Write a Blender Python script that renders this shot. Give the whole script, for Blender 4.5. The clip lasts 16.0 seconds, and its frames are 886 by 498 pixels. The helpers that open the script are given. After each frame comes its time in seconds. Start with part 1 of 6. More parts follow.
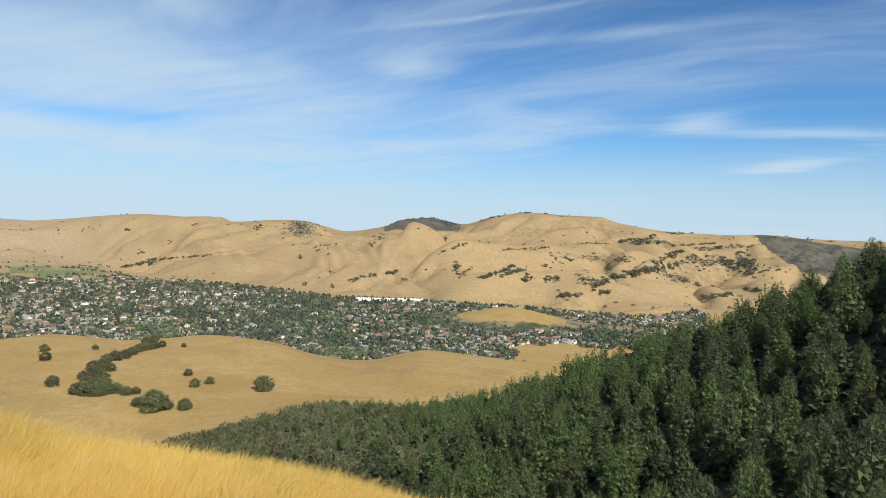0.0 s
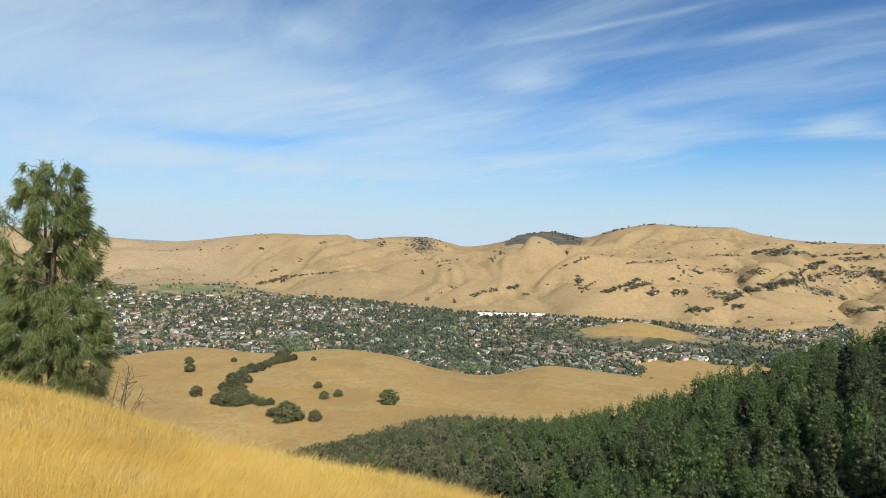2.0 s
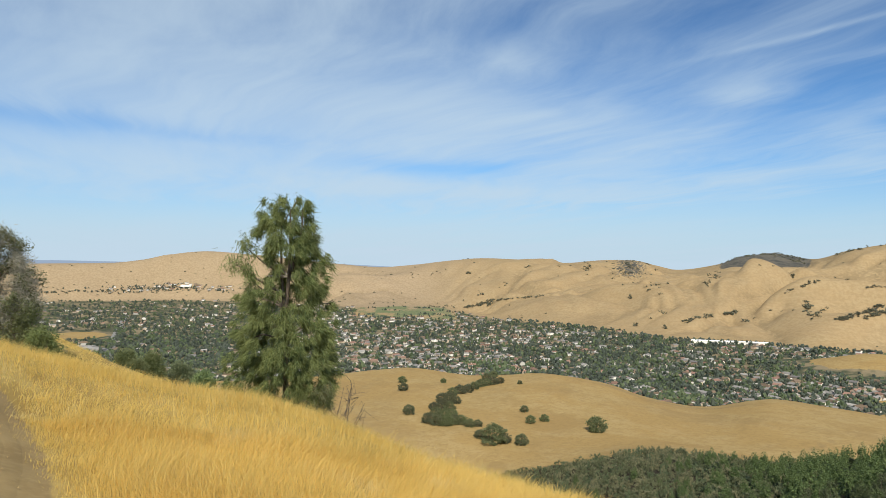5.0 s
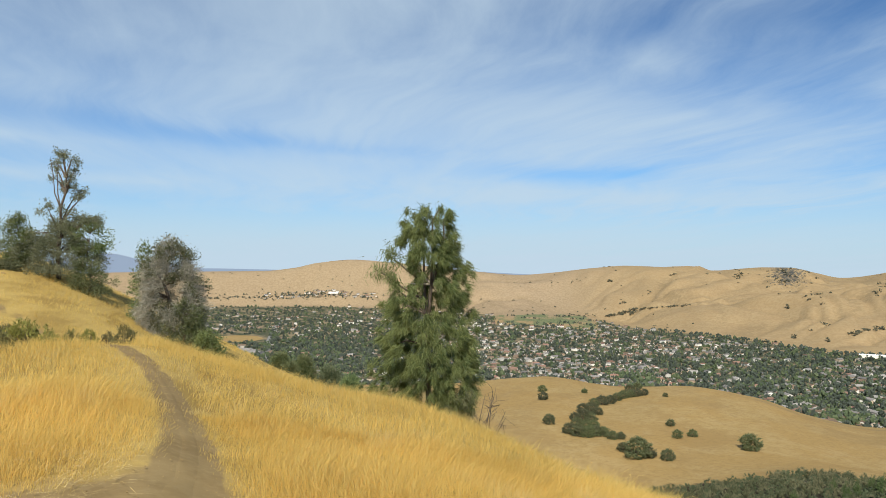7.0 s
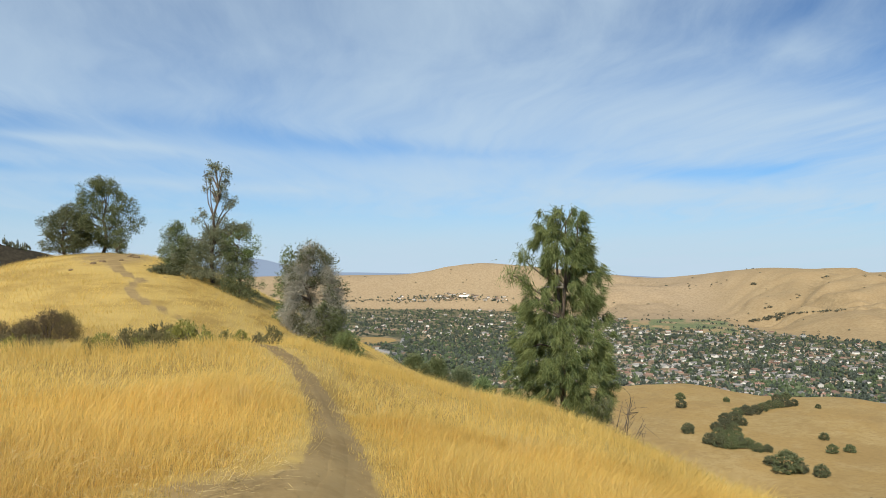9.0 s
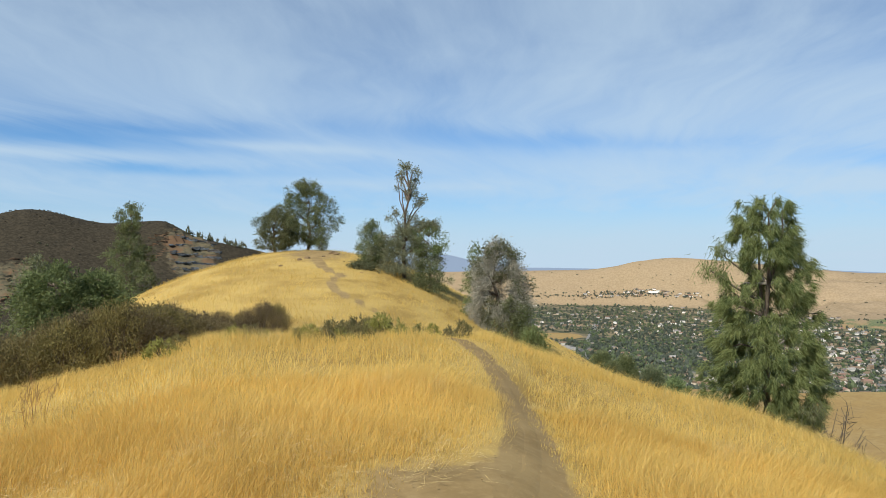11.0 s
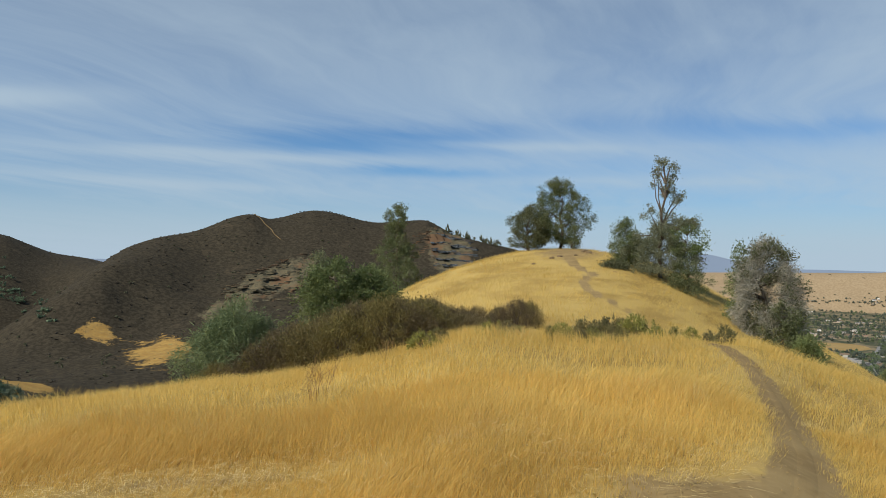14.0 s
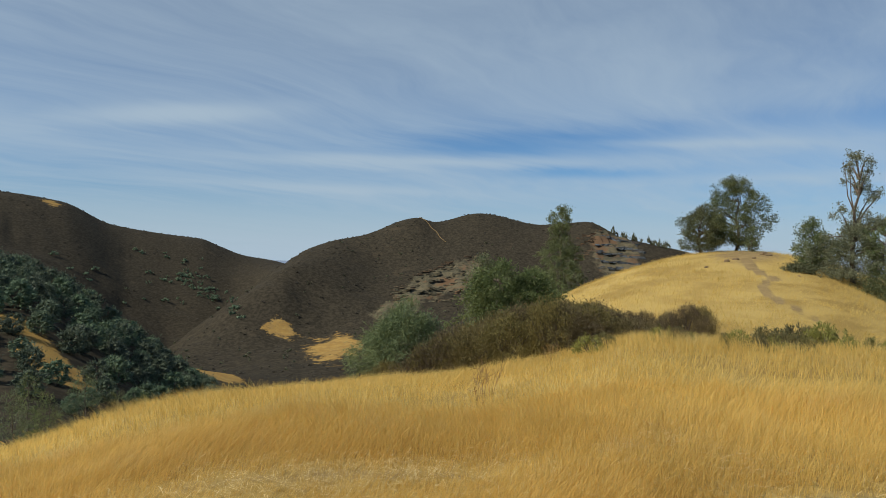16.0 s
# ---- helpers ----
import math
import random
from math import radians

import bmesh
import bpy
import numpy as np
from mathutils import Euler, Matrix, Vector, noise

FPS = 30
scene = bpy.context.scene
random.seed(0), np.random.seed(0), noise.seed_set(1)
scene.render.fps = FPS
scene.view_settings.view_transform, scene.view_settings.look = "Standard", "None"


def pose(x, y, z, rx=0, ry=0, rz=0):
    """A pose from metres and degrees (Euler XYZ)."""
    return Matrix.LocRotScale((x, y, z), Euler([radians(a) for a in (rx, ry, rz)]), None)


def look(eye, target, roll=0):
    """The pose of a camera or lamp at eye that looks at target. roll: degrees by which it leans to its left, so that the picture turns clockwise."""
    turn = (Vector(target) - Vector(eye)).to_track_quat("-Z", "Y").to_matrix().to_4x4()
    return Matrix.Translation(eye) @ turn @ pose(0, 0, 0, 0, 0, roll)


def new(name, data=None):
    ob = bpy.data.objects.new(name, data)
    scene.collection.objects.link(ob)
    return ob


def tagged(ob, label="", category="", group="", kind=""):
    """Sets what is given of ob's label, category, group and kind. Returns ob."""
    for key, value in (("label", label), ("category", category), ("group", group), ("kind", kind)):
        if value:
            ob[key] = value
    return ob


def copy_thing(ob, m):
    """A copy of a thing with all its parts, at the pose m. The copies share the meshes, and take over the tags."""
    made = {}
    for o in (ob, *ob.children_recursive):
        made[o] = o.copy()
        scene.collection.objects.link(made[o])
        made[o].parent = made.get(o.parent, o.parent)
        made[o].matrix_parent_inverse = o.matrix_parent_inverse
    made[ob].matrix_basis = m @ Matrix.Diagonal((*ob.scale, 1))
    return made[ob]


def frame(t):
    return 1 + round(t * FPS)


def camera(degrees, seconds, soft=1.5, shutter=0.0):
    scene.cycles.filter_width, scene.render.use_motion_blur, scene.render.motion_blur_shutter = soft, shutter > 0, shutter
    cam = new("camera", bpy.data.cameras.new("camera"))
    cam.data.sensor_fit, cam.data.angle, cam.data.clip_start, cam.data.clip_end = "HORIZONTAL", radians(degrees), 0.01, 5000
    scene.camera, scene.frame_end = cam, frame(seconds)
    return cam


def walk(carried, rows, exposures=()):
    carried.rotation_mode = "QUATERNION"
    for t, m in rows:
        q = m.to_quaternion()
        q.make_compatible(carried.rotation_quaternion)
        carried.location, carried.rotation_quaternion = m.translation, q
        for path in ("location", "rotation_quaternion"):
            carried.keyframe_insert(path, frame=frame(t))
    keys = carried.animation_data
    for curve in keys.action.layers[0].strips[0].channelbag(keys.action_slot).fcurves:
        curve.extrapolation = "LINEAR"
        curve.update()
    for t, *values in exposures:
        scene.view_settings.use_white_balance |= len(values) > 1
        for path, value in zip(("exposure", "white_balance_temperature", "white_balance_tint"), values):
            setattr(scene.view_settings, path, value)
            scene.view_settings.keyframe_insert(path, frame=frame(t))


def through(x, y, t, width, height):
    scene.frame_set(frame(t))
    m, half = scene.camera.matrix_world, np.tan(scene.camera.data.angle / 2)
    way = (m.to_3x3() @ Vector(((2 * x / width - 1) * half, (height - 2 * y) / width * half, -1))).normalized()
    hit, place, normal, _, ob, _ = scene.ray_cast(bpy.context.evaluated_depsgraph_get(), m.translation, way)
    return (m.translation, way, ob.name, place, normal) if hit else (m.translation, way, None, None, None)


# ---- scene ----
# ---- camera: held on one spot of the ridge, swaying a little as it turns left ----
cam = camera(62.02, 16.0, soft=0.7)
PATH = [
    (0, pose(0.176, 0.082, 1.630, 88.41, -2.03, 0.05)),
    (0.5, pose(0.179, 0.084, 1.630, 88.56, -2.07, 2.08)),
    (1, pose(0.185, 0.087, 1.629, 88.66, -1.69, 4.22)),
    (1.5, pose(0.196, 0.089, 1.629, 88.81, -1.51, 6.36)),
    (2, pose(0.210, 0.090, 1.629, 89.31, -1.03, 9.40)),
    (2.5, pose(0.212, 0.078, 1.621, 89.42, -0.60, 12.97)),
    (3, pose(0.227, 0.078, 1.618, 89.59, -0.35, 15.68)),
    (3.5, pose(0.220, 0.065, 1.625, 89.78, -0.47, 18.17)),
    (4, pose(0.197, 0.048, 1.622, 90.25, -0.53, 20.41)),
    (6.5, pose(0.110, -0.033, 1.613, 91.43, -0.42, 33.24)),
    (7, pose(0.100, -0.036, 1.617, 91.48, -0.44, 35.98)),
    (7.5, pose(0.072, -0.034, 1.615, 91.57, -0.71, 38.60)),
    (8, pose(0.025, -0.036, 1.615, 91.63, -0.83, 41.12)),
    (10.5, pose(-0.106, -0.054, 1.596, 91.50, 0.39, 56.00)),
    (11, pose(-0.105, -0.077, 1.609, 91.28, -0.08, 60.35)),
    (11.5, pose(-0.121, -0.072, 1.610, 91.19, -0.41, 63.82)),
    (12, pose(-0.118, -0.085, 1.616, 91.13, -0.72, 67.52)),
    (12.5, pose(-0.126, -0.075, 1.616, 90.98, -0.90, 70.83)),
    (13, pose(-0.120, -0.079, 1.618, 90.99, -0.95, 74.16)),
    (13.5, pose(-0.122, -0.069, 1.620, 90.97, -0.97, 77.50)),
    (14, pose(-0.114, -0.077, 1.620, 90.99, -0.87, 79.77)),
    (14.5, pose(-0.122, -0.084, 1.623, 90.99, -0.84, 82.44)),
    (15, pose(-0.119, -0.098, 1.624, 91.05, -0.68, 85.75)),
    (15.5, pose(-0.100, -0.102, 1.626, 91.05, -0.44, 89.26)),
    (16, pose(-0.081, -0.111, 1.633, 90.96, -1.04, 92.41)),
]
EXPOSURES = [(0, 0.22, 6500, 10), (2.5, 0.2, 6500, 10), (3, 0.13, 6500, 10), (4, 0.14, 6500, 10), (8, 0.13, 6500, 10), (10.5, 0.13, 6320, 10),
             (12, 0.15, 6320, 10), (13, 0.13, 6320, 10), (13.3, -0.12, 6320, 10), (13.5, -0.28, 6320, 10), (14, -0.18, 6420, 10), (14.3, 0.03, 6420, 10),
             (14.5, 0.1, 6420, 10), (15, 0.1, 6420, 10), (15.5, -0.02, 6420, 10), (16, -0.27, 6420, 10)]
walk(cam, PATH, EXPOSURES)

# ---- world and sun ----
SUN_BEARING, SUN_HEIGHT = 210.0, 42.0      # degrees left of the first view, degrees up


def bearing(a, r, z=0.0):
    """A place r metres off in the compass direction a (degrees, left of +y)."""
    return Vector((-r * math.sin(radians(a)), r * math.cos(radians(a)), z))


class Nodes:
    """Short hand for building node trees."""

    def __init__(self, tree):
        self.tree = tree
        tree.nodes.clear()

    def add(self, kind, props=None, **inputs):
        n = self.tree.nodes.new(kind)
        for k, v in (props or {}).items():
            setattr(n, k, v)
        for k, v in inputs.items():
            key = k.replace("_", " ")
            sock = n.inputs[int(k[1:])] if k[0] == "i" and k[1:].isdigit() else n.inputs[key]
            if isinstance(v, bpy.types.NodeSocket):
                self.tree.links.new(v, sock)
            else:
                sock.default_value = v
        return n

    def math(self, op, a, b=0.0, c=0.0, clamp=False):
        return self.add("ShaderNodeMath", {"operation": op, "use_clamp": clamp}, i0=a, i1=b, i2=c).outputs[0]

    def vmath(self, op, a, b=(0, 0, 0)):
        return self.add("ShaderNodeVectorMath", {"operation": op}, i0=a, i1=b).outputs[0]

    def noise(self, vec, scale, detail=4.0, rough=0.55, distort=0.0):
        return self.add("ShaderNodeTexNoise", None, Vector=vec, Scale=scale, Detail=detail, Roughness=rough, Distortion=distort).outputs[0]

    def ramp(self, fac, lo, hi, a=0.0, b=1.0):
        return self.add("ShaderNodeMapRange", {"interpolation_type": "SMOOTHSTEP"}, i0=fac, i1=lo, i2=hi, i3=a, i4=b).outputs[0]

    def mix(self, fac, a, b, blend="MIX"):
        n = self.tree.nodes.new("ShaderNodeMix")
        n.data_type, n.blend_type = "RGBA", blend
        for i, v in ((0, fac), (6, a), (7, b)):
            if isinstance(v, bpy.types.NodeSocket):
                self.tree.links.new(v, n.inputs[i])
            else:
                n.inputs[i].default_value = v
        return n.outputs[2]

    def mapping(self, vec, scale=(1, 1, 1), rot=(0, 0, 0), loc=(0, 0, 0)):
        return self.add("ShaderNodeMapping", None, Vector=vec, Scale=scale, Rotation=[radians(q) for q in rot], Location=loc).outputs[0]

    def attr(self, name):
        return self.add("ShaderNodeAttribute", {"attribute_name": name}).outputs["Fac"]


SKY_STRENGTH = 0.092
CLOUD_LIGHT = (5.45, 6.8, 7.9, 1)
HAZE_LIGHT = (5.35, 6.75, 7.95, 1)
WIND = 52.0
STREAKS = [(24, 6.0, 18, 3.0, 0.0, 0.09), (18, 17.5, 17, 3.5, 0.0, -0.07), (17, 10.6, 17, 2.0, 0.09, 0.09), (22, 5.3, 13, 0.6, 0.04, 0.08), (-4, 16.2, 9, 0.22, -0.14, 0.09), (-13, 14.7, 11, 0.5, -0.07, 0.10), (3, 12.3, 3, 1.0, 0.0, 0.14), (-3.4, 9.2, 2.2, 1.0, 0.0, 0.09),
           (-6.5, 6.6, 3, 0.6, 0.0, 0.10), (-19, 8.4, 2.6, 0.7, -0.1, 0.20), (-27, 7.4, 9, 0.35, 0.03, 0.16), (-25, 5.2, 3.5, 0.4, -0.12, 0.22),
           (27, 7.3, 9, 0.7, 0.05, -0.16), (50, 9.2, 16, 1.0, 0.07, -0.13), (84, 9.4, 13, 1.1, -0.06, -0.14), (95, 7.6, 16, 0.5, -0.01, 0.14), (100, 5.4, 10, 0.35, 0.02, 0.10), (66, 6.2, 12, 0.5, 0.0, 0.08), (74, 9.0, 9, 0.35, 0.03, 0.10), (40, 8.2, 12, 0.5, 0.06, 0.06),
           (82, 6.9, 6, 0.4, 0.02, -0.12), (113, 10.3, 7, 0.7, -0.12, 0.16), (20, 15.8, 3, 1.2, 0.0, 0.10)]


def make_world():
    w = bpy.data.worlds.new("sky")
    scene.world = w
    w.use_nodes = True
    n = Nodes(w.node_tree)
    sky = n.add("ShaderNodeTexSky", {"sky_type": "NISHITA", "sun_disc": False, "sun_elevation": radians(SUN_HEIGHT),
                "sun_rotation": radians(-SUN_BEARING), "altitude": 300.0, "air_density": 1.0, "dust_density": 0.4, "ozone_density": 3.0}).outputs[0]
    d = n.add("ShaderNodeTexCoord").outputs["Generated"]
    x, y, z = n.add("ShaderNodeSeparateXYZ", None, Vector=d).outputs
    az = n.math("MULTIPLY", n.math("ARCTAN2", n.math("MULTIPLY", x, -1.0), y), 57.2958)
    el = n.math("MULTIPLY", n.math("ARCSINE", z), 57.2958)
    deep = n.mix(1.0, sky, (0.49, 0.84, 1.16, 1), "MULTIPLY")
    deep = n.mix(n.ramp(el, 6.0, 20.0, 0.0, 0.22), deep, (0, 0, 0, 1))
    # thin high cloud on a flat sheet far overhead, drawn out along the wind towards the north-west
    k = n.math("DIVIDE", 1.0, n.math("ADD", n.math("MAXIMUM", z, 0.0), 0.07))
    sheet = n.add("ShaderNodeCombineXYZ", None, i0=n.math("MULTIPLY", x, k), i1=n.math("MULTIPLY", y, k)).outputs[0]
    sheet = n.mapping(sheet, (1, 1, 1), (0, 0, -(90 + WIND)))
    drift = n.add("ShaderNodeTexNoise", None, Vector=sheet, Scale=0.45, Detail=3.0).outputs["Color"]
    warped = n.vmath("ADD", sheet, n.vmath("MULTIPLY", n.vmath("SUBTRACT", drift, (0.5, 0.5, 0.5)), (2.2, 1.5, 0)))
    broad = n.noise(n.mapping(warped, (0.30, 0.62, 1)), 1.0, 4.0, 0.55)
    wisps = n.noise(n.mapping(warped, (0.35, 1.5, 1)), 1.2, 7.0, 0.62)
    fine = n.noise(n.mapping(warped, (0.7, 2.6, 1), (0, 0, 14)), 2.2, 6.0, 0.65)
    cover = n.math("ADD", n.math("MULTIPLY", broad, 0.54), n.math("ADD", n.math("MULTIPLY", wisps, 0.32), n.math("MULTIPLY", fine, 0.14)))
    # more of it towards the west, little in the east
    cover = n.math("ADD", cover, n.ramp(az, -34.0, 44.0, -0.085, 0.085))
    # the western veil is smoother
    even = n.ramp(az, 18.0, 58.0, 0.0, 0.42)
    cover = n.math("ADD", n.math("MULTIPLY", cover, n.math("SUBTRACT", 1.0, even)), n.math("MULTIPLY", even, 0.585))
    # single streaks and clear lanes: bearing, height, half length, half width, slope, strength
    for a0, e0, la, le, slope, power in STREAKS:
        da = n.math("SUBTRACT", az, a0)
        de = n.math("SUBTRACT", n.math("ADD", el, n.math("MULTIPLY", n.math("SUBTRACT", wisps, 0.5), le * 2.2)), n.math("MULTIPLY_ADD", da, slope, e0))
        q = n.math("ADD", n.math("POWER", n.math("ABSOLUTE", n.math("DIVIDE", da, la)), 2.0), n.math("POWER", n.math("ABSOLUTE", n.math("DIVIDE", de, le)), 2.0))
        cover = n.math("ADD", cover, n.math("MULTIPLY", n.math("EXPONENT", n.math("MULTIPLY", q, -1.0)), power))
    thick = n.ramp(cover, 0.32, 0.76, 0.0, 0.88)
    low = n.ramp(el, 0.0, 8.5, 0.86, 0.0)          # the veil thickens towards the skyline
    veil = n.math("MAXIMUM", thick, n.math("ADD", low, n.math("MULTIPLY", thick, 0.2)), clamp=True)
    veil = n.math("MULTIPLY", veil, n.ramp(el, 35.0, 60.0, 1.0, 0.4))
    cloudy = n.mix(veil, deep, n.mix(n.ramp(el, 0.5, 8.0), HAZE_LIGHT, CLOUD_LIGHT))
    bg = n.add("ShaderNodeBackground", None, Color=cloudy, Strength=SKY_STRENGTH)
    n.add("ShaderNodeOutputWorld", None, Surface=bg.outputs[0])


make_world()
sun = new("sun", bpy.data.lights.new("sun", "SUN"))
sun.data.energy, sun.data.angle, sun.data.color = 5.0, radians(0.55), (1.0, 0.945, 0.81)
sun.matrix_world = look(bearing(SUN_BEARING, 100, 100 * math.tan(radians(SUN_HEIGHT))), (0, 0, 0))

# ---- land: shapes in polar form, heights as angles seen from the ridge ----
EYE = 1.6


def smooth(table):
    """A monotone cubic through (x, y) pairs."""
    p = np.array(table, float)
    X, Y = p[:, 0], p[:, 1]
    h = np.diff(X)
    dl = np.diff(Y) / h
    m = np.zeros(len(X))
    m[1:-1] = np.where(dl[1:] * dl[:-1] > 0, 2 * dl[1:] * dl[:-1] / (dl[1:] + dl[:-1] + 1e-12), 0)
    m[0], m[-1] = dl[0], dl[-1]

    def f(q):
        q = np.clip(np.asarray(q, float), X[0], X[-1])
        i = np.clip(np.searchsorted(X, q, side="right") - 1, 0, len(X) - 2)
        t = (q - X[i]) / h[i]
        return ((2 * t**3 - 3 * t**2 + 1) * Y[i] + (t**3 - 2 * t**2 + t) * h[i] * m[i]
                + (3 * t**2 - 2 * t**3) * Y[i + 1] + (t**3 - t**2) * h[i] * m[i + 1])
    return f


def lattice(ix, iy, seed):
    """A repeatable random number for each whole-number place."""
    h = (ix.astype(np.int64) * 374761393 + iy.astype(np.int64) * 668265263 + seed * 974634777) & 0x7FFFFFFF
    h = ((h ^ (h >> 13)) * 1274126177) & 0x7FFFFFFF
    return ((h ^ (h >> 16)) & 0xFFFF) / 65535.0


def value_noise(x, y, seed=0):
    ix, iy = np.floor(x), np.floor(y)
    fx, fy = x - ix, y - iy
    fx, fy = fx * fx * (3 - 2 * fx), fy * fy * (3 - 2 * fy)
    a, b = lattice(ix, iy, seed), lattice(ix + 1, iy, seed)
    c, d = lattice(ix, iy + 1, seed), lattice(ix + 1, iy + 1, seed)
    return (a + (b - a) * fx) * (1 - fy) + (c + (d - c) * fx) * fy


def fbm(x, y, seed=0, octaves=4):
    s, amp, tot = 0.0, 1.0, 0.0
    for o in range(octaves):
        s = s + amp * (value_noise(x * 2**o, y * 2**o, seed + o) - 0.5)
        tot += amp
        amp *= 0.5
    return s / tot


# the near ridge: where the ground drops out of sight (angle, distance) by direction
BROW = smooth([(-60, -24), (-20, -22), (-2, -20.2), (10, -17.8), (24, -15.2), (31, -12.6), (36, -10.8), (45, -8.7), (53, -6.6), (58, -5.2),
               (63, -5.1), (70, -5.4), (77, -5.2), (83, -6.5), (91, -8.2), (100, -8.8), (108, -9.4), (116, -10.5), (123, -12), (150, -14),
               (200, -12), (250, -17), (300, -24)])
BROW_R = smooth([(-60, 8), (-20, 8.5), (-2, 9.5), (10, 11), (24, 13), (31, 15), (45, 19), (53, 21), (63, 20), (77, 19), (91, 17), (108, 15), (123, 13),
                 (150, 12), (200, 14), (250, 12), (300, 8)])
KNOLL_BEARING = 70.0
KNOLL = smooth([(0, -14), (10, -7), (17, -3.6), (25, -2.5), (33, -1.75), (45, -0.25), (54, 0.9), (61, 1.25), (68, 0.7), (85, -4), (120, -24), (200, -60)])

# lines across the land, each by direction: distance in metres and angle in degrees
RAVINE_R = smooth([(-60, 140), (-31, 140), (-10, 160), (5, 170), (25, 220), (45, 260), (60, 250), (75, 200), (90, 150), (123, 150), (160, 160)])
RAVINE_E = smooth([(-60, -20), (-31, -20), (-10, -25), (5, -25), (25, -24), (45, -22), (60, -22), (75, -20), (90, -16), (110, -14), (123, -10), (160, -8)])
WOOD_R = smooth([(-60, 280), (-31, 330), (-20, 385), (-12, 430), (-4, 470), (8, 510), (24, 540), (40, 520), (60, 450), (75, 400), (90, 370), (112, 340), (160, 330)])
WOOD_E = smooth([(-60, 6), (-31, -1.9), (-26.7, -4.2), (-20, -7), (-12, -10.1), (-4, -13.2), (2, -14.2), (8, -13.9), (16, -15.3), (24, -16), (40, -17),
                 (60, -15), (75, -12), (90, -11), (100, -10.5), (108, -10.5), (112, -8.6), (117, -4.6), (123, -1), (160, 3)])
DALE_R = smooth([(-60, 500), (-31, 560), (-8, 620), (12, 650), (45, 650), (75, 600), (104, 560), (123, 500), (160, 480)])
DALE_E = smooth([(-60, 0), (-31, -8), (-20, -12), (-8, -13.2), (2, -13.3), (12, -12.9), (32, -12.8), (45, -13), (60, -12), (75, -10), (90, -9.5),
                 (104, -9.3), (112, -8), (123, -5), (160, 0)])
SPUR_R = smooth([(-60, 800), (-16, 900), (6, 880), (18, 920), (31, 980), (40, 980), (60, 900), (75, 850), (100, 840), (112, 750), (160, 700)])
SPUR_E = smooth([(-60, 0), (-31, -8), (-16, -10.8), (-5.4, -10.1), (0.8, -9.75), (6, -10.5), (9.5, -10.1), (13, -9.25), (18, -8.72), (22.5, -8.95),
                 (27.6, -8.3), (31, -8.6), (40, -9.2), (60, -8), (75, -5), (90, -5), (100, -5.6), (105, -6.5), (112, -7.5), (123, -3), (160, 3)])
PLAIN_R = smooth([(-60, 1250), (0, 1270), (10, 1270), (30, 1350), (60, 1300), (70, 1150), (78, 1080), (97, 1080), (105, 1000), (112, 950), (160, 900)])
PLAIN_E = smooth([(-60, -8), (-31, -10), (-16, -10.2), (0, -10.3), (10, -10.3), (30, -9.75), (60, -9.5), (68, -6), (78, -1.5), (90, -0.5), (97, -0.9),
                  (101, -0.4), (103.8, -0.5), (105.2, -0.9), (107, -2), (109, -3.5), (111, -5.2), (113, -6.6), (116, -6.0), (119, -4.2), (123, -1.6), (160, 3)])
FOOT_R = smooth([(-60, 2900), (-31, 2900), (-20, 2500), (-13.8, 2140), (-7.4, 2245), (3.6, 2341), (7.9, 2383), (12.2, 2610), (16.3, 2816), (21.8, 3107),
                 (26.6, 3870), (31, 3760), (45, 4380), (62, 4450), (75, 1250), (89.6, 1350), (94, 1300), (105, 1200), (112, 1100), (160, 1100)])
FOOT_E = smooth([(-60, -4.5), (-31, -4.5), (-20, -5.2), (-13.8, -6.2), (-7.4, -5.9), (3.6, -5.66), (7.9, -5.56), (12.2, -5.08), (16.3, -4.71), (21.8, -4.27),
                 (26.6, -3.43), (31, -3.53), (45, -3.0), (62, -2.95), (74, 1.0), (78.8, 2.06), (81.4, 3.2), (84.8, 2.95), (89.6, 3.8), (93.1, 3.05),
                 (94.4, 3.35), (98.7, 1.9), (100.9, 1.45), (103.8, 0.2), (105.2, -1.6), (107, -4.2), (109, -6.2), (112, -6.6),
                 (115, -5.6), (119, -3.4), (123.5, -1), (160, 3)])
FOLD_R = smooth([(-60, 3600), (-31, 3500), (-20, 3200), (-10, 3100), (-0.6, 3300), (9.7, 3150), (16.4, 3150), (19.9, 3350), (22, 3500), (27, 4080), (31, 4050),
                 (40, 4450), (62, 4600), (75, 1700), (90, 1800), (160, 1700)])
FOLD_E = smooth([(-60, -1.5), (-31, -2), (-20, -2), (-10, -2), (-4, -1.2), (-0.6, -0.2), (3.7, -0.9), (7.2, -1.5), (9.7, -1.95), (16.4, -2.55), (19.9, -2.85),
                 (22, -3.6), (27, -2.6), (31, -2.6), (40, -2.2), (62, -1.6), (75, 0), (90, -1), (99, -2), (102, -1.2),
                 (105.2, -0.2), (107.6, 0.2), (109.2, 0.8), (110.6, 1.35), (112.8, 1.6), (116.6, 2.2), (119.8, 3.6), (123.5, 4.1), (160, 6)])
CREST_R = smooth([(-60, 4200), (-25, 4200), (-13, 4000), (-3.7, 4050), (1, 4500), (30, 4650), (43, 4750), (62, 4800), (75, 2500), (160, 2600)])
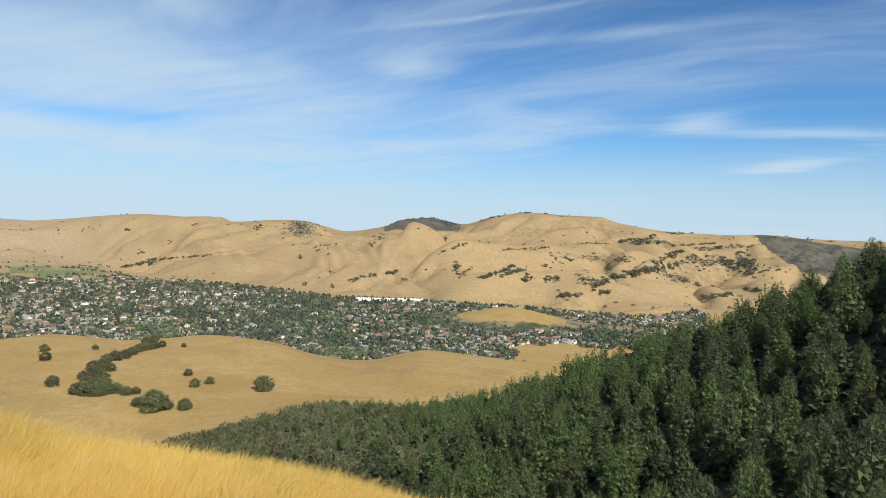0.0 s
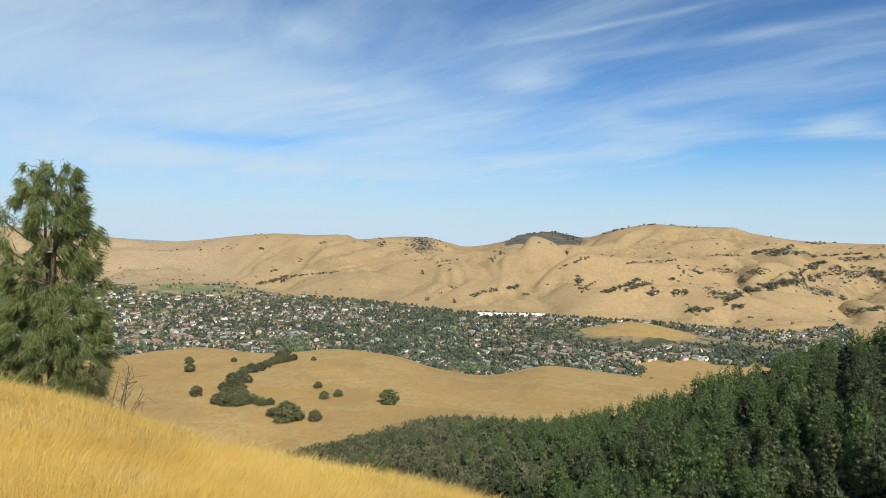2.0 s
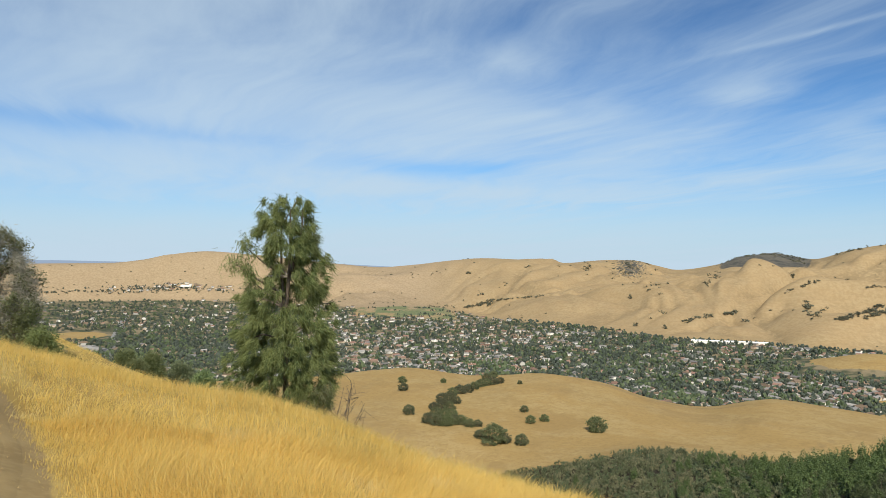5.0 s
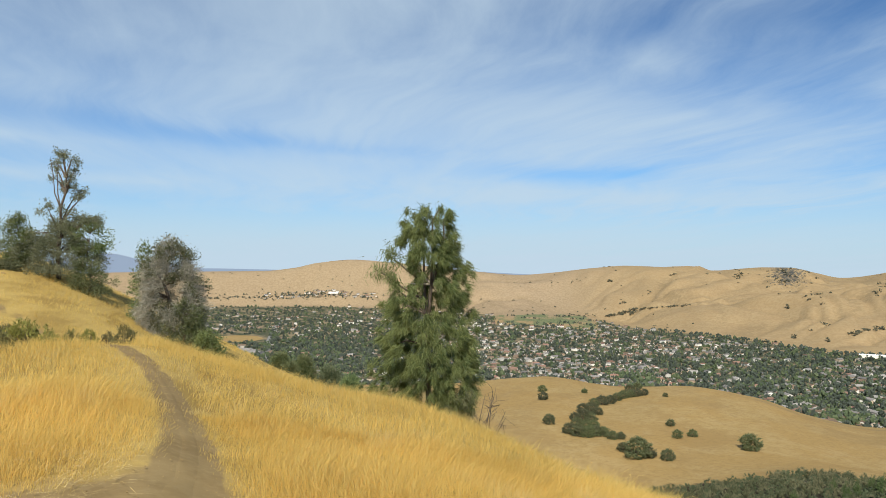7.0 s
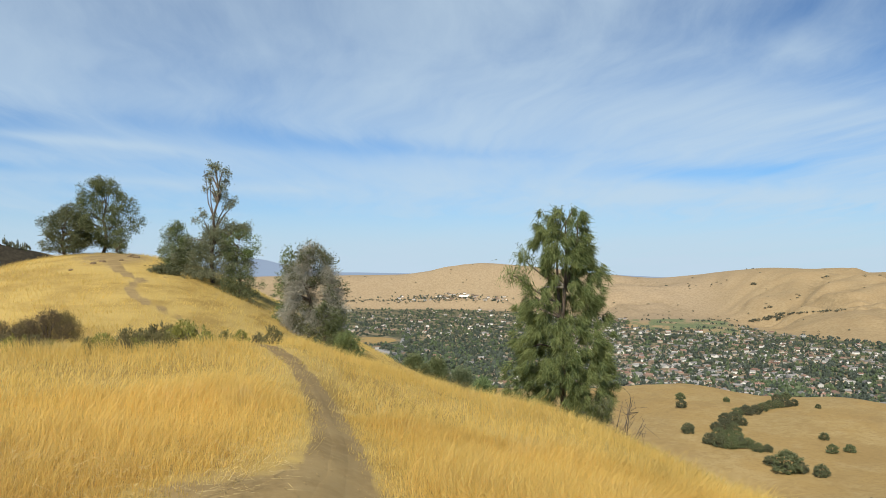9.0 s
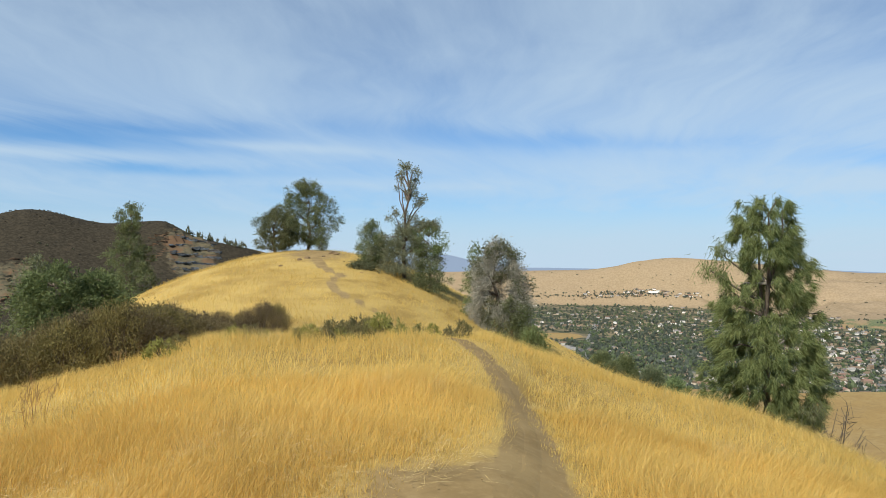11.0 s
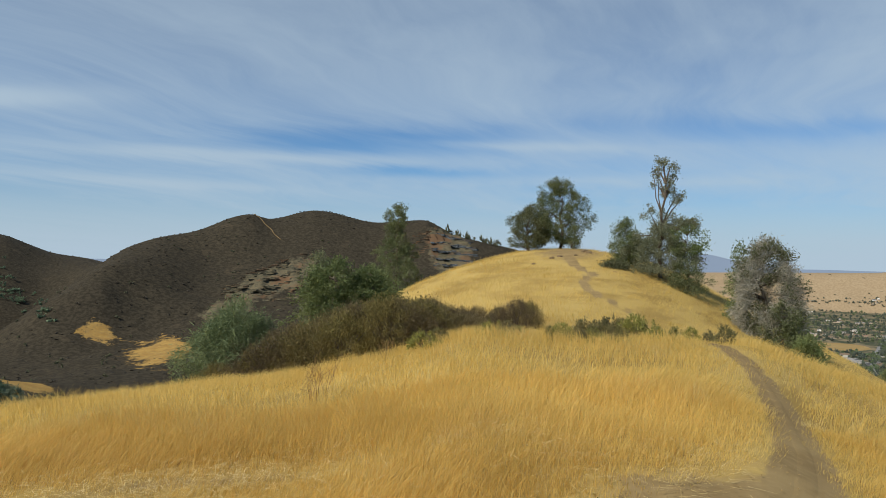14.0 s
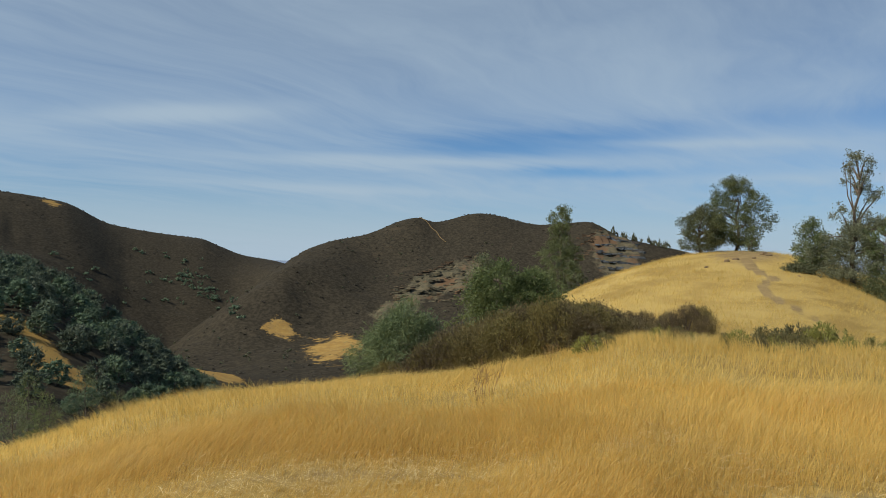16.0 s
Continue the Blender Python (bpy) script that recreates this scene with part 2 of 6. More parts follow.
CREST_E = smooth([(-60, 0.2), (-28.7, 0.15), (-25.2, 0.2), (-17.6, 0.33), (-13.5, 0.85), (-11.8, 1.3), (-9.3, 1.35), (-6.7, 1.47), (-3.7, 1.02), (-1.5, 0.4),
                  (1.1, 0.77), (2.9, 0.58), (4.6, 0), (7.6, -0.46), (9.1, -0.15), (10.7, 0.2), (12.3, 0.23), (16, -0.03), (16.9, 0.18), (19.2, 0.2),
                  (21.9, 0.29), (24.2, 0.12), (27.7, -0.3), (30, -0.48), (33.4, -0.25), (40.4, 0.45), (43, 0.6), (45.5, 0.42), (47.3, -0.02), (49.5, -0.3), (53.4, -0.38), (62, -0.55),
                  (75, -3), (90, -4), (123, 0), (160, 0)])
R_JOIN, R_END = 80.0, 4950.0


def near_land(a, r):
    """Height over the eye of the grassy ridge."""
    rs = BROW_R(a)
    te = np.tan(np.radians(BROW(a))) - 0.21 / rs
    s = te + 2.4 / rs
    c = EYE / (2 * rs**3)
    steep = np.interp(a, [-60, 60, 75, 90, 300], [0.42, 0.42, 0.3, 0.34, 0.34])
    rc = np.sqrt(np.maximum(s + steep, 0.02) / (3 * c))
    q = np.minimum(r, rc)
    base = -EYE + s * q - c * q**3 - steep * np.maximum(r - rc, 0)
    t = np.radians(a - KNOLL_BEARING)
    u, v = r * np.cos(t), r * np.sin(t)
    bend = np.where(v > 0, 0.0195, 0.031)
    edge = 0.25 / bend                                   # past this the flank falls evenly, one in two
    side = bend * np.minimum(np.abs(v), edge) ** 2 + 0.5 * np.maximum(np.abs(v) - edge, 0)
    knoll = np.where(u > 2, KNOLL(u) - side, -60)
    k = 0.7
    m = np.maximum(base, knoll)
    return m + k * np.log(np.exp(np.clip((base - m) / k, -40, 0)) + np.exp(np.clip((knoll - m) / k, -40, 0)))


def folds(x, y, size):
    """Three sizes of gullies, 0 at the bottom of each."""
    wx, wy = fbm(x / (700 * size), y / (700 * size), 5, 3) * 900 * size, fbm(x / (700 * size), y / (700 * size), 8, 3) * 900 * size
    lean = 0.5 * (x + wx) + 0.87 * (y + wy), -0.87 * (x + wx) + 0.5 * (y + wy)
    big = np.abs(2 * value_noise(lean[0] / (900 * size), lean[1] / (420 * size), 11) - 1)
    mid = np.abs(2 * value_noise((x + wx) / (330 * size), (y + 0.6 * wy) / (330 * size), 12) - 1)
    tiny = np.abs(2 * value_noise((x + wx) / (120 * size), (y + wy) / (150 * size), 13) - 1)
    return big, mid, tiny


def land(a, r):
    """Ground height at direction a (degrees, an array) and distance r (an array of the same shape)."""
    a, r = np.atleast_1d(np.asarray(a, float)), np.atleast_1d(np.asarray(r, float))
    a = np.where(a < -60, a + 360, a)
    b = np.where(a > 160, np.interp(a, [160, 300], [160, -60]), a)      # behind the ridge the land closes up plainly
    R = [np.full(a.shape, R_JOIN), RAVINE_R(b), WOOD_R(b), DALE_R(b), SPUR_R(b), PLAIN_R(b), FOOT_R(b), FOLD_R(b), CREST_R(b), np.full(a.shape, R_END)]
    Ee = [RAVINE_E(b), WOOD_E(b), DALE_E(b), SPUR_E(b), PLAIN_E(b), FOOT_E(b), FOLD_E(b), CREST_E(b), np.full(a.shape, -0.55)]
    H = [near_land(a, R[0])] + [q * np.tan(np.radians(e)) for q, e in zip(R[1:], Ee)]
    R, H = np.array(R), np.array(H)
    h = np.diff(R, axis=0)
    dl = np.diff(H, axis=0) / h
    m = np.zeros_like(R)
    prod = dl[1:] * dl[:-1]
    m[1:-1] = np.where(prod > 0, 2 * prod / np.where(prod > 0, dl[1:] + dl[:-1], 1), 0)
    m[0], m[-1] = dl[0], dl[-1]
    i = np.clip((r[None] >= R).sum(0) - 1, 0, len(R) - 2)
    pick = lambda M, j: np.take_along_axis(M, j[None], 0)[0]
    hi = pick(h, np.minimum(i, len(h) - 1))
    t = np.clip((r - pick(R, i)) / hi, 0, 1)
    far = ((2 * t**3 - 3 * t**2 + 1) * pick(H, i) + (t**3 - 2 * t**2 + t) * hi * pick(m, i)
           + (3 * t**2 - 2 * t**3) * pick(H, i + 1) + (t**3 - t**2) * hi * pick(m, i + 1))
    # folds and gullies worn down the slopes, none on the plain
    x, y = -r * np.sin(np.radians(a)), r * np.cos(np.radians(a))
    right = b < 66
    s0, s1 = np.where(right, R[6], R[3]), np.where(right, R[8], R[6])
    q = np.clip((r - s0) / (s1 - s0), 0, 1)
    bell = np.sin(np.pi * q) ** 0.8
    big, mid, tiny = folds(x, y, np.where(right, 1.0, 0.36))
    left_of = np.where(b > 103.5, R[7], R[6])
    q = np.where(right, q, np.clip((r - s0) / np.maximum(left_of - s0, 1), 0, 1))
    bell = np.sin(np.pi * q) ** 0.8
    swing = np.where(right, np.clip((H[8] - H[6]) / 230, 0.15, 1.3) * np.clip((R[8] - R[6]) / 1500, 0.12, 1) * np.interp(b, [-4, 9, 25, 36, 44], [1, 0.75, 0.8, 1.3, 2.0]), np.interp(b, [100, 107], [0.05, 0.14]))
    far = far + bell * swing * (80 * (big - 0.5) + np.where(right, 85, 60) * (mid - 0.5) + np.where(right, 52, 38) * (tiny - 0.5))
    rough = np.clip((r - 90) / 200, 0, 1) * np.clip(1 - (r - 1000) / 200, 0, 1)
    far = far + rough * (7 * fbm(x / 130, y / 130, 21, 4) + 1.2 * fbm(x / 22, y / 22, 25, 2))
    close = near_land(a, np.minimum(r, R_JOIN)) + 0.35 * fbm(x / 7, y / 7, 31, 3) * np.clip((r - 2) / 8, 0, 1) + 0.05 * fbm(x / 0.9, y / 0.9, 35, 2)
    close = close + 0.26 * np.clip((r - 24) / 10, 0, 1) * fbm(a / 5.0 + 0.1 * r, r / 4.2, 38, 2)      # cattle terraces on the knoll
    return EYE + np.where(r < R_JOIN, close, far)


def ground_at(a, r):
    """The place on the ground in direction a at distance r."""
    return bearing(a, r, float(land(a, r)[0]))

# ---- materials ----
MATERIALS = {}


def material(name, build):
    if name not in MATERIALS:
        m = bpy.data.materials.new(name)
        m.use_nodes = True
        build(Nodes(m.node_tree))
        MATERIALS[name] = m
    return MATERIALS[name]


def finish(n, color, rough=0.9, normal=None, metal=0.0, spec=0.2):
    kw = {"Base_Color": color, "Roughness": rough, "Metallic": metal, "Specular_IOR_Level": spec}
    if normal is not None:
        kw["Normal"] = normal
    p = n.add("ShaderNodeBsdfPrincipled", None, **kw)
    n.add("ShaderNodeOutputMaterial", None, Surface=p.outputs[0])


def bump(n, height, strength, distance):
    return n.add("ShaderNodeBump", None, Height=height, Strength=strength, Distance=distance).outputs[0]


def dirt_color(n, pos):
    """Trodden tan earth with straw bits and grit."""
    big, fine, grit = n.noise(pos, 1.3, 5, 0.6), n.noise(pos, 9.0, 5, 0.65), n.noise(pos, 60.0, 4, 0.7)
    c = n.mix(n.ramp(big, 0.35, 0.65), (0.245, 0.168, 0.074, 1), (0.315, 0.222, 0.100, 1))
    c = n.mix(n.ramp(n.noise(pos, 0.055, 2, 0.5), 0.50, 0.60, 0, 0.4), c, (0.20, 0.135, 0.062, 1))
    c = n.mix(n.ramp(fine, 0.45, 0.7, 0, 0.5), c, (0.345, 0.25, 0.118, 1))
    return n.mix(n.ramp(grit, 0.62, 0.74, 0, 0.6), c, (0.44, 0.34, 0.18, 1))


def ground_material(n):
    pos = n.add("ShaderNodeNewGeometry").outputs["Position"]
    big = n.noise(pos, 0.012, 5, 0.6)
    mid = n.noise(pos, 0.09, 5, 0.6)
    fine = n.noise(pos, 1.7, 6, 0.65)
    straw = n.noise(n.mapping(pos, (1, 1, 1)), 14.0, 5, 0.7)
    # dry grass, in two tones, with worn patches
    grass = n.mix(n.ramp(mid, 0.35, 0.65), (0.34, 0.238, 0.098, 1), (0.395, 0.287, 0.128, 1))
    grass = n.mix(n.ramp(big, 0.42, 0.58, 0.0, 0.8), grass, (0.345, 0.23, 0.088, 1))
    bands = n.noise(n.mapping(pos, (0.012, 0.012, 0.22)), 1.0, 5, 0.6)          # cattle terraces follow the contours
    grass = n.mix(n.ramp(bands, 0.50, 0.63, 0.0, 0.55), grass, (0.285, 0.19, 0.078, 1))
    grass = n.mix(n.ramp(n.noise(pos, 0.035, 6, 0.7), 0.54, 0.68, 0.0, 0.4), grass, (0.42, 0.32, 0.16, 1))
    grass = n.mix(n.ramp(straw, 0.3, 0.75, 0.0, 0.35), grass, (0.30, 0.19, 0.075, 1))
    # thatch under the tall grass, darkened for the shade between the stems
    grass = n.mix(n.attr("tall"), grass, n.mix(n.ramp(n.noise(n.mapping(pos, (0.22, 0.22, 1.8)), 1.0, 6, 0.65), 0.38, 0.60), (0.34, 0.228, 0.068, 1), (0.50, 0.355, 0.115, 1)))
    grass = n.mix(n.attr("gold"), grass, n.mix(n.ramp(mid, 0.35, 0.65), (0.33, 0.195, 0.055, 1), (0.42, 0.265, 0.078, 1)))
    grass = n.mix(n.math("MULTIPLY", n.ramp(n.noise(pos, 0.22, 7, 0.78), 0.46, 0.60, 0.0, 0.5), n.math("SUBTRACT", 1.0, n.math("ADD", n.attr("tall"), n.attr("far_haze")), clamp=True)), grass, (0.26, 0.175, 0.072, 1))
    # aerial haze put into the colour: greyer grass on the far slopes, most in the west
    grass = n.mix(n.attr("far_haze"), grass, n.mix(n.ramp(mid, 0.35, 0.65), (0.285, 0.213, 0.135, 1), (0.345, 0.262, 0.168, 1)))
    # dry brown weeds in the gully bottoms, with some gully shade painted in
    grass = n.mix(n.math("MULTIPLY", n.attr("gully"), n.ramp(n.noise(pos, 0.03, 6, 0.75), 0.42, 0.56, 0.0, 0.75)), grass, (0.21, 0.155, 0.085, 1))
    # brush-covered slopes
    speck = n.noise(pos, 0.22, 4, 0.7)
    brush = n.mix(n.ramp(speck, 0.40, 0.62), (0.034, 0.029, 0.020, 1), (0.062, 0.051, 0.034, 1))
    brush = n.mix(n.ramp(n.noise(pos, 0.03, 5, 0.65), 0.58, 0.74, 0, 0.45), brush, (0.10, 0.076, 0.048, 1))
    # distant brush is greyed: haze put into its base colour
    brush = n.mix(n.attr("brush_haze"), brush, n.mix(n.ramp(n.noise(pos, 0.018, 6, 0.75), 0.42, 0.58), (0.070, 0.070, 0.062, 1), (0.125, 0.112, 0.09, 1)))
    edge = n.math("MULTIPLY", n.math("SUBTRACT", n.noise(pos, 0.06, 7, 0.75), 0.5), 1.9)
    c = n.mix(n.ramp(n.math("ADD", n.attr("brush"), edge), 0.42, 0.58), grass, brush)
    # lawns and golf greens, then the town's gardens
    lawn = n.mix(n.ramp(mid, 0.4, 0.6), (0.12, 0.155, 0.07, 1), (0.20, 0.205, 0.11, 1))
    c = n.mix(n.ramp(n.math("ADD", n.attr("lawn"), edge), 0.45, 0.55), c, lawn)
    town = n.mix(n.ramp(n.noise(pos, 0.02, 4, 0.6), 0.42, 0.6), (0.065, 0.075, 0.045, 1), (0.24, 0.19, 0.115, 1))
    c = n.mix(n.ramp(n.math("ADD", n.attr("town"), n.math("MULTIPLY", edge, 0.4)), 0.45, 0.55), c, town)
    # cut rock
    strata = n.noise(n.mapping(pos, (0.25, 0.25, 3.0)), 0.06, 6, 0.7)
    strata = n.math("ADD", n.math("MULTIPLY", strata, 0.5), n.math("MULTIPLY", n.noise(pos, 0.16, 6, 0.75), 0.5))
    rock = n.mix(n.ramp(strata, 0.40, 0.56), (0.062, 0.060, 0.041, 1), (0.148, 0.122, 0.074, 1))
    rock = n.mix(n.ramp(n.noise(pos, 0.018, 4, 0.6), 0.53, 0.62), rock, (0.155, 0.095, 0.054, 1))
    c = n.mix(n.ramp(n.math("ADD", n.attr("rock"), n.math("MULTIPLY", edge, 0.5)), 0.45, 0.6), c, rock)
    dirt = dirt_color(n, pos)
    bare = n.ramp(n.math("ADD", n.attr("bare"), n.math("MULTIPLY", n.math("SUBTRACT", n.noise(pos, 3.0, 5, 0.7), 0.5), 0.9)), 0.15, 0.6, 0.0, 1.0)
    c = n.mix(bare, c, dirt)
    h = n.math("ADD", n.math("MULTIPLY", fine, 0.5), n.math("MULTIPLY", straw, 0.25))
    finish(n, c, 0.95, bump(n, h, n.ramp(bare, 0.0, 1.0, 0.5, 0.06), 0.12), spec=0.05)


# ---- meshes from arrays ----
def mesh_from(name, V, F, mat=None, attrs=None, flat=False):
    """A mesh from a vertex array and an array of faces with equal corner counts."""
    me = bpy.data.meshes.new(name)
    V, F = np.asarray(V, np.float32), np.asarray(F, np.int32)
    me.vertices.add(len(V))
    me.vertices.foreach_set("co", V.ravel())
    me.loops.add(F.size)
    me.loops.foreach_set("vertex_index", F.ravel())
    me.polygons.add(len(F))
    me.polygons.foreach_set("loop_start", np.arange(0, F.size, F.shape[1], dtype=np.int32))
    me.update(calc_edges=True)
    me.polygons.foreach_set("use_smooth", np.full(len(F), not flat))
    for k, v in (attrs or {}).items():
        me.attributes.new(k, "FLOAT", "POINT").data.foreach_set("value", np.asarray(v, np.float32))
    if mat:
        me.materials.append(mat)
    return me


def fan_of(a, r):
    """Every direction of a with every distance of r."""
    A, Rr = np.meshgrid(a, r, indexing="ij")
    return A, Rr


def gauss(a, r, a0, r0, wa, wr):
    return np.exp(-((a - a0) / wa) ** 2 - ((r - r0) / wr) ** 2)


def step(x, lo, hi):
    t = np.clip((x - lo) / (hi - lo), 0, 1)
    return t * t * (3 - 2 * t)


# each row: direction and angle of both ends, number, spread and crown width in degrees
# oaks of the low western hills
OAKS_LOW = [(10.91, -2.55, 10.91, -2.55, 1, 0.00, 0.39), (9.56, -1.99, 9.56, -1.99, 1, 0.00, 0.35), (8.83, -2.27, 8.84, -1.80, 2, 0.04, 0.26), (10.51, -4.61, 10.51, -4.61, 1, 0.00, 0.48), (9.50, -4.11, 9.50, -4.11, 1, 0.00, 0.35), (8.66, -3.61, 8.57, -3.57, 2, 0.13, 0.39), (8.41, -4.74, 8.41, -4.74, 1, 0.00, 0.39), (7.29, -4.40, 6.01, -3.85, 7, 0.09, 0.39), (6.35, -3.99, 5.18, -3.74, 5, 0.07, 0.35), (4.36, -3.71, 3.53, -3.38, 8, 0.13, 0.39), (3.07, -4.06, 1.30, -3.30, 3, 0.09, 0.35), (10.08, -1.75, 8.04, -1.42, 7, 0.04, 0.22), (10.94, -0.13, 10.93, -0.39, 34, 1.48, 0.20), (14.12, -0.20, 14.12, -0.29, 10, 0.35, 0.20)]
# hedges and single trees farther west, and the main crest
OAKS_WEST = [(5.61, -1.34, 4.63, -0.70, 14, 0.35, 0.22), (23.27, -0.77, 23.19, -0.85, 4, 0.17, 0.24), (18.92, -0.37, 18.44, -0.36, 5, 0.09, 0.20), (20.37, -1.54, 20.32, -2.15, 3, 0.13, 0.22), (22.48, -2.45, 21.27, -2.63, 3, 0.09, 0.26), (21.79, -3.00, 17.31, -2.54, 24, 0.05, 0.24), (23.54, -3.56, 20.99, -2.95, 24, 0.09, 0.26), (21.71, -3.37, 21.26, -3.12, 8, 0.13, 0.26), (29.72, -1.13, 25.24, -0.91, 8, 0.09, 0.15), (26.25, -3.58, 24.09, -3.44, 10, 0.09, 0.22), (-2.82, 0.79, -4.73, 1.21, 15, 0.07, 0.20), (-5.16, 1.31, -6.89, 1.54, 13, 0.04, 0.20), (-7.71, 1.48, -10.16, 1.39, 14, 0.04, 0.17)]
# gullies of the main hill
OAKS_MAIN = [(-4.65, -1.51, -8.16, -1.15, 26, 0.03, 0.20), (-10.24, -0.73, -12.69, -0.68, 14, 0.04, 0.20), (-1.00, -2.43, -1.09, -3.53, 10, 0.13, 0.35), (0.46, -2.00, -1.79, -1.09, 12, 0.09, 0.24), (-0.15, -0.75, -0.25, -1.01, 4, 0.09, 0.22), (-2.72, -3.82, -5.53, -2.79, 32, 0.13, 0.35), (-4.56, -3.57, -6.45, -2.84, 22, 0.09, 0.30), (-2.21, -3.09, -1.01, -3.71, 9, 0.26, 0.30), (-6.57, -3.66, -6.57, -3.66, 12, 0.35, 0.35), (-7.77, -3.52, -9.16, -3.63, 12, 0.17, 0.30), (-7.61, -2.61, -8.30, -2.58, 6, 0.07, 0.26), (-8.36, -1.89, -10.28, -1.81, 15, 0.43, 0.26), (-10.63, -1.88, -12.06, -1.82, 9, 0.22, 0.26)]
# bands of oaks below the long crest
OAKS_MID = [(-10.34, -3.32, -12.30, -3.65, 24, 0.39, 0.26), (-8.82, -4.78, -10.74, -4.68, 16, 0.17, 0.39), (-12.75, -2.17, -12.84, -2.51, 10, 0.17, 0.30), (-13.36, -1.89, -15.09, -1.73, 14, 0.30, 0.26), (-11.69, -4.07, -13.08, -3.19, 20, 0.17, 0.35), (-13.08, -3.19, -16.14, -2.40, 46, 0.26, 0.35), (-12.33, -4.38, -13.00, -4.35, 6, 0.13, 0.43), (-13.19, -0.66, -14.25, -0.27, 15, 0.09, 0.28), (-14.26, -0.66, -16.04, 0.05, 20, 0.17, 0.26), (-16.88, 0.25, -19.14, 0.41, 16, 0.07, 0.22), (-19.45, 0.42, -21.49, 0.49, 8, 0.04, 0.22), (-22.67, 0.17, -24.51, 0.20, 6, 0.04, 0.17), (-25.85, 0.17, -27.52, 0.31, 8, 0.07, 0.22)]
# brushy hollows towards the east
OAKS_EAST = [(-17.24, -0.66, -20.26, -0.38, 30, 0.03, 0.20), (-14.42, -0.31, -16.91, -0.47, 26, 0.30, 0.24), (-16.00, -2.02, -17.97, -0.97, 36, 0.17, 0.30), (-14.52, -2.94, -18.32, -1.83, 48, 0.22, 0.30), (-16.68, -2.83, -18.46, -3.16, 22, 0.43, 0.28), (-18.98, -3.30, -19.22, -3.53, 6, 0.17, 0.35), (-18.58, -1.44, -20.17, -1.99, 20, 0.43, 0.26), (-20.46, -1.56, -21.75, -2.15, 22, 0.43, 0.30), (-21.98, -1.28, -22.96, -2.25, 60, 0.57, 0.33), (-23.81, -2.16, -24.58, -2.08, 2, 0.04, 0.39), (-22.42, -3.50, -23.51, -3.59, 14, 0.09, 0.30), (-19.49, -4.34, -21.53, -3.96, 18, 0.13, 0.35), (-18.87, -0.81, -22.70, -0.48, 20, 0.17, 0.26)]


def hollow_cover(a, e):
    """Brush round the denser rows of hillside oaks."""
    best = np.zeros(np.shape(a))
    for a0, e0, a1, e1, n, spread, wide in OAKS_MAIN + OAKS_MID + OAKS_EAST + OAKS_LOW[12:]:
        if n < 12 or spread < 0.08:
            continue
        da, de = a1 - a0, e1 - e0
        t = np.clip(((a - a0) * da + (e - e0) * de) / (da * da + de * de + 1e-9), 0, 1)
        d = np.hypot(a - a0 - t * da, 1.6 * (e - e0 - t * de))
        best = np.maximum(best, np.exp(-(d / (1.1 * spread + 0.08)) ** 2) * min(1.0, n / 30 + 0.25))
    return best


def brush_cover(a, r):
    """How far dark brush covers the ground, 0 to 1."""
    left = step(a, 72, 76) * step(r, 60, 110) * step(-a, -170, -150)
    left = left * (1 - 0.9 * gauss(a, r, 100.5, 760, 2.6, 90)) * (1 - 0.8 * gauss(a, r, 104.8, 860, 1.5, 28)) * (1 - 0.9 * gauss(a, r, 121.2, 208, 1.7, 20))
    left = left * (1 - 0.8 * gauss(a, r, 120.5, 1640, 0.8, 50)) * (1 - gauss(a, r, 110, 520, 3, 60))
    left = left * (1 - 0.95 * gauss(a, r, 118.6, 192, 1.6, 13)) * (1 - 0.9 * gauss(a, r, 122.6, 232, 1.2, 10))
    wood = step(-a, -20, -3) * step(r, 60, 130) * step(WOOD_R(a) + 25 - r, 0, 30)
    scrub = 0.7 * step(26 - a, 0, 8) * step(r, 150, 330) * step(WOOD_R(a) + 20 - r, 0, 30) * step(a, -10, 0)
    peak = 1.3 * step(a, -1.8, -0.6) * step(5.2 - a, 0, 1.4) * step(r, 3850, 4150) + 1.3 * step(r - np.interp(-a, [20.5, 23, 26, 29], [4110, 3900, 3480, 3250]) + 160 * fbm(a * 0.9, r / 250, 48, 3), -40, 60) * step(4120 + 90 * fbm(a * 1.5, r * 0, 49, 3) - r, 0, 60) * step(-a, 20, 21)
    return np.clip(left + wood + scrub + peak, 0, 1)


def worn_ground(x, y):
    """Trampled bare earth where the footpath widens beside the camera."""
    a, r = np.degrees(np.arctan2(-x, y)), np.hypot(x, y)
    w = step(6.6 - r + 1.8 * fbm(x * 0.9, y * 0.9, 93, 4) - 0.10 * np.clip(a - 56, 0, 30), -0.5, 1.6) * step(a, 49.0, 53.0) * step(86 - a, 0, 14)
    streak = gauss(a, r, 100, 6.3, 16, 0.28) * 0.45
    top = np.exp(-((a - 70.2) / 2.6) ** 2 - ((r - 54) / 6) ** 2) * 0.8
    rim = 0.75 * np.exp(-((r - SPUR_R(a) - 16) / 11) ** 2) * step(a, 1, 4) * step(15 - a, 0, 3)
    gap = 0.8 * gauss(a, r, 1.5, 322, 1.6, 40) + 0.7 * gauss(a - (r - 640) * -0.028, r, -0.6, 680, 0.35, 60)
    return np.clip(w + top + streak + rim + gap, 0, 1)


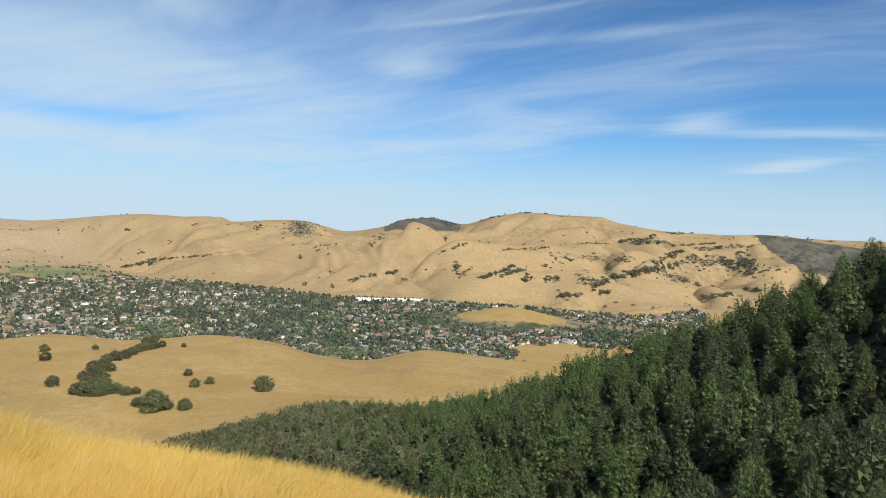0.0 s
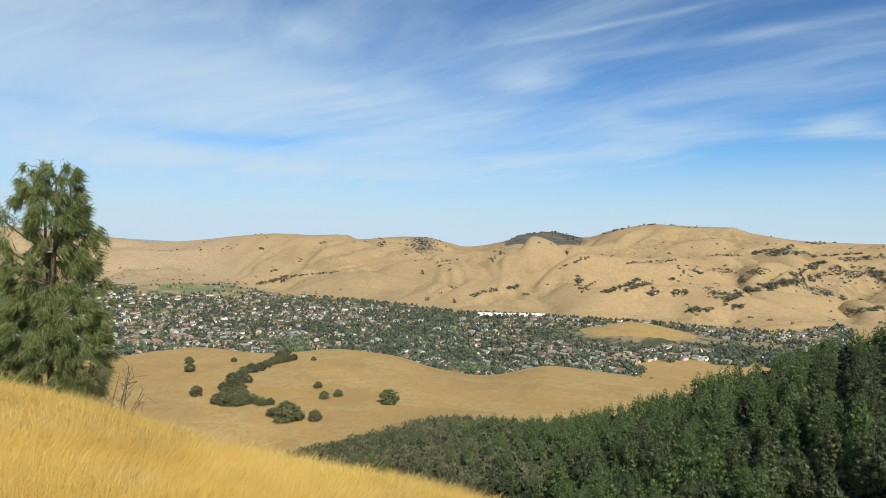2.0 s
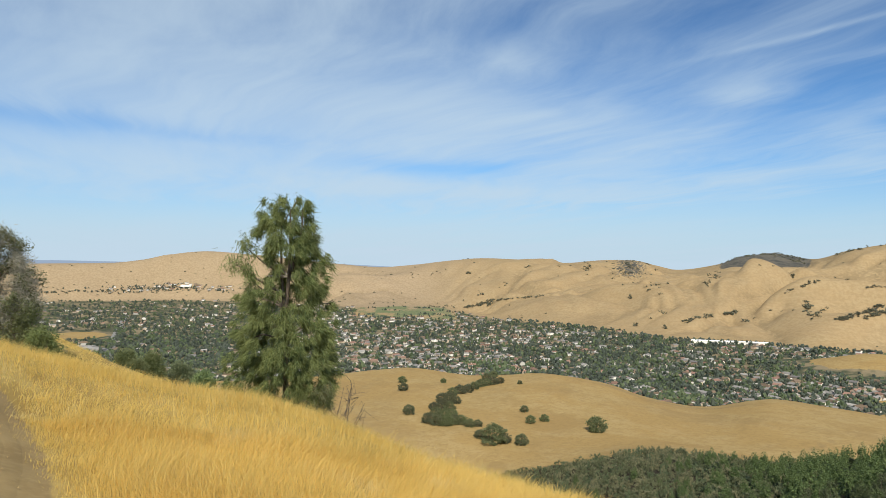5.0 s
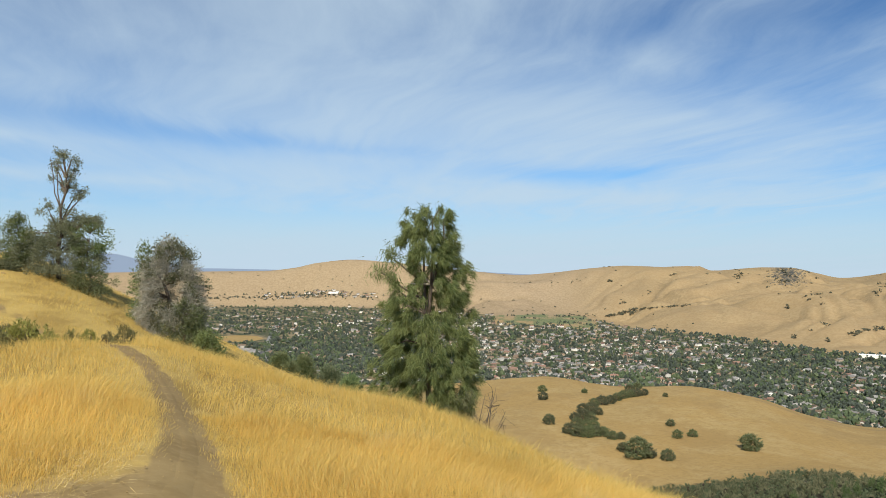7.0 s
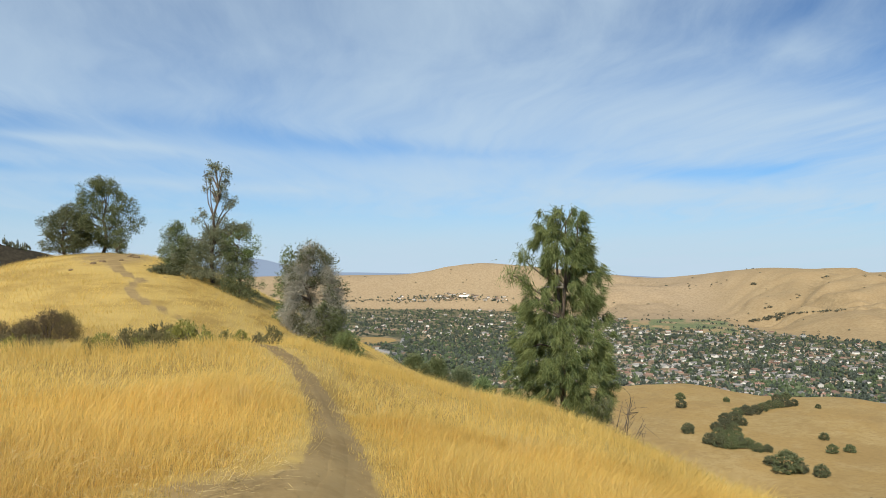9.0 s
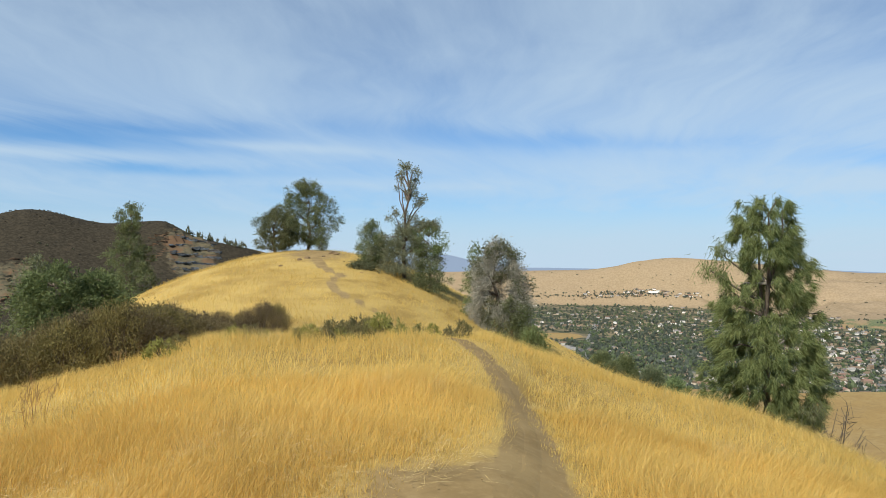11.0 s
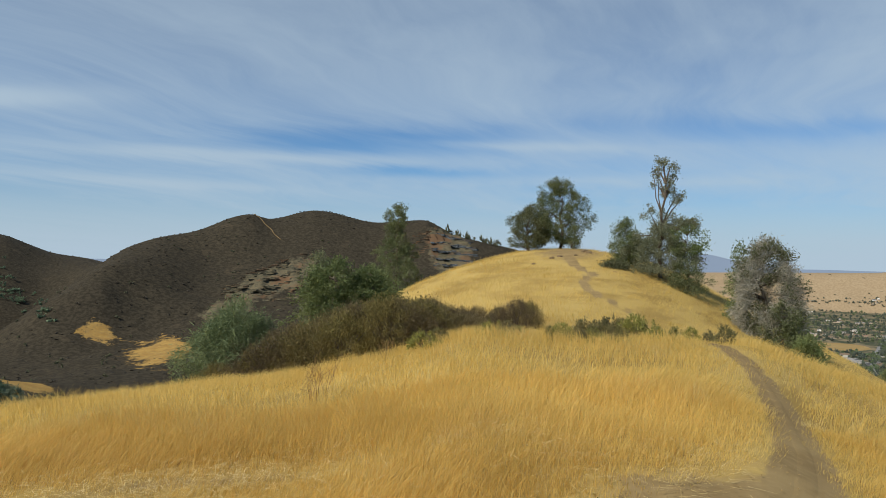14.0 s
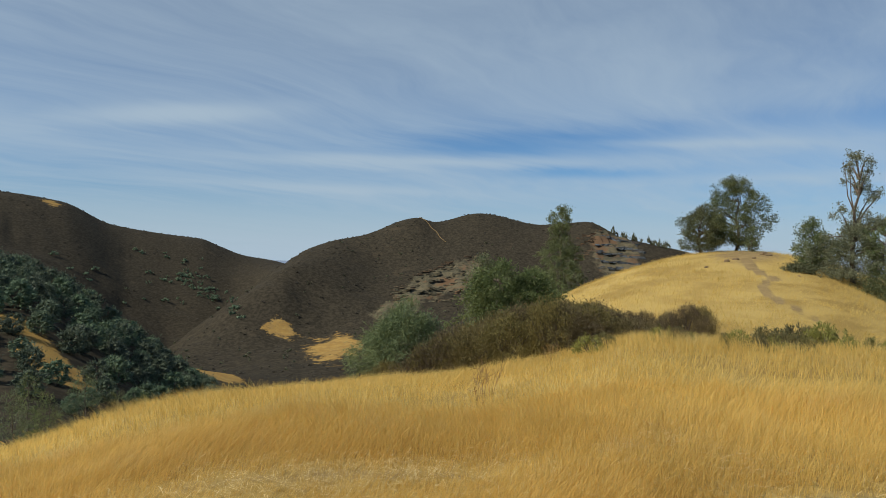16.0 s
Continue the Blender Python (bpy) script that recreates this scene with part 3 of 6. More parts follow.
TRAIL = [(60, 1.5), (58, 3.0), (56.5, 4.4), (54.8, 5.8), (54.5, 6.6), (54.5, 7.4), (55.0, 8.2), (55.5, 9.2), (56.2, 10.7), (57.2, 12.4), (58.9, 15.1), (60.2, 17), (62, 20), (64, 26),
         (65.4, 32.5), (66.5, 34), (67.4, 35), (68.7, 36.8), (69.2, 38.6), (69.0, 40.4), (68.4, 42.6), (69.6, 45.1), (70.3, 48.7), (70, 54)]
TRAIL_LINE = []
for (a0, r0), (a1, r1) in zip(TRAIL[:-1], TRAIL[1:]):
    TRAIL_LINE += [(a0 + (a1 - a0) * q / 8, r0 + (r1 - r0) * q / 8) for q in range(8)]
TRAIL_XY = np.array([(-r * math.sin(radians(a)), r * math.cos(radians(a))) for a, r in TRAIL_LINE])
TRAIL_HALF = np.array([float(np.interp(r, [2, 5, 6.5, 9, 12, 16, 20, 33, 40, 50], [0.36, 0.26, 0.19, 0.15, 0.12, 0.11, 0.12, 0.13, 0.2, 0.32])) for a, r in TRAIL_LINE])


def off_trail(x, y):
    """How far a place lies outside the footpath, in metres."""
    best = np.full(np.shape(x), 1e9)
    for (u, v), h in zip(TRAIL_XY, TRAIL_HALF):
        best = np.minimum(best, np.hypot(x - u, y - v) - h)
    return best


def bare_lot(a, r):
    """Open brown fields and yards inside the town."""
    return ((abs(a - 51.6) < 2.4) & (abs(r - 2420) < 150)) | ((abs(a - 51.8) < 2.2) & (abs(r - 2030) < 70)) | ((abs(a + 13) < 3.5) & (abs(r - 1850) < 60))


def golf(a, r):
    """Greens at the far edge of the town."""
    return step(a, 23.2, 25.0) * step(33 - a, 0, 2) * step(r + 260 * fbm(a * 0.8, r / 300, 71, 2), 2950, 3080)


def town_cover(a, r):
    t = step(r, 1210, 1260) * step(FOOT_R(a) - 20 - r, 0, 40) * step(66 - a, 0, 2) * step(a, -21, -18)
    t = t * (1 - step(gauss(a, r, 51.6, 2420, 2.2, 130), 0.3, 0.6)) * (1 - golf(a, r))
    t = t * (1 - step(-a + 2.5 * fbm(a * 0.8, r / 60, 74, 2), 4.5, 6.5) * step(1570 + 160 * fbm(a * 0.7, r / 90, 75, 2) - r, 0, 60))
    return t * (1 - step(gauss(a, r, -5.5, 1880, 4.8, 150), 0.35, 0.55))


OUTCROP = [(90.6, 0.0, 96.4, -2.3, 24, 4.2, 1.7), (90.8, -0.8, 96.3, -2.6, 24, 4.5, 1.7), (90.9, -1.5, 96.0, -2.9, 24, 4.5, 1.6), (91.0, -2.2, 95.8, -3.1, 22, 5.0, 1.5), (91.1, -2.9, 95.0, -3.3, 18, 5.0, 1.4)]
BENCHES = [(77.6, 1.5, 80.4, 2.2, 18, 5.0, 2.0), (77.3, 1.0, 80.6, 1.5, 20, 5.5, 2.0), (77.3, 0.5, 80.7, 0.9, 20, 5.5, 2.0), (77.6, 0.0, 80.6, 0.3, 18, 5.5, 2.0), (78.0, -0.4, 80.4, -0.2, 16, 5.5, 2.0)]
RIM = [(80.3, 2.6, 82.0, 1.9, 12, 3.6, 1.6), (80.8, 2.0, 82.2, 1.2, 12, 3.6, 1.6), (80.9, 1.2, 82.0, 0.3, 10, 4.0, 1.6), (90.4, 0.5, 94.6, -1.2, 22, 3.5, 1.3)]


def quarry(a, r):
    cut = np.exp(-((a - 92.3) / 4.0) ** 2 - ((r - 1000 - 14 * (95 - a)) / 75) ** 2) + 0.6 * gauss(a, r, 96.5, 900, 2.2, 60)
    return cut * (1 + 0.9 * fbm(a * 0.9, r / 38, 57, 3)) + gauss(a, r, 79.3, 1180, 2.1, 95)


def build_ground():
    a = np.concatenate([np.arange(-36, 128, 0.26), np.arange(128, 324, 2.0)])
    r = np.unique(np.round(np.concatenate([[0.0, 0.4, 1, 1.8, 2.8], np.geomspace(3.5, 20, 80), np.geomspace(20, 80, 34), np.geomspace(80, 4950, 135), np.linspace(860, 1320, 30), np.linspace(2250, 4750, 105)]), 3))
    A, Rr = fan_of(a, r)
    Z = land(A.ravel(), Rr.ravel()).reshape(A.shape)
    island = 36 * gauss(A, Rr, -5.4, 1880, 3.9, 135)
    an = np.where(A > 180, A - 360, A)
    rock = quarry(an, Rr)
    X0, Y0 = -Rr * np.sin(np.radians(A)), Rr * np.cos(np.radians(A))
    Z = Z + island + step(rock, 0.35, 0.7) * 0.75 * (np.round(Z / 11 - 0.25) * 11 + 2.5 - Z)      # benches cut into the quarry
    hub = 0.05 * np.clip(1 - Rr, 0, 1)
    crag = np.abs(fbm(X0 / 22, Y0 / 22, 55, 3)) * 34 - 4
    Z = Z + step(rock, 0.3, 0.6) * crag * np.where(an < 84, 0.25, 1.0)
    V = np.stack([hub - Rr * np.sin(np.radians(A)), Rr * np.cos(np.radians(A)), Z], -1).reshape(-1, 3)
    na, nr = A.shape
    idx = np.arange(na * nr).reshape(na, nr)
    nxt = np.roll(idx, -1, 0)
    F = np.stack([idx[:, :-1], idx[:, 1:], nxt[:, 1:], nxt[:, :-1]], -1).reshape(-1, 4)
    attrs = {"brush": brush_cover(an, Rr), "town": town_cover(an, Rr),
             "lawn": golf(an, Rr) * step(FOOT_R(an) - Rr, 0, 60) * (0.1 + 0.95 * value_noise(an * 1.3, Rr / 130, 72)) + gauss(an, Rr, -1, 2250, 2.5, 60),
             "rock": rock}
    # painted haze grows with distance over the hills
    attrs["far_haze"] = 0.85 * step(an, 20, 36) * step(Rr, 3000, 3900) + 0.55 * step(Rr, 2000, 2600) * step(36 - an, 0, 10)
    # mask of the gully bottoms, for their weeds and painted shade
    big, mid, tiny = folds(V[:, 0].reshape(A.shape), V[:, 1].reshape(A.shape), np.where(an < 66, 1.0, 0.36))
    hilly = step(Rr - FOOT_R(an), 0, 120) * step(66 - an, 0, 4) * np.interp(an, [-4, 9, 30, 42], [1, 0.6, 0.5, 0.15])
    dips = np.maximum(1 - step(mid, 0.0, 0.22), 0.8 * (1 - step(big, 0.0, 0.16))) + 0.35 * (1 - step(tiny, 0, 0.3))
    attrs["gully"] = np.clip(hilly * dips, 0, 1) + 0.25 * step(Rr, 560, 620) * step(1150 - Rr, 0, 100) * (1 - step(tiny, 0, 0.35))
    far = (Rr > 2000) & (an < 40)
    attrs["brush"][far] = np.maximum(attrs["brush"][far], 0.62 * hollow_cover(an[far], np.degrees(np.arctan2(Z[far] - EYE, Rr[far]))))
    # how far painted haze greys the brush, by distance
    attrs["brush_haze"] = step(Rr, 2400, 2900)
    attrs["gold"] = step(an, 94, 98) * step(Rr, 100, 130) * step(2000 - Rr, 0, 100)
    attrs["tall"] = 0.9 * step(90 - Rr, 0, 15)
    bare = worn_ground(V[:, 0], V[:, 1])
    near = np.where(Rr.ravel() < 60)[0]
    broken = np.where(Rr.ravel()[near] > 24, 0.75 + 1.6 * fbm(V[near, 0] / 2.2, V[near, 1] / 2.2, 94, 2), 1.0)
    bare[near] = np.maximum(bare[near], np.clip(broken, 0, 1) * (1 - step(off_trail(V[near, 0], V[near, 1]), -0.04, 0.17)))
    attrs["bare"] = bare
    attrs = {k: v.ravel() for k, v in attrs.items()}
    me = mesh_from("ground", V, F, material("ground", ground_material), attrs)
    g = new("ground", me)
    tagged(g, "golden dry grass hills with dark brush slopes round a valley", "ground", kind="structure")


build_ground()


# ---- plants: tubes for wood, many small blades for leaves ----
def part(name, me, parent, label=""):
    ob = new(name, me)
    ob.parent = parent
    return tagged(ob, label) if label else ob


def thing(name, place, label, category, group="", turn=0.0, size=1.0):
    ob = new(name)
    ob.empty_display_size = 0.2
    ob.matrix_basis = Matrix.LocRotScale(place, Euler((0, 0, turn)), (size, size, size))
    return tagged(ob, label, category, group)


def leaf_material(name, dark, light, tip=None, through=0.32):
    def build(n):
        g = n.add("ShaderNodeNewGeometry")
        each = n.add("ShaderNodeObjectInfo").outputs["Random"]
        c = n.mix(g.outputs["Random Per Island"], (*dark, 1), (*light, 1))
        patch = n.noise(g.outputs["Position"], 0.9, 3, 0.6)
        c = n.mix(n.ramp(patch, 0.35, 0.7, 0.0, 0.6), c, (*(tip or light), 1))
        hue = n.add("ShaderNodeHueSaturation", None, Hue=n.ramp(each, 0, 1, 0.485, 0.515), Saturation=n.ramp(each, 0, 1, 0.85, 1.1), Value=n.ramp(each, 0, 1, 0.78, 1.2), Color=c)
        p = n.add("ShaderNodeBsdfPrincipled", None, Base_Color=hue.outputs[0], Roughness=0.7, Specular_IOR_Level=0.25)
        tr = n.add("ShaderNodeBsdfTranslucent", None, Color=hue.outputs[0])
        mx = n.add("ShaderNodeMixShader", None, i0=through, i1=p.outputs[0], i2=tr.outputs[0])
        n.add("ShaderNodeOutputMaterial", None, Surface=mx.outputs[0])
    return material(name, build)


def bark_material(name, a, b):
    def build(n):
        pos = n.add("ShaderNodeNewGeometry").outputs["Position"]
        w = n.noise(n.mapping(pos, (1, 1, 0.25)), 9.0, 6, 0.7)
        finish(n, n.mix(n.ramp(w, 0.35, 0.65), (*a, 1), (*b, 1)), 0.9, bump(n, w, 0.6, 0.03), spec=0.1)
    return material(name, build)


PINE = leaf_material("pine_needles", (0.050, 0.072, 0.028), (0.215, 0.235, 0.092), (0.215, 0.225, 0.090), through=0.3)
WOODPINE = leaf_material("forest_needles", (0.029, 0.049, 0.019), (0.120, 0.152, 0.060), (0.110, 0.133, 0.056), through=0.14)
OAK = leaf_material("oak_leaves", (0.070, 0.092, 0.036), (0.215, 0.240, 0.102), (0.225, 0.235, 0.105), through=0.4)
FIELDOAK = leaf_material("field_oak_leaves", (0.045, 0.058, 0.027), (0.165, 0.175, 0.085), through=0.2)
GREYPINE = leaf_material("grey_pine_needles", (0.149, 0.176, 0.086), (0.321, 0.345, 0.180), (0.345, 0.353, 0.205), through=0.45)
BLUEOAK = leaf_material("blue_oak_leaves", (0.056, 0.086, 0.056), (0.170, 0.215, 0.130))
GREY = leaf_material("grey_twigs", (0.24, 0.225, 0.18), (0.46, 0.43, 0.35), (0.38, 0.36, 0.28))
BRUSH = leaf_material("brush_leaves", (0.078, 0.066, 0.030), (0.235, 0.185, 0.078), (0.215, 0.160, 0.070))
SAGE = leaf_material("sage_leaves", (0.055, 0.082, 0.036), (0.24, 0.288, 0.135), (0.24, 0.275, 0.13))
EVERGREEN = leaf_material("evergreen_leaves", (0.060, 0.088, 0.030), (0.163, 0.200, 0.069), (0.175, 0.200, 0.075))
SHRUB = leaf_material("shrub_leaves", (0.112, 0.110, 0.038), (0.291, 0.263, 0.090), (0.246, 0.224, 0.078))
SCRUB = leaf_material("scrub_leaves", (0.090, 0.090, 0.050), (0.23, 0.215, 0.125), (0.20, 0.19, 0.11))
TOWNTREE = leaf_material("town_leaves", (0.034, 0.050, 0.036), (0.120, 0.145, 0.106), (0.096, 0.118, 0.084), through=0.2)
OLIVETREE = leaf_material("olive_town_leaves", (0.040, 0.058, 0.030), (0.128, 0.148, 0.080), through=0.2)
HILLOAK = leaf_material("hill_oak_leaves", (0.052, 0.053, 0.034), (0.145, 0.138, 0.092), through=0.2)
# leaves coloured almost black, so that forest gaps look shaded
SHADE_GROWTH = leaf_material("shade_growth_leaves", (0.008, 0.013, 0.006), (0.030, 0.040, 0.018), through=0.1)
CHAPARRAL = leaf_material("chaparral_leaves", (0.032, 0.028, 0.019), (0.080, 0.066, 0.043), through=0.1)
BARK = bark_material("bark", (0.075, 0.058, 0.043), (0.18, 0.145, 0.11))
DEADWOOD = bark_material("grey_wood", (0.24, 0.205, 0.165), (0.42, 0.37, 0.31))


class Wood:
    """Collects tapered tubes into one mesh."""

    def __init__(self, sides=6):
        self.V, self.F, self.sides = [], [], sides

    def tube(self, path, radii):
        n, k = self.sides, len(path)
        base = sum(len(v) for v in self.V)
        P = [Vector(p) for p in path]
        for i, p in enumerate(P):
            d = (P[min(i + 1, k - 1)] - P[max(i - 1, 0)]).normalized()
            u = d.orthogonal().normalized()
            v = d.cross(u)
            self.V.append(np.array([p + radii[i] * (math.cos(q) * u + math.sin(q) * v) for q in np.linspace(0, 2 * math.pi, n, endpoint=False)]))
        for i in range(k - 1):
            for j in range(n):
                a, b = base + i * n + j, base + i * n + (j + 1) % n
                self.F.append((a, b, b + n, a + n))

    def mesh(self, name, mat):
        return mesh_from(name, np.vstack(self.V), self.F, mat)


def blades(rng, C, out, per, spread, length, width, droop=0.0, wild=0.6, four=False):
    """Leaf blades round the clump centres C: small triangles (or four-cornered leaves) that point outwards and down."""
    n = len(C) * per
    c = np.repeat(C, per, 0) + rng.normal(0, 1, (n, 3)) * spread
    d = np.repeat(out, per, 0) + rng.normal(0, wild, (n, 3)) + np.array([0, 0, -droop])
    d /= np.linalg.norm(d, axis=1, keepdims=True) + 1e-9
    w = np.cross(d, rng.normal(0, 1, (n, 3)))
    w /= np.linalg.norm(w, axis=1, keepdims=True) + 1e-9
    L = length * rng.uniform(0.6, 1.3, (n, 1))
    W = width * rng.uniform(0.7, 1.3, (n, 1))
    if four:
        V = np.stack([c, c + d * L * 0.5 + w * W, c + d * L, c + d * L * 0.5 - w * W], 1).reshape(-1, 3)
        return V, np.arange(4 * n).reshape(-1, 4)
    V = np.stack([c - w * W * 0.5, c + w * W * 0.5, c + d * L], 1).reshape(-1, 3)
    return V, np.arange(3 * n).reshape(-1, 3)


def crown_points(rng, n, profile, z0, z1, hollow=0.45, gap=0.0, gap_size=1.0, lop=(0, 0), lump=0.45):
    """Clump centres in a crown whose half width at height share t is profile(t); some of it left open."""
    seed = int(rng.integers(0, 1000))
    out = []
    while len(out) < n:
        t = rng.uniform(0, 1)
        rad = float(profile(t)) * rng.uniform(hollow, 1.0) ** 0.7
        if rng.uniform(0, 1) > float(profile(t)) / PROFILE_MAX[0] + 0.15:
            continue
        ang = rng.uniform(0, 2 * math.pi)
        rad *= 1 + lump * noise.noise(Vector((1.4 * math.cos(ang) + seed, 1.4 * math.sin(ang), 5 * t)))
        p = np.array([rad * math.cos(ang) + lop[0] * t, rad * math.sin(ang) + lop[1] * t, z0 + t * (z1 - z0)])
        q = noise.noise(Vector(p / gap_size) + Vector((seed, 0, 0)))
        if q < gap - 0.5:
            continue
        out.append(p)
    return np.array(out)


PROFILE_MAX = [1.0]
OCTA = (np.array([(1, 0, 0), (-1, 0, 0), (0, 1, 0), (0, -1, 0), (0, 0, 1), (0, 0, -1)], float),
        np.array([(0, 2, 4), (2, 1, 4), (1, 3, 4), (3, 0, 4), (2, 0, 5), (1, 2, 5), (3, 1, 5), (0, 3, 5)]))


def clumps_at(rng, C, size, squash=0.85, rough=0.22):
    """Small uneven knots of leaves, one round each centre."""
    n = len(C)
    q = rng.normal(0, 1, (n, 4))
    q /= np.linalg.norm(q, axis=1, keepdims=True)
    w, x, y, z = q.T
    M = np.array([[1 - 2 * (y * y + z * z), 2 * (x * y - z * w), 2 * (x * z + y * w)], [2 * (x * y + z * w), 1 - 2 * (x * x + z * z), 2 * (y * z - x * w)],
                  [2 * (x * z - y * w), 2 * (y * z + x * w), 1 - 2 * (x * x + y * y)]]).transpose(2, 0, 1)
    K = OCTA[0][None] * (1 + rng.normal(0, rough, (n, 6, 1)))
    K = np.einsum("nij,nkj->nki", M, K) * (np.broadcast_to(size, n) * rng.uniform(0.65, 1.35, n))[:, None, None]
    V = C[:, None] + K * np.array([1, 1, squash])
    F = OCTA[1][None] + 6 * np.arange(n)[:, None, None]
    return V.reshape(-1, 3), F.reshape(-1, 3)


def together(*pieces):
    """Several (V, F) pairs as one."""
    V, F, base = [], [], 0
    for v, f in pieces:
        V.append(v)
        F.append(f + base)
        base += len(v)
    return np.vstack(V), np.vstack(F)


def leafy(seed, n, profile, z0, z1, size, per=0, length=0.2, width=0.05, droop=-0.3, gap=0.2, gap_size=0.6, hollow=0.5, lump=0.6, spread=0.6):
    """A crown of leaf knots, with loose blades round them."""
    r2 = np.random.default_rng(seed)
    PROFILE_MAX[0] = max(float(profile(t)) for t in np.linspace(0, 1, 21))
    C = crown_points(r2, n, profile, z0, z1, hollow, gap, gap_size, lump=lump)
    sets = [clumps_at(r2, C, size)]
    if per:
        out = (C - [0, 0, z0 + 0.35 * (z1 - z0)]) * [1, 1, 0.5]
        out /= np.linalg.norm(out, axis=1, keepdims=True) + 1e-9
        sets.append(blades(r2, C, out, per, size * spread, length, width, droop, 0.7))
    return together(*sets), C


def crown(rng, n, profile, z0, z1, per, spread, length, width, droop=0.3, hollow=0.45, gap=0.3, gap_size=1.0, wild=0.6, lop=(0, 0), four=False, lump=0.5):
    PROFILE_MAX[0] = max(float(profile(t)) for t in np.linspace(0, 1, 21))
    C = crown_points(rng, n, profile, z0, z1, hollow, gap, gap_size, lop, lump)
    mid = np.array([0, 0, z0 + 0.35 * (z1 - z0)])
    out = (C - mid) * np.array([1, 1, 0.5])
    out /= np.linalg.norm(out, axis=1, keepdims=True) + 1e-9
    V, F = blades(rng, C, out, per, spread, length, width, droop, wild, four)
    return V, F, C


def limbs_to(rng, wood, trunk, C, count, r0):
    """Branches from the trunk line out to some of the clumps."""
    tops = np.array([list(p) for p in trunk])
    for c in C[rng.choice(len(C), count, replace=False)]:
        start_z = c[2] - 0.35 * math.hypot(c[0], c[1]) - 0.2
        i = int(np.clip(np.searchsorted(tops[:, 2], start_z), 1, len(tops) - 1))
        a = tops[i]
        mid = (a + c) / 2 + np.array([0, 0, 0.12 * np.linalg.norm(c - a)]) + rng.normal(0, 0.08, 3)
        wood.tube([a, mid, c], [r0, r0 * 0.6, r0 * 0.15])


def bent_line(rng, H, steps=8, wander=0.12, lean=(0, 0)):
    p, pts = np.zeros(3), []
    for i in range(steps + 1):
        t = i / steps
        pts.append(np.array([lean[0] * t + p[0], lean[1] * t + p[1], -0.4 + t * (H + 0.4)]))
        p = p + np.append(rng.normal(0, wander, 2), 0)
    return pts


def plain_tree(name, rng, H, profile, leaf, bark=BARK, trunk_r=0.16, z0=None, clumps=200, per=14, spread=0.18, length=0.3, width=0.05, droop=0.3,
               gap=0.3, gap_size=1.0, limbs=12, hollow=0.45, wild=0.6, lean=(0, 0), wander=0.10, four=False, sides=6):
    """Meshes of one tree: its trunk with branches, and its crown."""
    z0 = 0.1 * H if z0 is None else z0
    line = bent_line(rng, H * 0.93, wander=wander, lean=lean)
    wood = Wood(sides)
    wood.tube(line, [trunk_r * (1 - 0.9 * i / (len(line) - 1)) * (1.35 if i == 0 else 1) for i in range(len(line))])
    V, F, C = crown(rng, clumps, profile, z0, H, per, spread, length, width, droop, hollow, gap, gap_size, wild, lean, four)
    if limbs:
        limbs_to(rng, wood, line, C, limbs, trunk_r * 0.35)
    return wood.mesh("trunk", bark), mesh_from("crown", V, F, leaf, flat=True)


def tree(name, a, r, meshes, label, category="tree", group="", turn=0.0, size=1.0, sink=0.05):
    p = ground_at(a, r) - Vector((0, 0, sink))
    t = thing(name, p, label, category, group, turn, size)
    part("trunk", meshes[0], t)
    part("crown", meshes[1], t)
    return t


def joined(name, protos, placed, mat, label, category):
    """Many plants too small to pick apart, in one mesh: prototypes (V, F) set at (place, turn, size, height)."""
    VV, FF, base = [], [], 0
    for k, p, turn, sx, sz in placed:
        V, F = protos[k]
        c, s = math.cos(turn), math.sin(turn)
        W = np.empty_like(V)
        W[:, 0] = (V[:, 0] * c - V[:, 1] * s) * sx + p[0]
        W[:, 1] = (V[:, 0] * s + V[:, 1] * c) * sx + p[1]
        W[:, 2] = V[:, 2] * sz + p[2]
        VV.append(W)
        FF.append(F + base)
        base += len(V)
    ob = new(name, mesh_from(name, np.vstack(VV), np.vstack(FF), mat, flat=True))
    return tagged(ob, label, category, kind="stuff")


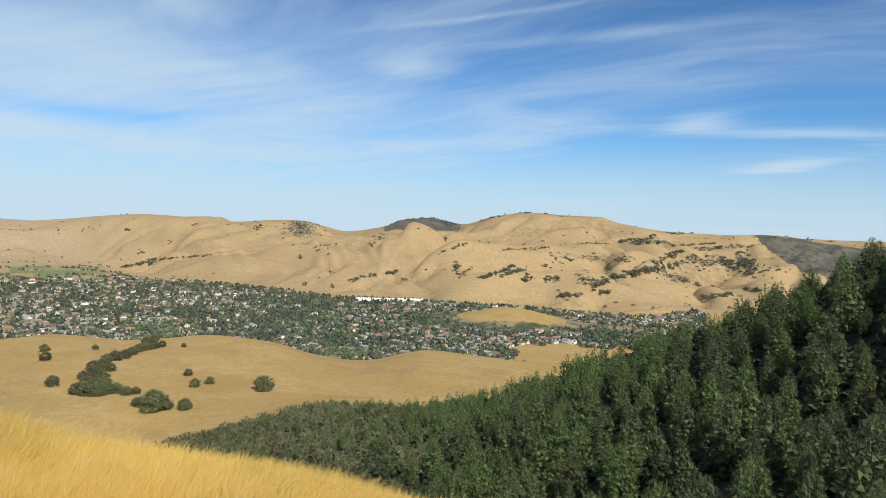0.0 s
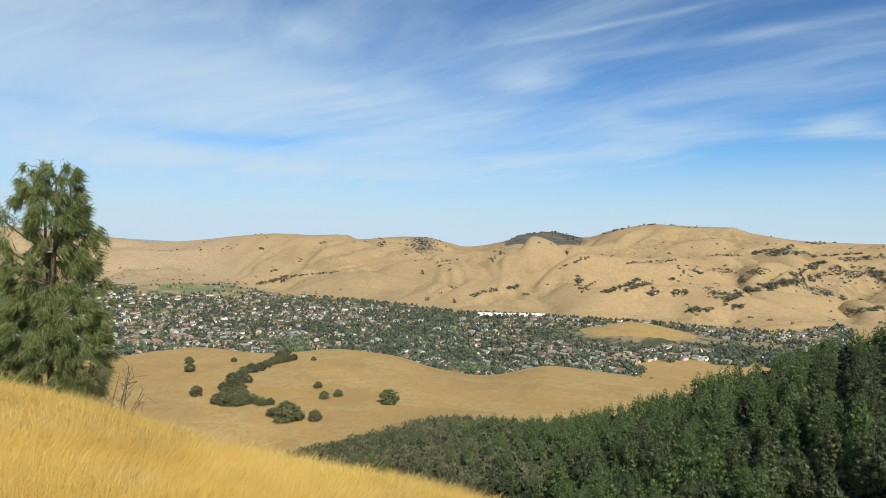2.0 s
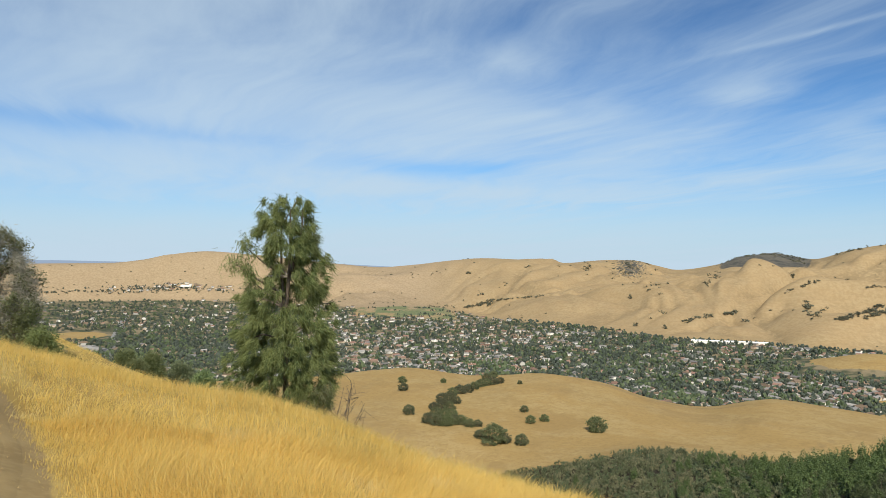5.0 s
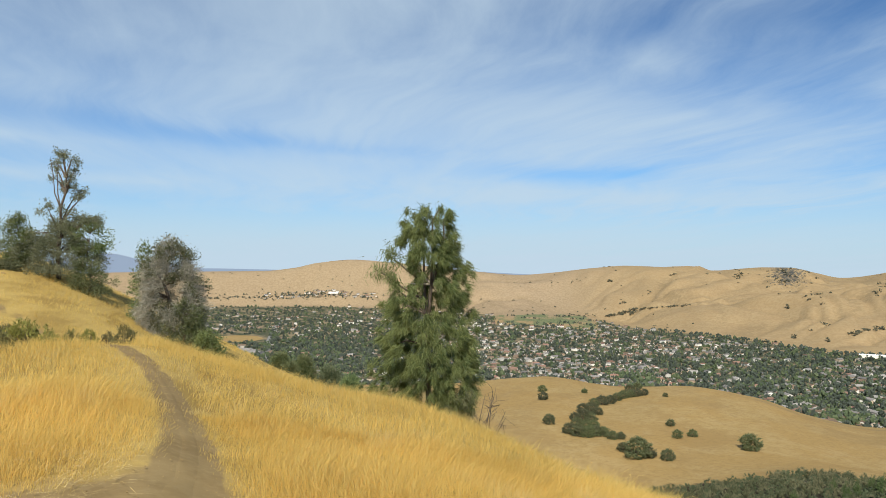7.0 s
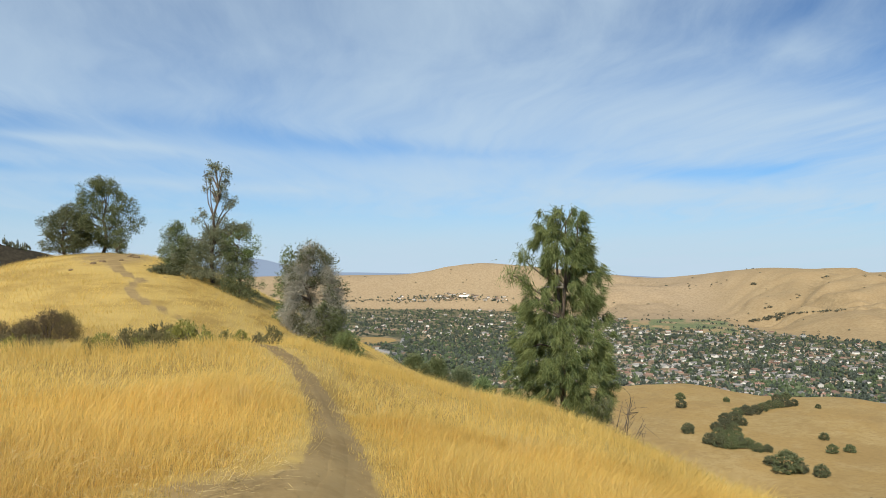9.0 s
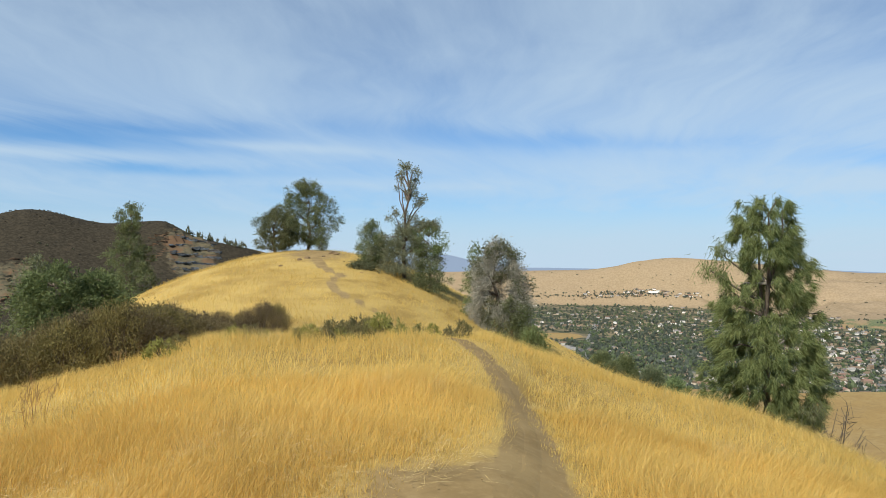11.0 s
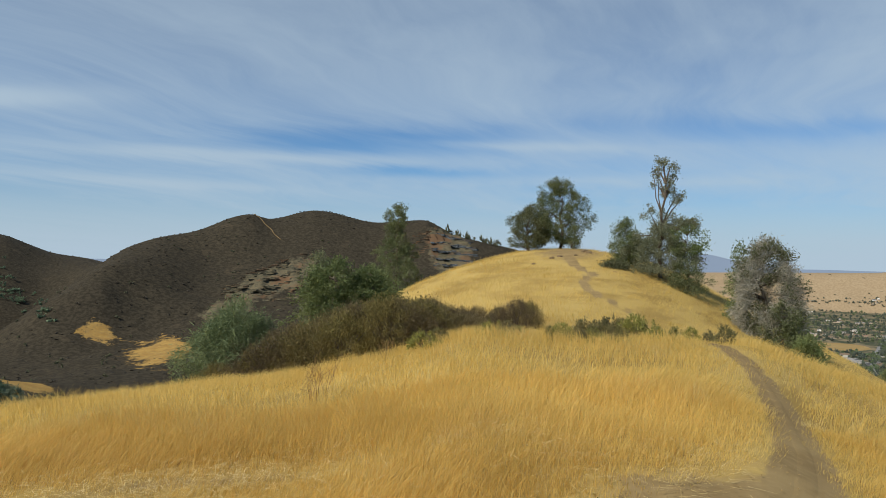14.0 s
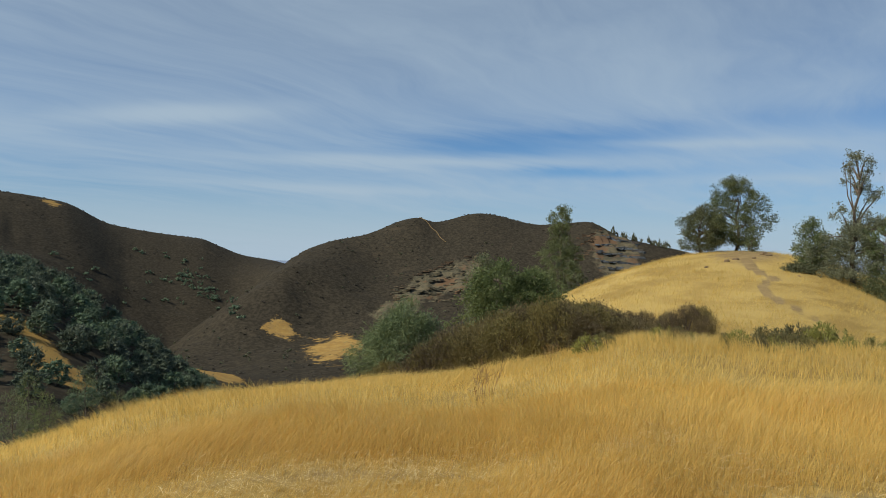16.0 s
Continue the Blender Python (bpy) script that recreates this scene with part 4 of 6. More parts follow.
# ---- the lone pine below the brow ----
def lone_pine():
    rng = np.random.default_rng(11)
    p = ground_at(37.1, 32.0)
    top = 1.6 + 32 * math.tan(radians(4.9)) - p.z
    foot = 1.6 + 32 * math.tan(radians(-11.2)) - p.z
    t = thing("pine_tree", p, "tall grey pine with drooping needles on the grassy slope", "tree")
    prof = smooth([(0, 2.0), (0.12, 2.25), (0.35, 2.3), (0.57, 2.05), (0.76, 1.7), (0.88, 1.4), (0.96, 1.15), (1, 0.75)])
    line = bent_line(rng, top * 0.93, wander=0.08)
    wood = Wood(7)
    wood.tube(line, [0.18 * (1 - 0.9 * i / 8) for i in range(9)])
    for k in range(3):        # the trunk forks into several upright leaders
        s0 = line[4 + k]
        o = np.array([(-0.5, 0.2), (0.45, -0.3), (0.3, 0.5)][k])
        rise = top - 0.5 - s0[2]
        wood.tube([s0, s0 + [0.7 * o[0], 0.7 * o[1], 0.35 * rise], s0 + [o[0], o[1], 0.7 * rise], s0 + [0.9 * o[0], 1.1 * o[1], rise]], [0.09, 0.07, 0.045, 0.012])
    PROFILE_MAX[0] = 2.3
    C = crown_points(rng, 560, prof, foot * 0.8, top - 0.1, 0.62, 0.26, 0.9, lump=0.55)
    C = np.vstack([C, crown_points(rng, 230, prof, foot * 0.8, top - 0.4, 0.2, 0.2, 0.8) * np.array([0.8, 0.8, 1])])
    # low boughs that hide the foot of the trunk
    C = np.vstack([C, crown_points(np.random.default_rng(12), 120, prof, foot * 0.75, foot + 2.6, 0.3, 0.2, 0.8) * np.array([0.8, 0.8, 1])])
    east = Vector((math.cos(radians(36.9)), math.sin(radians(36.9)), 0))
    across = C[:, 0] * east.x + C[:, 1] * east.y
    down = top - C[:, 2]
    front = C[:, 0] * east.y - C[:, 1] * east.x > 0.2
    # open side under the crown's shoulder, and a gap that shows the trunk
    C = C[~((across < -0.75) & (down > 1.6) & (down < 3.9)) & ~((np.abs(across - 0.1) < 0.28) & (down > 2.6) & (down < 4.6) & front)]
    out = C * np.array([1, 1, 0]) / 2.3
    V, F = blades(rng, C, out, 80, np.array([0.07, 0.07, 0.09]), 0.36, 0.026, 0.75, 0.5)
    part("trunk", wood.mesh("trunk", BARK), t)
    # second leader, side limbs
    for k in range(22):
        w = Wood(5)
        limbs_to(rng, w, line, C[C[:, 2] > foot + 1.5] if k < 16 else C, 1, 0.06)
        part("limb", w.mesh("limb", DEADWOOD if k % 3 == 0 else BARK), t)
    side = Wood(5)
    left = Vector((math.cos(radians(36.7)), math.sin(radians(36.7)), 0)) * -1
    ends = []
    for dz, reach in ((2.9, 1.95), (2.1, 1.7), (3.4, 1.5)):
        z = top - dz
        a = Vector((0, 0, z - 1.3))
        side.tube([a, a + left * reach * 0.5 + Vector((0, 0, 0.55)), a + left * reach + Vector((0, 0, 1.25))], [0.07, 0.05, 0.02])
        ends += [np.array(a + left * reach * q + Vector((0, 0, 1.25 * q + 0.1))) + rng.normal(0, 0.12, 3) for q in (0.8, 0.9, 1.0, 1.0, 1.05)]
    part("limb", side.mesh("limb", BARK), t)
    E2 = np.array(ends)
    V2, F2 = blades(rng, E2, np.tile([[0, 0, 0.2]], (len(E2), 1)), 70, np.array([0.14, 0.14, 0.2]), 0.36, 0.028, 0.9, 0.5)
    part("crown", mesh_from("crown", np.vstack([V, V2]), np.vstack([F, F2 + len(V)]), PINE, flat=True), t)


lone_pine()

# a thin half-dead sapling beside it
rng = np.random.default_rng(5)
p = ground_at(32.6, 30.0)
sap = thing("dead_sapling", p, "thin half-dead sapling with bare twigs on the slope", "tree")
w = Wood(5)
for k in range(9):
    h = rng.uniform(1.8, 3.9)
    o = rng.normal(0, 0.35, 2)
    e = np.array([o[0] + rng.normal(0, 0.5), o[1] + rng.normal(0, 0.5), h])
    w.tube([(o[0], o[1], -0.3), (o[0] * 0.8 + e[0] * 0.2, o[1] * 0.8 + e[1] * 0.2, h * 0.5), e], [0.04, 0.025, 0.006])
    for q in range(7):
        s = np.array([o[0], o[1], 0]) * 0.5 + e * rng.uniform(0.4, 0.95)
        w.tube([s, s + rng.normal(0, 0.22, 3) + [0, 0, 0.15], s + rng.normal(0, 0.38, 3) + [0, 0, 0.25]], [0.012, 0.008, 0.003])
part("trunk", w.mesh("trunk", BARK), sap)
C = np.column_stack([rng.normal(-0.72, 0.26, 34), rng.normal(-0.5, 0.26, 34), rng.uniform(1.4, 3.9, 34)])
V, F = blades(rng, C, np.zeros((34, 3)), 22, 0.12, 0.36, 0.03, 0.9, 0.5)
part("crown", mesh_from("crown", V, F, PINE, flat=True), sap)

# ---- trees on and beside the knoll ----
def knoll_tree(a, r, top_e, half, seed, label, leaf=OAK, gap=0.34, skirt=0.25, trunk_r=0.16, clumps=300, shape=None, name="oak_tree", boughs=(), leaders=0, limbs=16,
               leaf_size=(0.13, 0.055), per=44, crown_top=1.0):
    """An open, many-limbed tree whose top stands at the angle top_e. boughs: metres to the right, height share, size, clumps."""
    rng = np.random.default_rng(seed)
    p = ground_at(a, r)
    H = 1.6 + r * math.tan(radians(top_e)) - p.z
    prof = smooth(shape or [(0, 0.55 * half), (0.2, 0.9 * half), (0.4, half), (0.65, 0.86 * half), (0.85, 0.55 * half), (1, 0.15 * half)])
    t = thing(name, p, label, "tree")
    line = bent_line(rng, H * 0.9, wander=0.12)
    w = Wood(6)
    w.tube(line, [trunk_r * (1 - 0.88 * i / 8) for i in range(9)])
    for k in range(leaders):
        o = rng.normal(0, 0.3, 2)
        s = line[int(rng.integers(3, 6))]
        rise = (H * 0.97 - s[2]) * rng.uniform(0.7, 1.0)
        w.tube([s, s + np.array([0.8 * o[0], 0.8 * o[1], 0.3 * rise]), s + np.array([o[0], o[1], 0.65 * rise]), s + np.array([0.6 * o[0], 1.4 * o[1], rise])], [trunk_r * 0.28, trunk_r * 0.2, trunk_r * 0.12, 0.01])
    part("trunk", w.mesh("trunk", BARK), t)
    V, F, C = crown(rng, clumps, prof, skirt * H, crown_top * H, per, 0.14, *leaf_size, droop=0.25, hollow=0.25, gap=gap, gap_size=0.75, wild=0.9, lump=0.8)
    for k in range(limbs):
        w = Wood(5)
        limbs_to(rng, w, line, C, 1, trunk_r * 0.45)
        part("limb", w.mesh("limb", BARK), t)
    right = np.array([math.cos(radians(a)), math.sin(radians(a)), 0])
    for off, share, size, n in boughs:
        end = right * off + np.array([0, 0, share * H]) + np.append(rng.normal(0, 0.15, 2), 0)
        root = line[int(np.clip(share * 9 - 1, 1, 8))]
        w = Wood(5)
        w.tube([root, (root + end) / 2 + np.array([0, 0, 0.15]), end], [trunk_r * 0.4, trunk_r * 0.25, 0.012])
        part("limb", w.mesh("limb", BARK), t)
        B = end + rng.normal(0, size, (n, 3)) * [1, 1, 0.7]
        V2, F2 = blades(rng, B, (B - end) / (size + 1e-6) * 0.5, per, 0.12, *leaf_size, 0.25, 0.9)
        F = np.vstack([F, F2 + len(V)])
        V = np.vstack([V, V2])
    part("crown", mesh_from("crown", V, F, leaf, flat=True), t)
    return t, C, H


knoll_tree(70.95, 60.5, 6.6, 2.1, 21, "open-crowned oak on the top of the grassy knoll", skirt=0.08, clumps=600, gap=0.4, leaders=3,
           shape=[(0, 1.2), (0.15, 1.9), (0.35, 2.2), (0.55, 1.9), (0.75, 1.35), (0.9, 0.8), (1, 0.25)])
knoll_tree(73.1, 60.0, 4.3, 1.65, 22, "smaller leaning oak on the grassy knoll top", skirt=0.08, clumps=380, gap=0.18, leaders=2)
knoll_tree(69.6, 58.5, 2.3, 0.7, 23, "small scrubby oak at the knoll top", skirt=0.1, clumps=26, trunk_r=0.07)

# the tall ragged pine: a thin open spire over a broad skirt
knoll_tree(63.5, 48.0, 7.95, 1.9, 31, "ragged grey pine with a thin open spire", leaf=GREYPINE, gap=0.32, skirt=0.04, clumps=440, name="pine_tree", leaders=2, limbs=10,
           crown_top=0.46, shape=[(0, 2.1), (0.25, 2.2), (0.5, 1.9), (0.75, 1.2), (0.9, 0.6), (1, 0.3)],
           boughs=((1.95, 0.46, 0.22, 14), (1.35, 0.45, 0.3, 26), (0.95, 0.47, 0.28, 18), (1.2, 0.66, 0.22, 7), (0.65, 0.64, 0.2, 5), (0.1, 0.97, 0.16, 8), (0.5, 0.93, 0.18, 7), (0.8, 0.86, 0.16, 5), (0.9, 0.75, 0.16, 5), (0.5, 0.7, 0.2, 5), (-0.2, 0.85, 0.16, 4),
                   (-0.4, 0.91, 0.16, 4), (0.65, 0.8, 0.18, 4), (-0.5, 0.78, 0.15, 3), (0.35, 0.72, 0.2, 4), (-0.3, 0.55, 0.25, 8), (0.2, 0.52, 0.25, 8)))
knoll_tree(61.6, 47.5, 2.7, 1.15, 32, "low side tree with dense leaf clusters", leaf=OAK, gap=0.3, skirt=0.55, clumps=70, trunk_r=0.09,
           shape=[(0, 0.5), (0.3, 1.0), (0.6, 1.3), (0.85, 1.0), (1, 0.4)])
knoll_tree(66.0, 48.5, 3.3, 1.0, 33, "low side tree with dense leaf clusters", leaf=OAK, gap=0.25, skirt=0.06, clumps=170, trunk_r=0.09)
knoll_tree(61.6, 46.0, 0.35, 1.25, 34, "dense green bush under the ragged pine", leaf=OAK, gap=0.1, skirt=0.02, clumps=120, trunk_r=0.06, name="bush",
           shape=[(0, 1.3), (0.4, 1.25), (0.8, 0.8), (1, 0.2)])
knoll_tree(66.9, 47.0, 0.1, 0.8, 35, "dense green bush under the ragged pine", leaf=OAK, gap=0.1, skirt=0.02, clumps=80, trunk_r=0.05, name="bush",
           shape=[(0, 0.9), (0.4, 0.85), (0.8, 0.5), (1, 0.2)])
# grey half-bare tree, and the dark bushes at its foot
grey, C, H = knoll_tree(56.2, 42.0, 2.15, 1.95, 41, "grey half-bare tree with a tangle of twigs", leaf=OAK, gap=0.36, skirt=0.08, clumps=230, name="grey_tree",
                        shape=[(0, 1.2), (0.3, 1.7), (0.55, 1.75), (0.75, 1.35), (0.9, 0.9), (1, 0.25)])
rng = np.random.default_rng(42)
prof = smooth([(0, 1.2), (0.3, 1.6), (0.6, 1.4), (0.9, 0.7), (1, 0.2)])
V, F, _ = crown(rng, 560, prof, 0.05 * H, 0.95 * H, 38, 0.16, 0.34, 0.022, droop=0.3, hollow=0.4, gap=0.3, wild=0.8)
part("twig_tangle", mesh_from("twig_tangle", V, F, GREY, flat=True), grey)
for a, r, e, half, seed in ((54.4, 41, -3.6, 1.0, 43), (53.6, 39, -4.9, 0.9, 44), (58.0, 43.5, 1.6, 0.6, 45), (55.2, 40.5, -2.4, 0.9, 46)):
    knoll_tree(a, r, e, half, seed, "dark green bush on the edge of the ridge", leaf=OAK, gap=0.12, skirt=0.03, clumps=80, trunk_r=0.05, name="bush",
               shape=[(0, half), (0.4, half), (0.8, 0.65 * half), (1, 0.2 * half)])
# pine and dark oak behind the brush on the left flank
knoll_tree(83.45, 74.0, 4.3, 2.9, 51, "slender pine with a tufted top behind the brush", leaf=FIELDOAK, gap=0.36, skirt=0.10, clumps=640, name="pine_tree", trunk_r=0.2, leaf_size=(0.2, 0.06),
           shape=[(0, 3.2), (0.15, 3.0), (0.32, 2.2), (0.46, 2.4), (0.62, 1.4), (0.74, 0.9), (0.85, 1.45), (0.94, 1.2), (1, 0.5)])
knoll_tree(88.3, 33.0, 0.0, 1.6, 52, "dark evergreen oak above the brush", leaf=EVERGREEN, gap=0.1, skirt=0.1, clumps=380, trunk_r=0.11,
           shape=[(0, 1.2), (0.3, 1.7), (0.6, 1.6), (0.85, 1.1), (1, 0.3)])
knoll_tree(85.6, 33.5, -0.6, 1.35, 53, "dark evergreen oak above the brush", leaf=EVERGREEN, gap=0.1, skirt=0.1, clumps=300, trunk_r=0.1,
           shape=[(0, 1.0), (0.3, 1.4), (0.6, 1.4), (0.85, 0.9), (1, 0.3)])
knoll_tree(89.5, 40.0, 0.5, 1.2, 54, "dull green oak behind the brush", leaf=SAGE, gap=0.3, skirt=0.2, clumps=120, trunk_r=0.1)
# pale green bushy pine
pale, C, H = knoll_tree(95.4, 24.0, -3.25, 1.3, 55, "pale green bushy pine at the edge of the brush", leaf=SAGE, gap=0.15, skirt=0.02, clumps=420, trunk_r=0.07, name="pine_bush", leaf_size=(0.16, 0.022), per=70,
                        shape=[(0, 1.35), (0.25, 1.4), (0.5, 1.25), (0.75, 0.9), (0.92, 0.5), (1, 0.15)])

# ---- brush and shrubs ----
def bush_mesh(seed, leaf, clumps=110, per=18, leaf_len=0.09, leaf_w=0.05, flat_top=0.7):
    rng = np.random.default_rng(seed)
    prof = smooth([(0, 0.80), (0.35, 1.0), (0.7, flat_top), (1, 0.2)])
    wood = Wood(4)
    for k in range(9):
        a = rng.uniform(0, 6.28)
        e = np.array([math.cos(a) * rng.uniform(0.3, 0.8), math.sin(a) * rng.uniform(0.3, 0.8), rng.uniform(0.5, 0.95)])
        wood.tube([(0, 0, -0.15), e * [0.4, 0.4, 0.5], e], [0.035, 0.022, 0.008])
    V, F, _ = crown(rng, clumps, prof, 0.02, 1.0, per, 0.09, leaf_len, leaf_w, droop=-0.4, hollow=0.4, gap=0.12, gap_size=0.4, wild=0.8)
    return wood.mesh("stems", BARK), mesh_from("leaves", V, F, leaf, flat=True)


def bush(name, a, r, meshes, half, tall, label, group, turn):
    t = thing(name, ground_at(a, r), label, "bush", group, turn)
    t.scale = (half, half, tall)
    part("stems", meshes[0], t)
    part("leaves", meshes[1], t)
    return t


rng = np.random.default_rng(61)
brushes = [bush_mesh(62 + k, BRUSH, 300, 34, 0.060, 0.020) for k in range(3)]
for k in range(78):
    a = rng.uniform(78.0, 97.0)
    r = rng.uniform(21.5, 29.5)
    top = float(np.interp(a, [78, 80, 84, 88, 92, 97], [-4.4, -3.6, -3.6, -4.6, -6.0, -8.2]))
    tall = r * math.tan(radians(top)) - (ground_at(a, r).z - 1.6)
    tall = float(np.clip(tall + 0.12, 0.5, 2.2)) * rng.uniform(0.88, 1.1)
    bush("brush", a, r, brushes[k % 3], rng.uniform(0.8, 1.2), tall, "dense dark brown-green brush on the ridge flank", "brush on the ridge flank", rng.uniform(0, 6.3))
for a, r, half, tall in ((74.3, 25.0, 0.75, 0.95), (73.4, 25.5, 0.6, 0.85), (75.6, 25.4, 0.6, 0.7), (77.2, 24.5, 0.7, 0.8), (82.5, 30.5, 1.0, 0.9), (80.5, 31, 0.9, 0.7)):
    bush("brush", a, r, brushes[0], half, tall, "rounded grey-brown bush in dry grass", "brush on the ridge flank", a)
shrubs = [bush_mesh(71 + k, SHRUB, 56, 16, 0.17, 0.075, 0.62) for k in range(3)]
# loose belt across the saddle: direction, distance, half width, height
belt = [(69.1, 18.6, 0.42, 0.40), (68.2, 19.0, 0.36, 0.36), (67.2, 19.2, 0.46, 0.46), (66.3, 18.8, 0.38, 0.40), (65.5, 18.2, 0.34, 0.46), (64.6, 18.7, 0.36, 0.36), (71.0, 18.6, 0.32, 0.32),
        (69.7, 15.6, 0.22, 0.20), (68.6, 15.8, 0.24, 0.22), (66.6, 16.0, 0.22, 0.26), (67.4, 17.0, 0.20, 0.22), (62.6, 18.0, 0.18, 0.24), (61.5, 18.0, 0.18, 0.24), (59.3, 17.6, 0.24, 0.30),
        (76.2, 16.4, 0.34, 0.26), (75.1, 16.2, 0.30, 0.26), (74.3, 16.6, 0.2, 0.2), (81.5, 15.8, 0.34, 0.28), (80.3, 16.4, 0.28, 0.24), (71.9, 15.5, 0.13, 0.22), (64.0, 17.4, 0.2, 0.2), (60.3, 18.5, 0.16, 0.2)]
for k, (a, r, half, tall) in enumerate(belt):
    bush("shrub", a, r, shrubs[k % 3], half * 1.1, tall + 0.08, "low olive-green shrub in dry grass", "shrubs in the saddle", rng.uniform(0, 6.3))

# bleached bent branch standing out of the brush
p = ground_at(88.2, 26.0)
bleached = thing("dead_branch", p, "bleached bent dead branch among the brush", "branch")
w = Wood(6)
w.tube([(0, 0, -0.2), (0.05, 0.05, 0.9), (-0.03, 0, 1.35), (0.12, 0.1, 1.65), (0.3, 0.26, 1.72)], [0.07, 0.06, 0.05, 0.04, 0.015])
part("bough", w.mesh("bough", DEADWOOD), bleached)


def weed(a, r, seed, tall):
    """A stand of dry brown stalks."""
    rng = np.random.default_rng(seed)
    t = thing("dry_weed", ground_at(a, r), "dry brown weed stalks standing over the grass", "weed", "dry weeds on the ridge")
    for k in range(5):
        w = Wood(4)
        e = np.array([rng.normal(0, 0.09), rng.normal(0, 0.09), tall * rng.uniform(0.75, 1.1)])
        w.tube([(0, 0, -0.05), e * [0.4, 0.4, 0.5], e], [0.0045, 0.0035, 0.0015])
        for q in range(3):
            s = e * rng.uniform(0.6, 0.98)
            w.tube([s, s + rng.normal(0, 0.05, 3) + [0, 0, 0.06], s + rng.normal(0, 0.08, 3) + [0, 0, 0.1]], [0.004, 0.003, 0.001])
        part("stalk", w.mesh("stalk", BROWN_STALK), t)


BROWN_STALK = bark_material("dry_stalk", (0.34, 0.21, 0.085), (0.46, 0.30, 0.13))
for k, (a, r, tall) in enumerate(((89.7, 10.2, 0.56), (89.1, 10.6, 0.45), (90.2, 9.9, 0.42), (84.5, 14.0, 0.4))):
    weed(a, r, 801 + k, tall)


def boulder(a, r, size, seed):
    rng = np.random.default_rng(seed)
    bm = bmesh.new()
    bmesh.ops.create_icosphere(bm, subdivisions=2, radius=size)
    for v in bm.verts:
        v.co *= 1 + 0.35 * noise.noise(v.co * (1.6 / size) + Vector((seed, 0, 0)))
        v.co.z *= 0.6
    me = bpy.data.meshes.new("rock")
    bm.to_mesh(me)

    def build(n):
        pos = n.add("ShaderNodeNewGeometry").outputs["Position"]
        q = n.noise(pos, 5.0, 6, 0.7)
        finish(n, n.mix(q, (0.13, 0.085, 0.045, 1), (0.26, 0.185, 0.10, 1)), 0.9, bump(n, q, 0.6, 0.04))
    me.materials.append(material("stone", build))
    ob = new("rock", me)
    ob.matrix_basis = Matrix.Translation(ground_at(a, r) + Vector((0, 0, 0.12 * size)))
    tagged(ob, "brown weathered rock in the dry grass on the knoll", "rock", "rocks on the knoll")


for k, (a, r, size) in enumerate(((69.0, 54, 0.28), (68.7, 53, 0.22), (70.9, 50, 0.2), (71.5, 49, 0.17), (69.7, 50.5, 0.14), (72.9, 47, 0.14), (66.8, 45, 0.12))):
    boulder(a, r, size, 821 + k)


# ---- woods on the far side of the ravine ----
def sight(a, e, start=90.0):
    """Distance at which a look along direction a, at the angle e, first meets the ground past start."""
    r = np.geomspace(start, 4900, 3000)
    q = np.degrees(np.arctan2(land(np.full(r.shape, a), r) - EYE, r))
    w = np.where(q >= e)[0]
    return float(r[w[0]]) if len(w) else float(r[-1])


def scatter(rng, n, a0, a1, rlo, rhi, apart):
    """Places spread over a stretch of land, none nearer to another than apart."""
    cells, out = {}, []
    for _ in range(n * 12):
        if len(out) >= n:
            break
        a = rng.uniform(a0, a1)
        lo, hi = rlo(a), rhi(a)
        if hi <= lo:
            continue
        r = math.sqrt(rng.uniform(lo * lo, hi * hi))
        x, y = -r * math.sin(radians(a)), r * math.cos(radians(a))
        k = (int(x // apart), int(y // apart))
        if any((x - u) ** 2 + (y - v) ** 2 < apart * apart for i in (-1, 0, 1) for j in (-1, 0, 1) for u, v in cells.get((k[0] + i, k[1] + j), ())):
            continue
        cells.setdefault(k, []).append((x, y))
        out.append((a, r))
    out = np.array(out)
    return np.column_stack([out, land(out[:, 0], out[:, 1])])


def place_of(row):
    return bearing(row[0], row[1], row[2])


FOREST_SHAPE = [(0, 1.3), (0.15, 1.85), (0.35, 1.85), (0.55, 1.5), (0.72, 1.1), (0.86, 0.7), (0.95, 0.38), (1, 0.1)]


def forest_pine(seed, knots, per, wide):
    """A bushy young pine ten metres tall: whorls of upturned needle tufts round a straight trunk."""
    r2 = np.random.default_rng(seed)
    shape = smooth([(t, w * wide) for t, w in FOREST_SHAPE])
    C = []
    z = 0.9
    while z < 9.9:
        t = z / 10
        rad = float(shape(t))
        arms = max(3, int(round(knots * rad / 1.85)))
        turn = r2.uniform(0, 6.28)
        for k in range(arms):
            if r2.uniform() < 0.12:
                continue
            q = turn + 6.28 * k / arms + r2.normal(0, 0.22)
            reach = rad * r2.uniform(0.72, 1.18)
            for share in ((1.0, 0.55) if rad > 1.3 else (1.0,)):
                C.append((reach * share * math.cos(q), reach * share * math.sin(q), z + 0.28 * reach * share + r2.normal(0, 0.12)))
        z += r2.uniform(0.62, 0.9)
    C.append((0, 0, 9.75))
    C = np.array(C)
    out = C * [1, 1, 0] / (np.linalg.norm(C[:, :2], axis=1, keepdims=True) + 0.3) * 0.55 + [0, 0, 0.75]
    size = np.interp(C[:, 2], [0, 6, 10], [0.42, 0.38, 0.2])
    knots_vf = clumps_at(r2, C, size, 0.95, 0.3)
    tufts = blades(r2, C, out, per, 0.30, 0.55, 0.075, -0.3, 0.5)
    return together(knots_vf, tufts), C


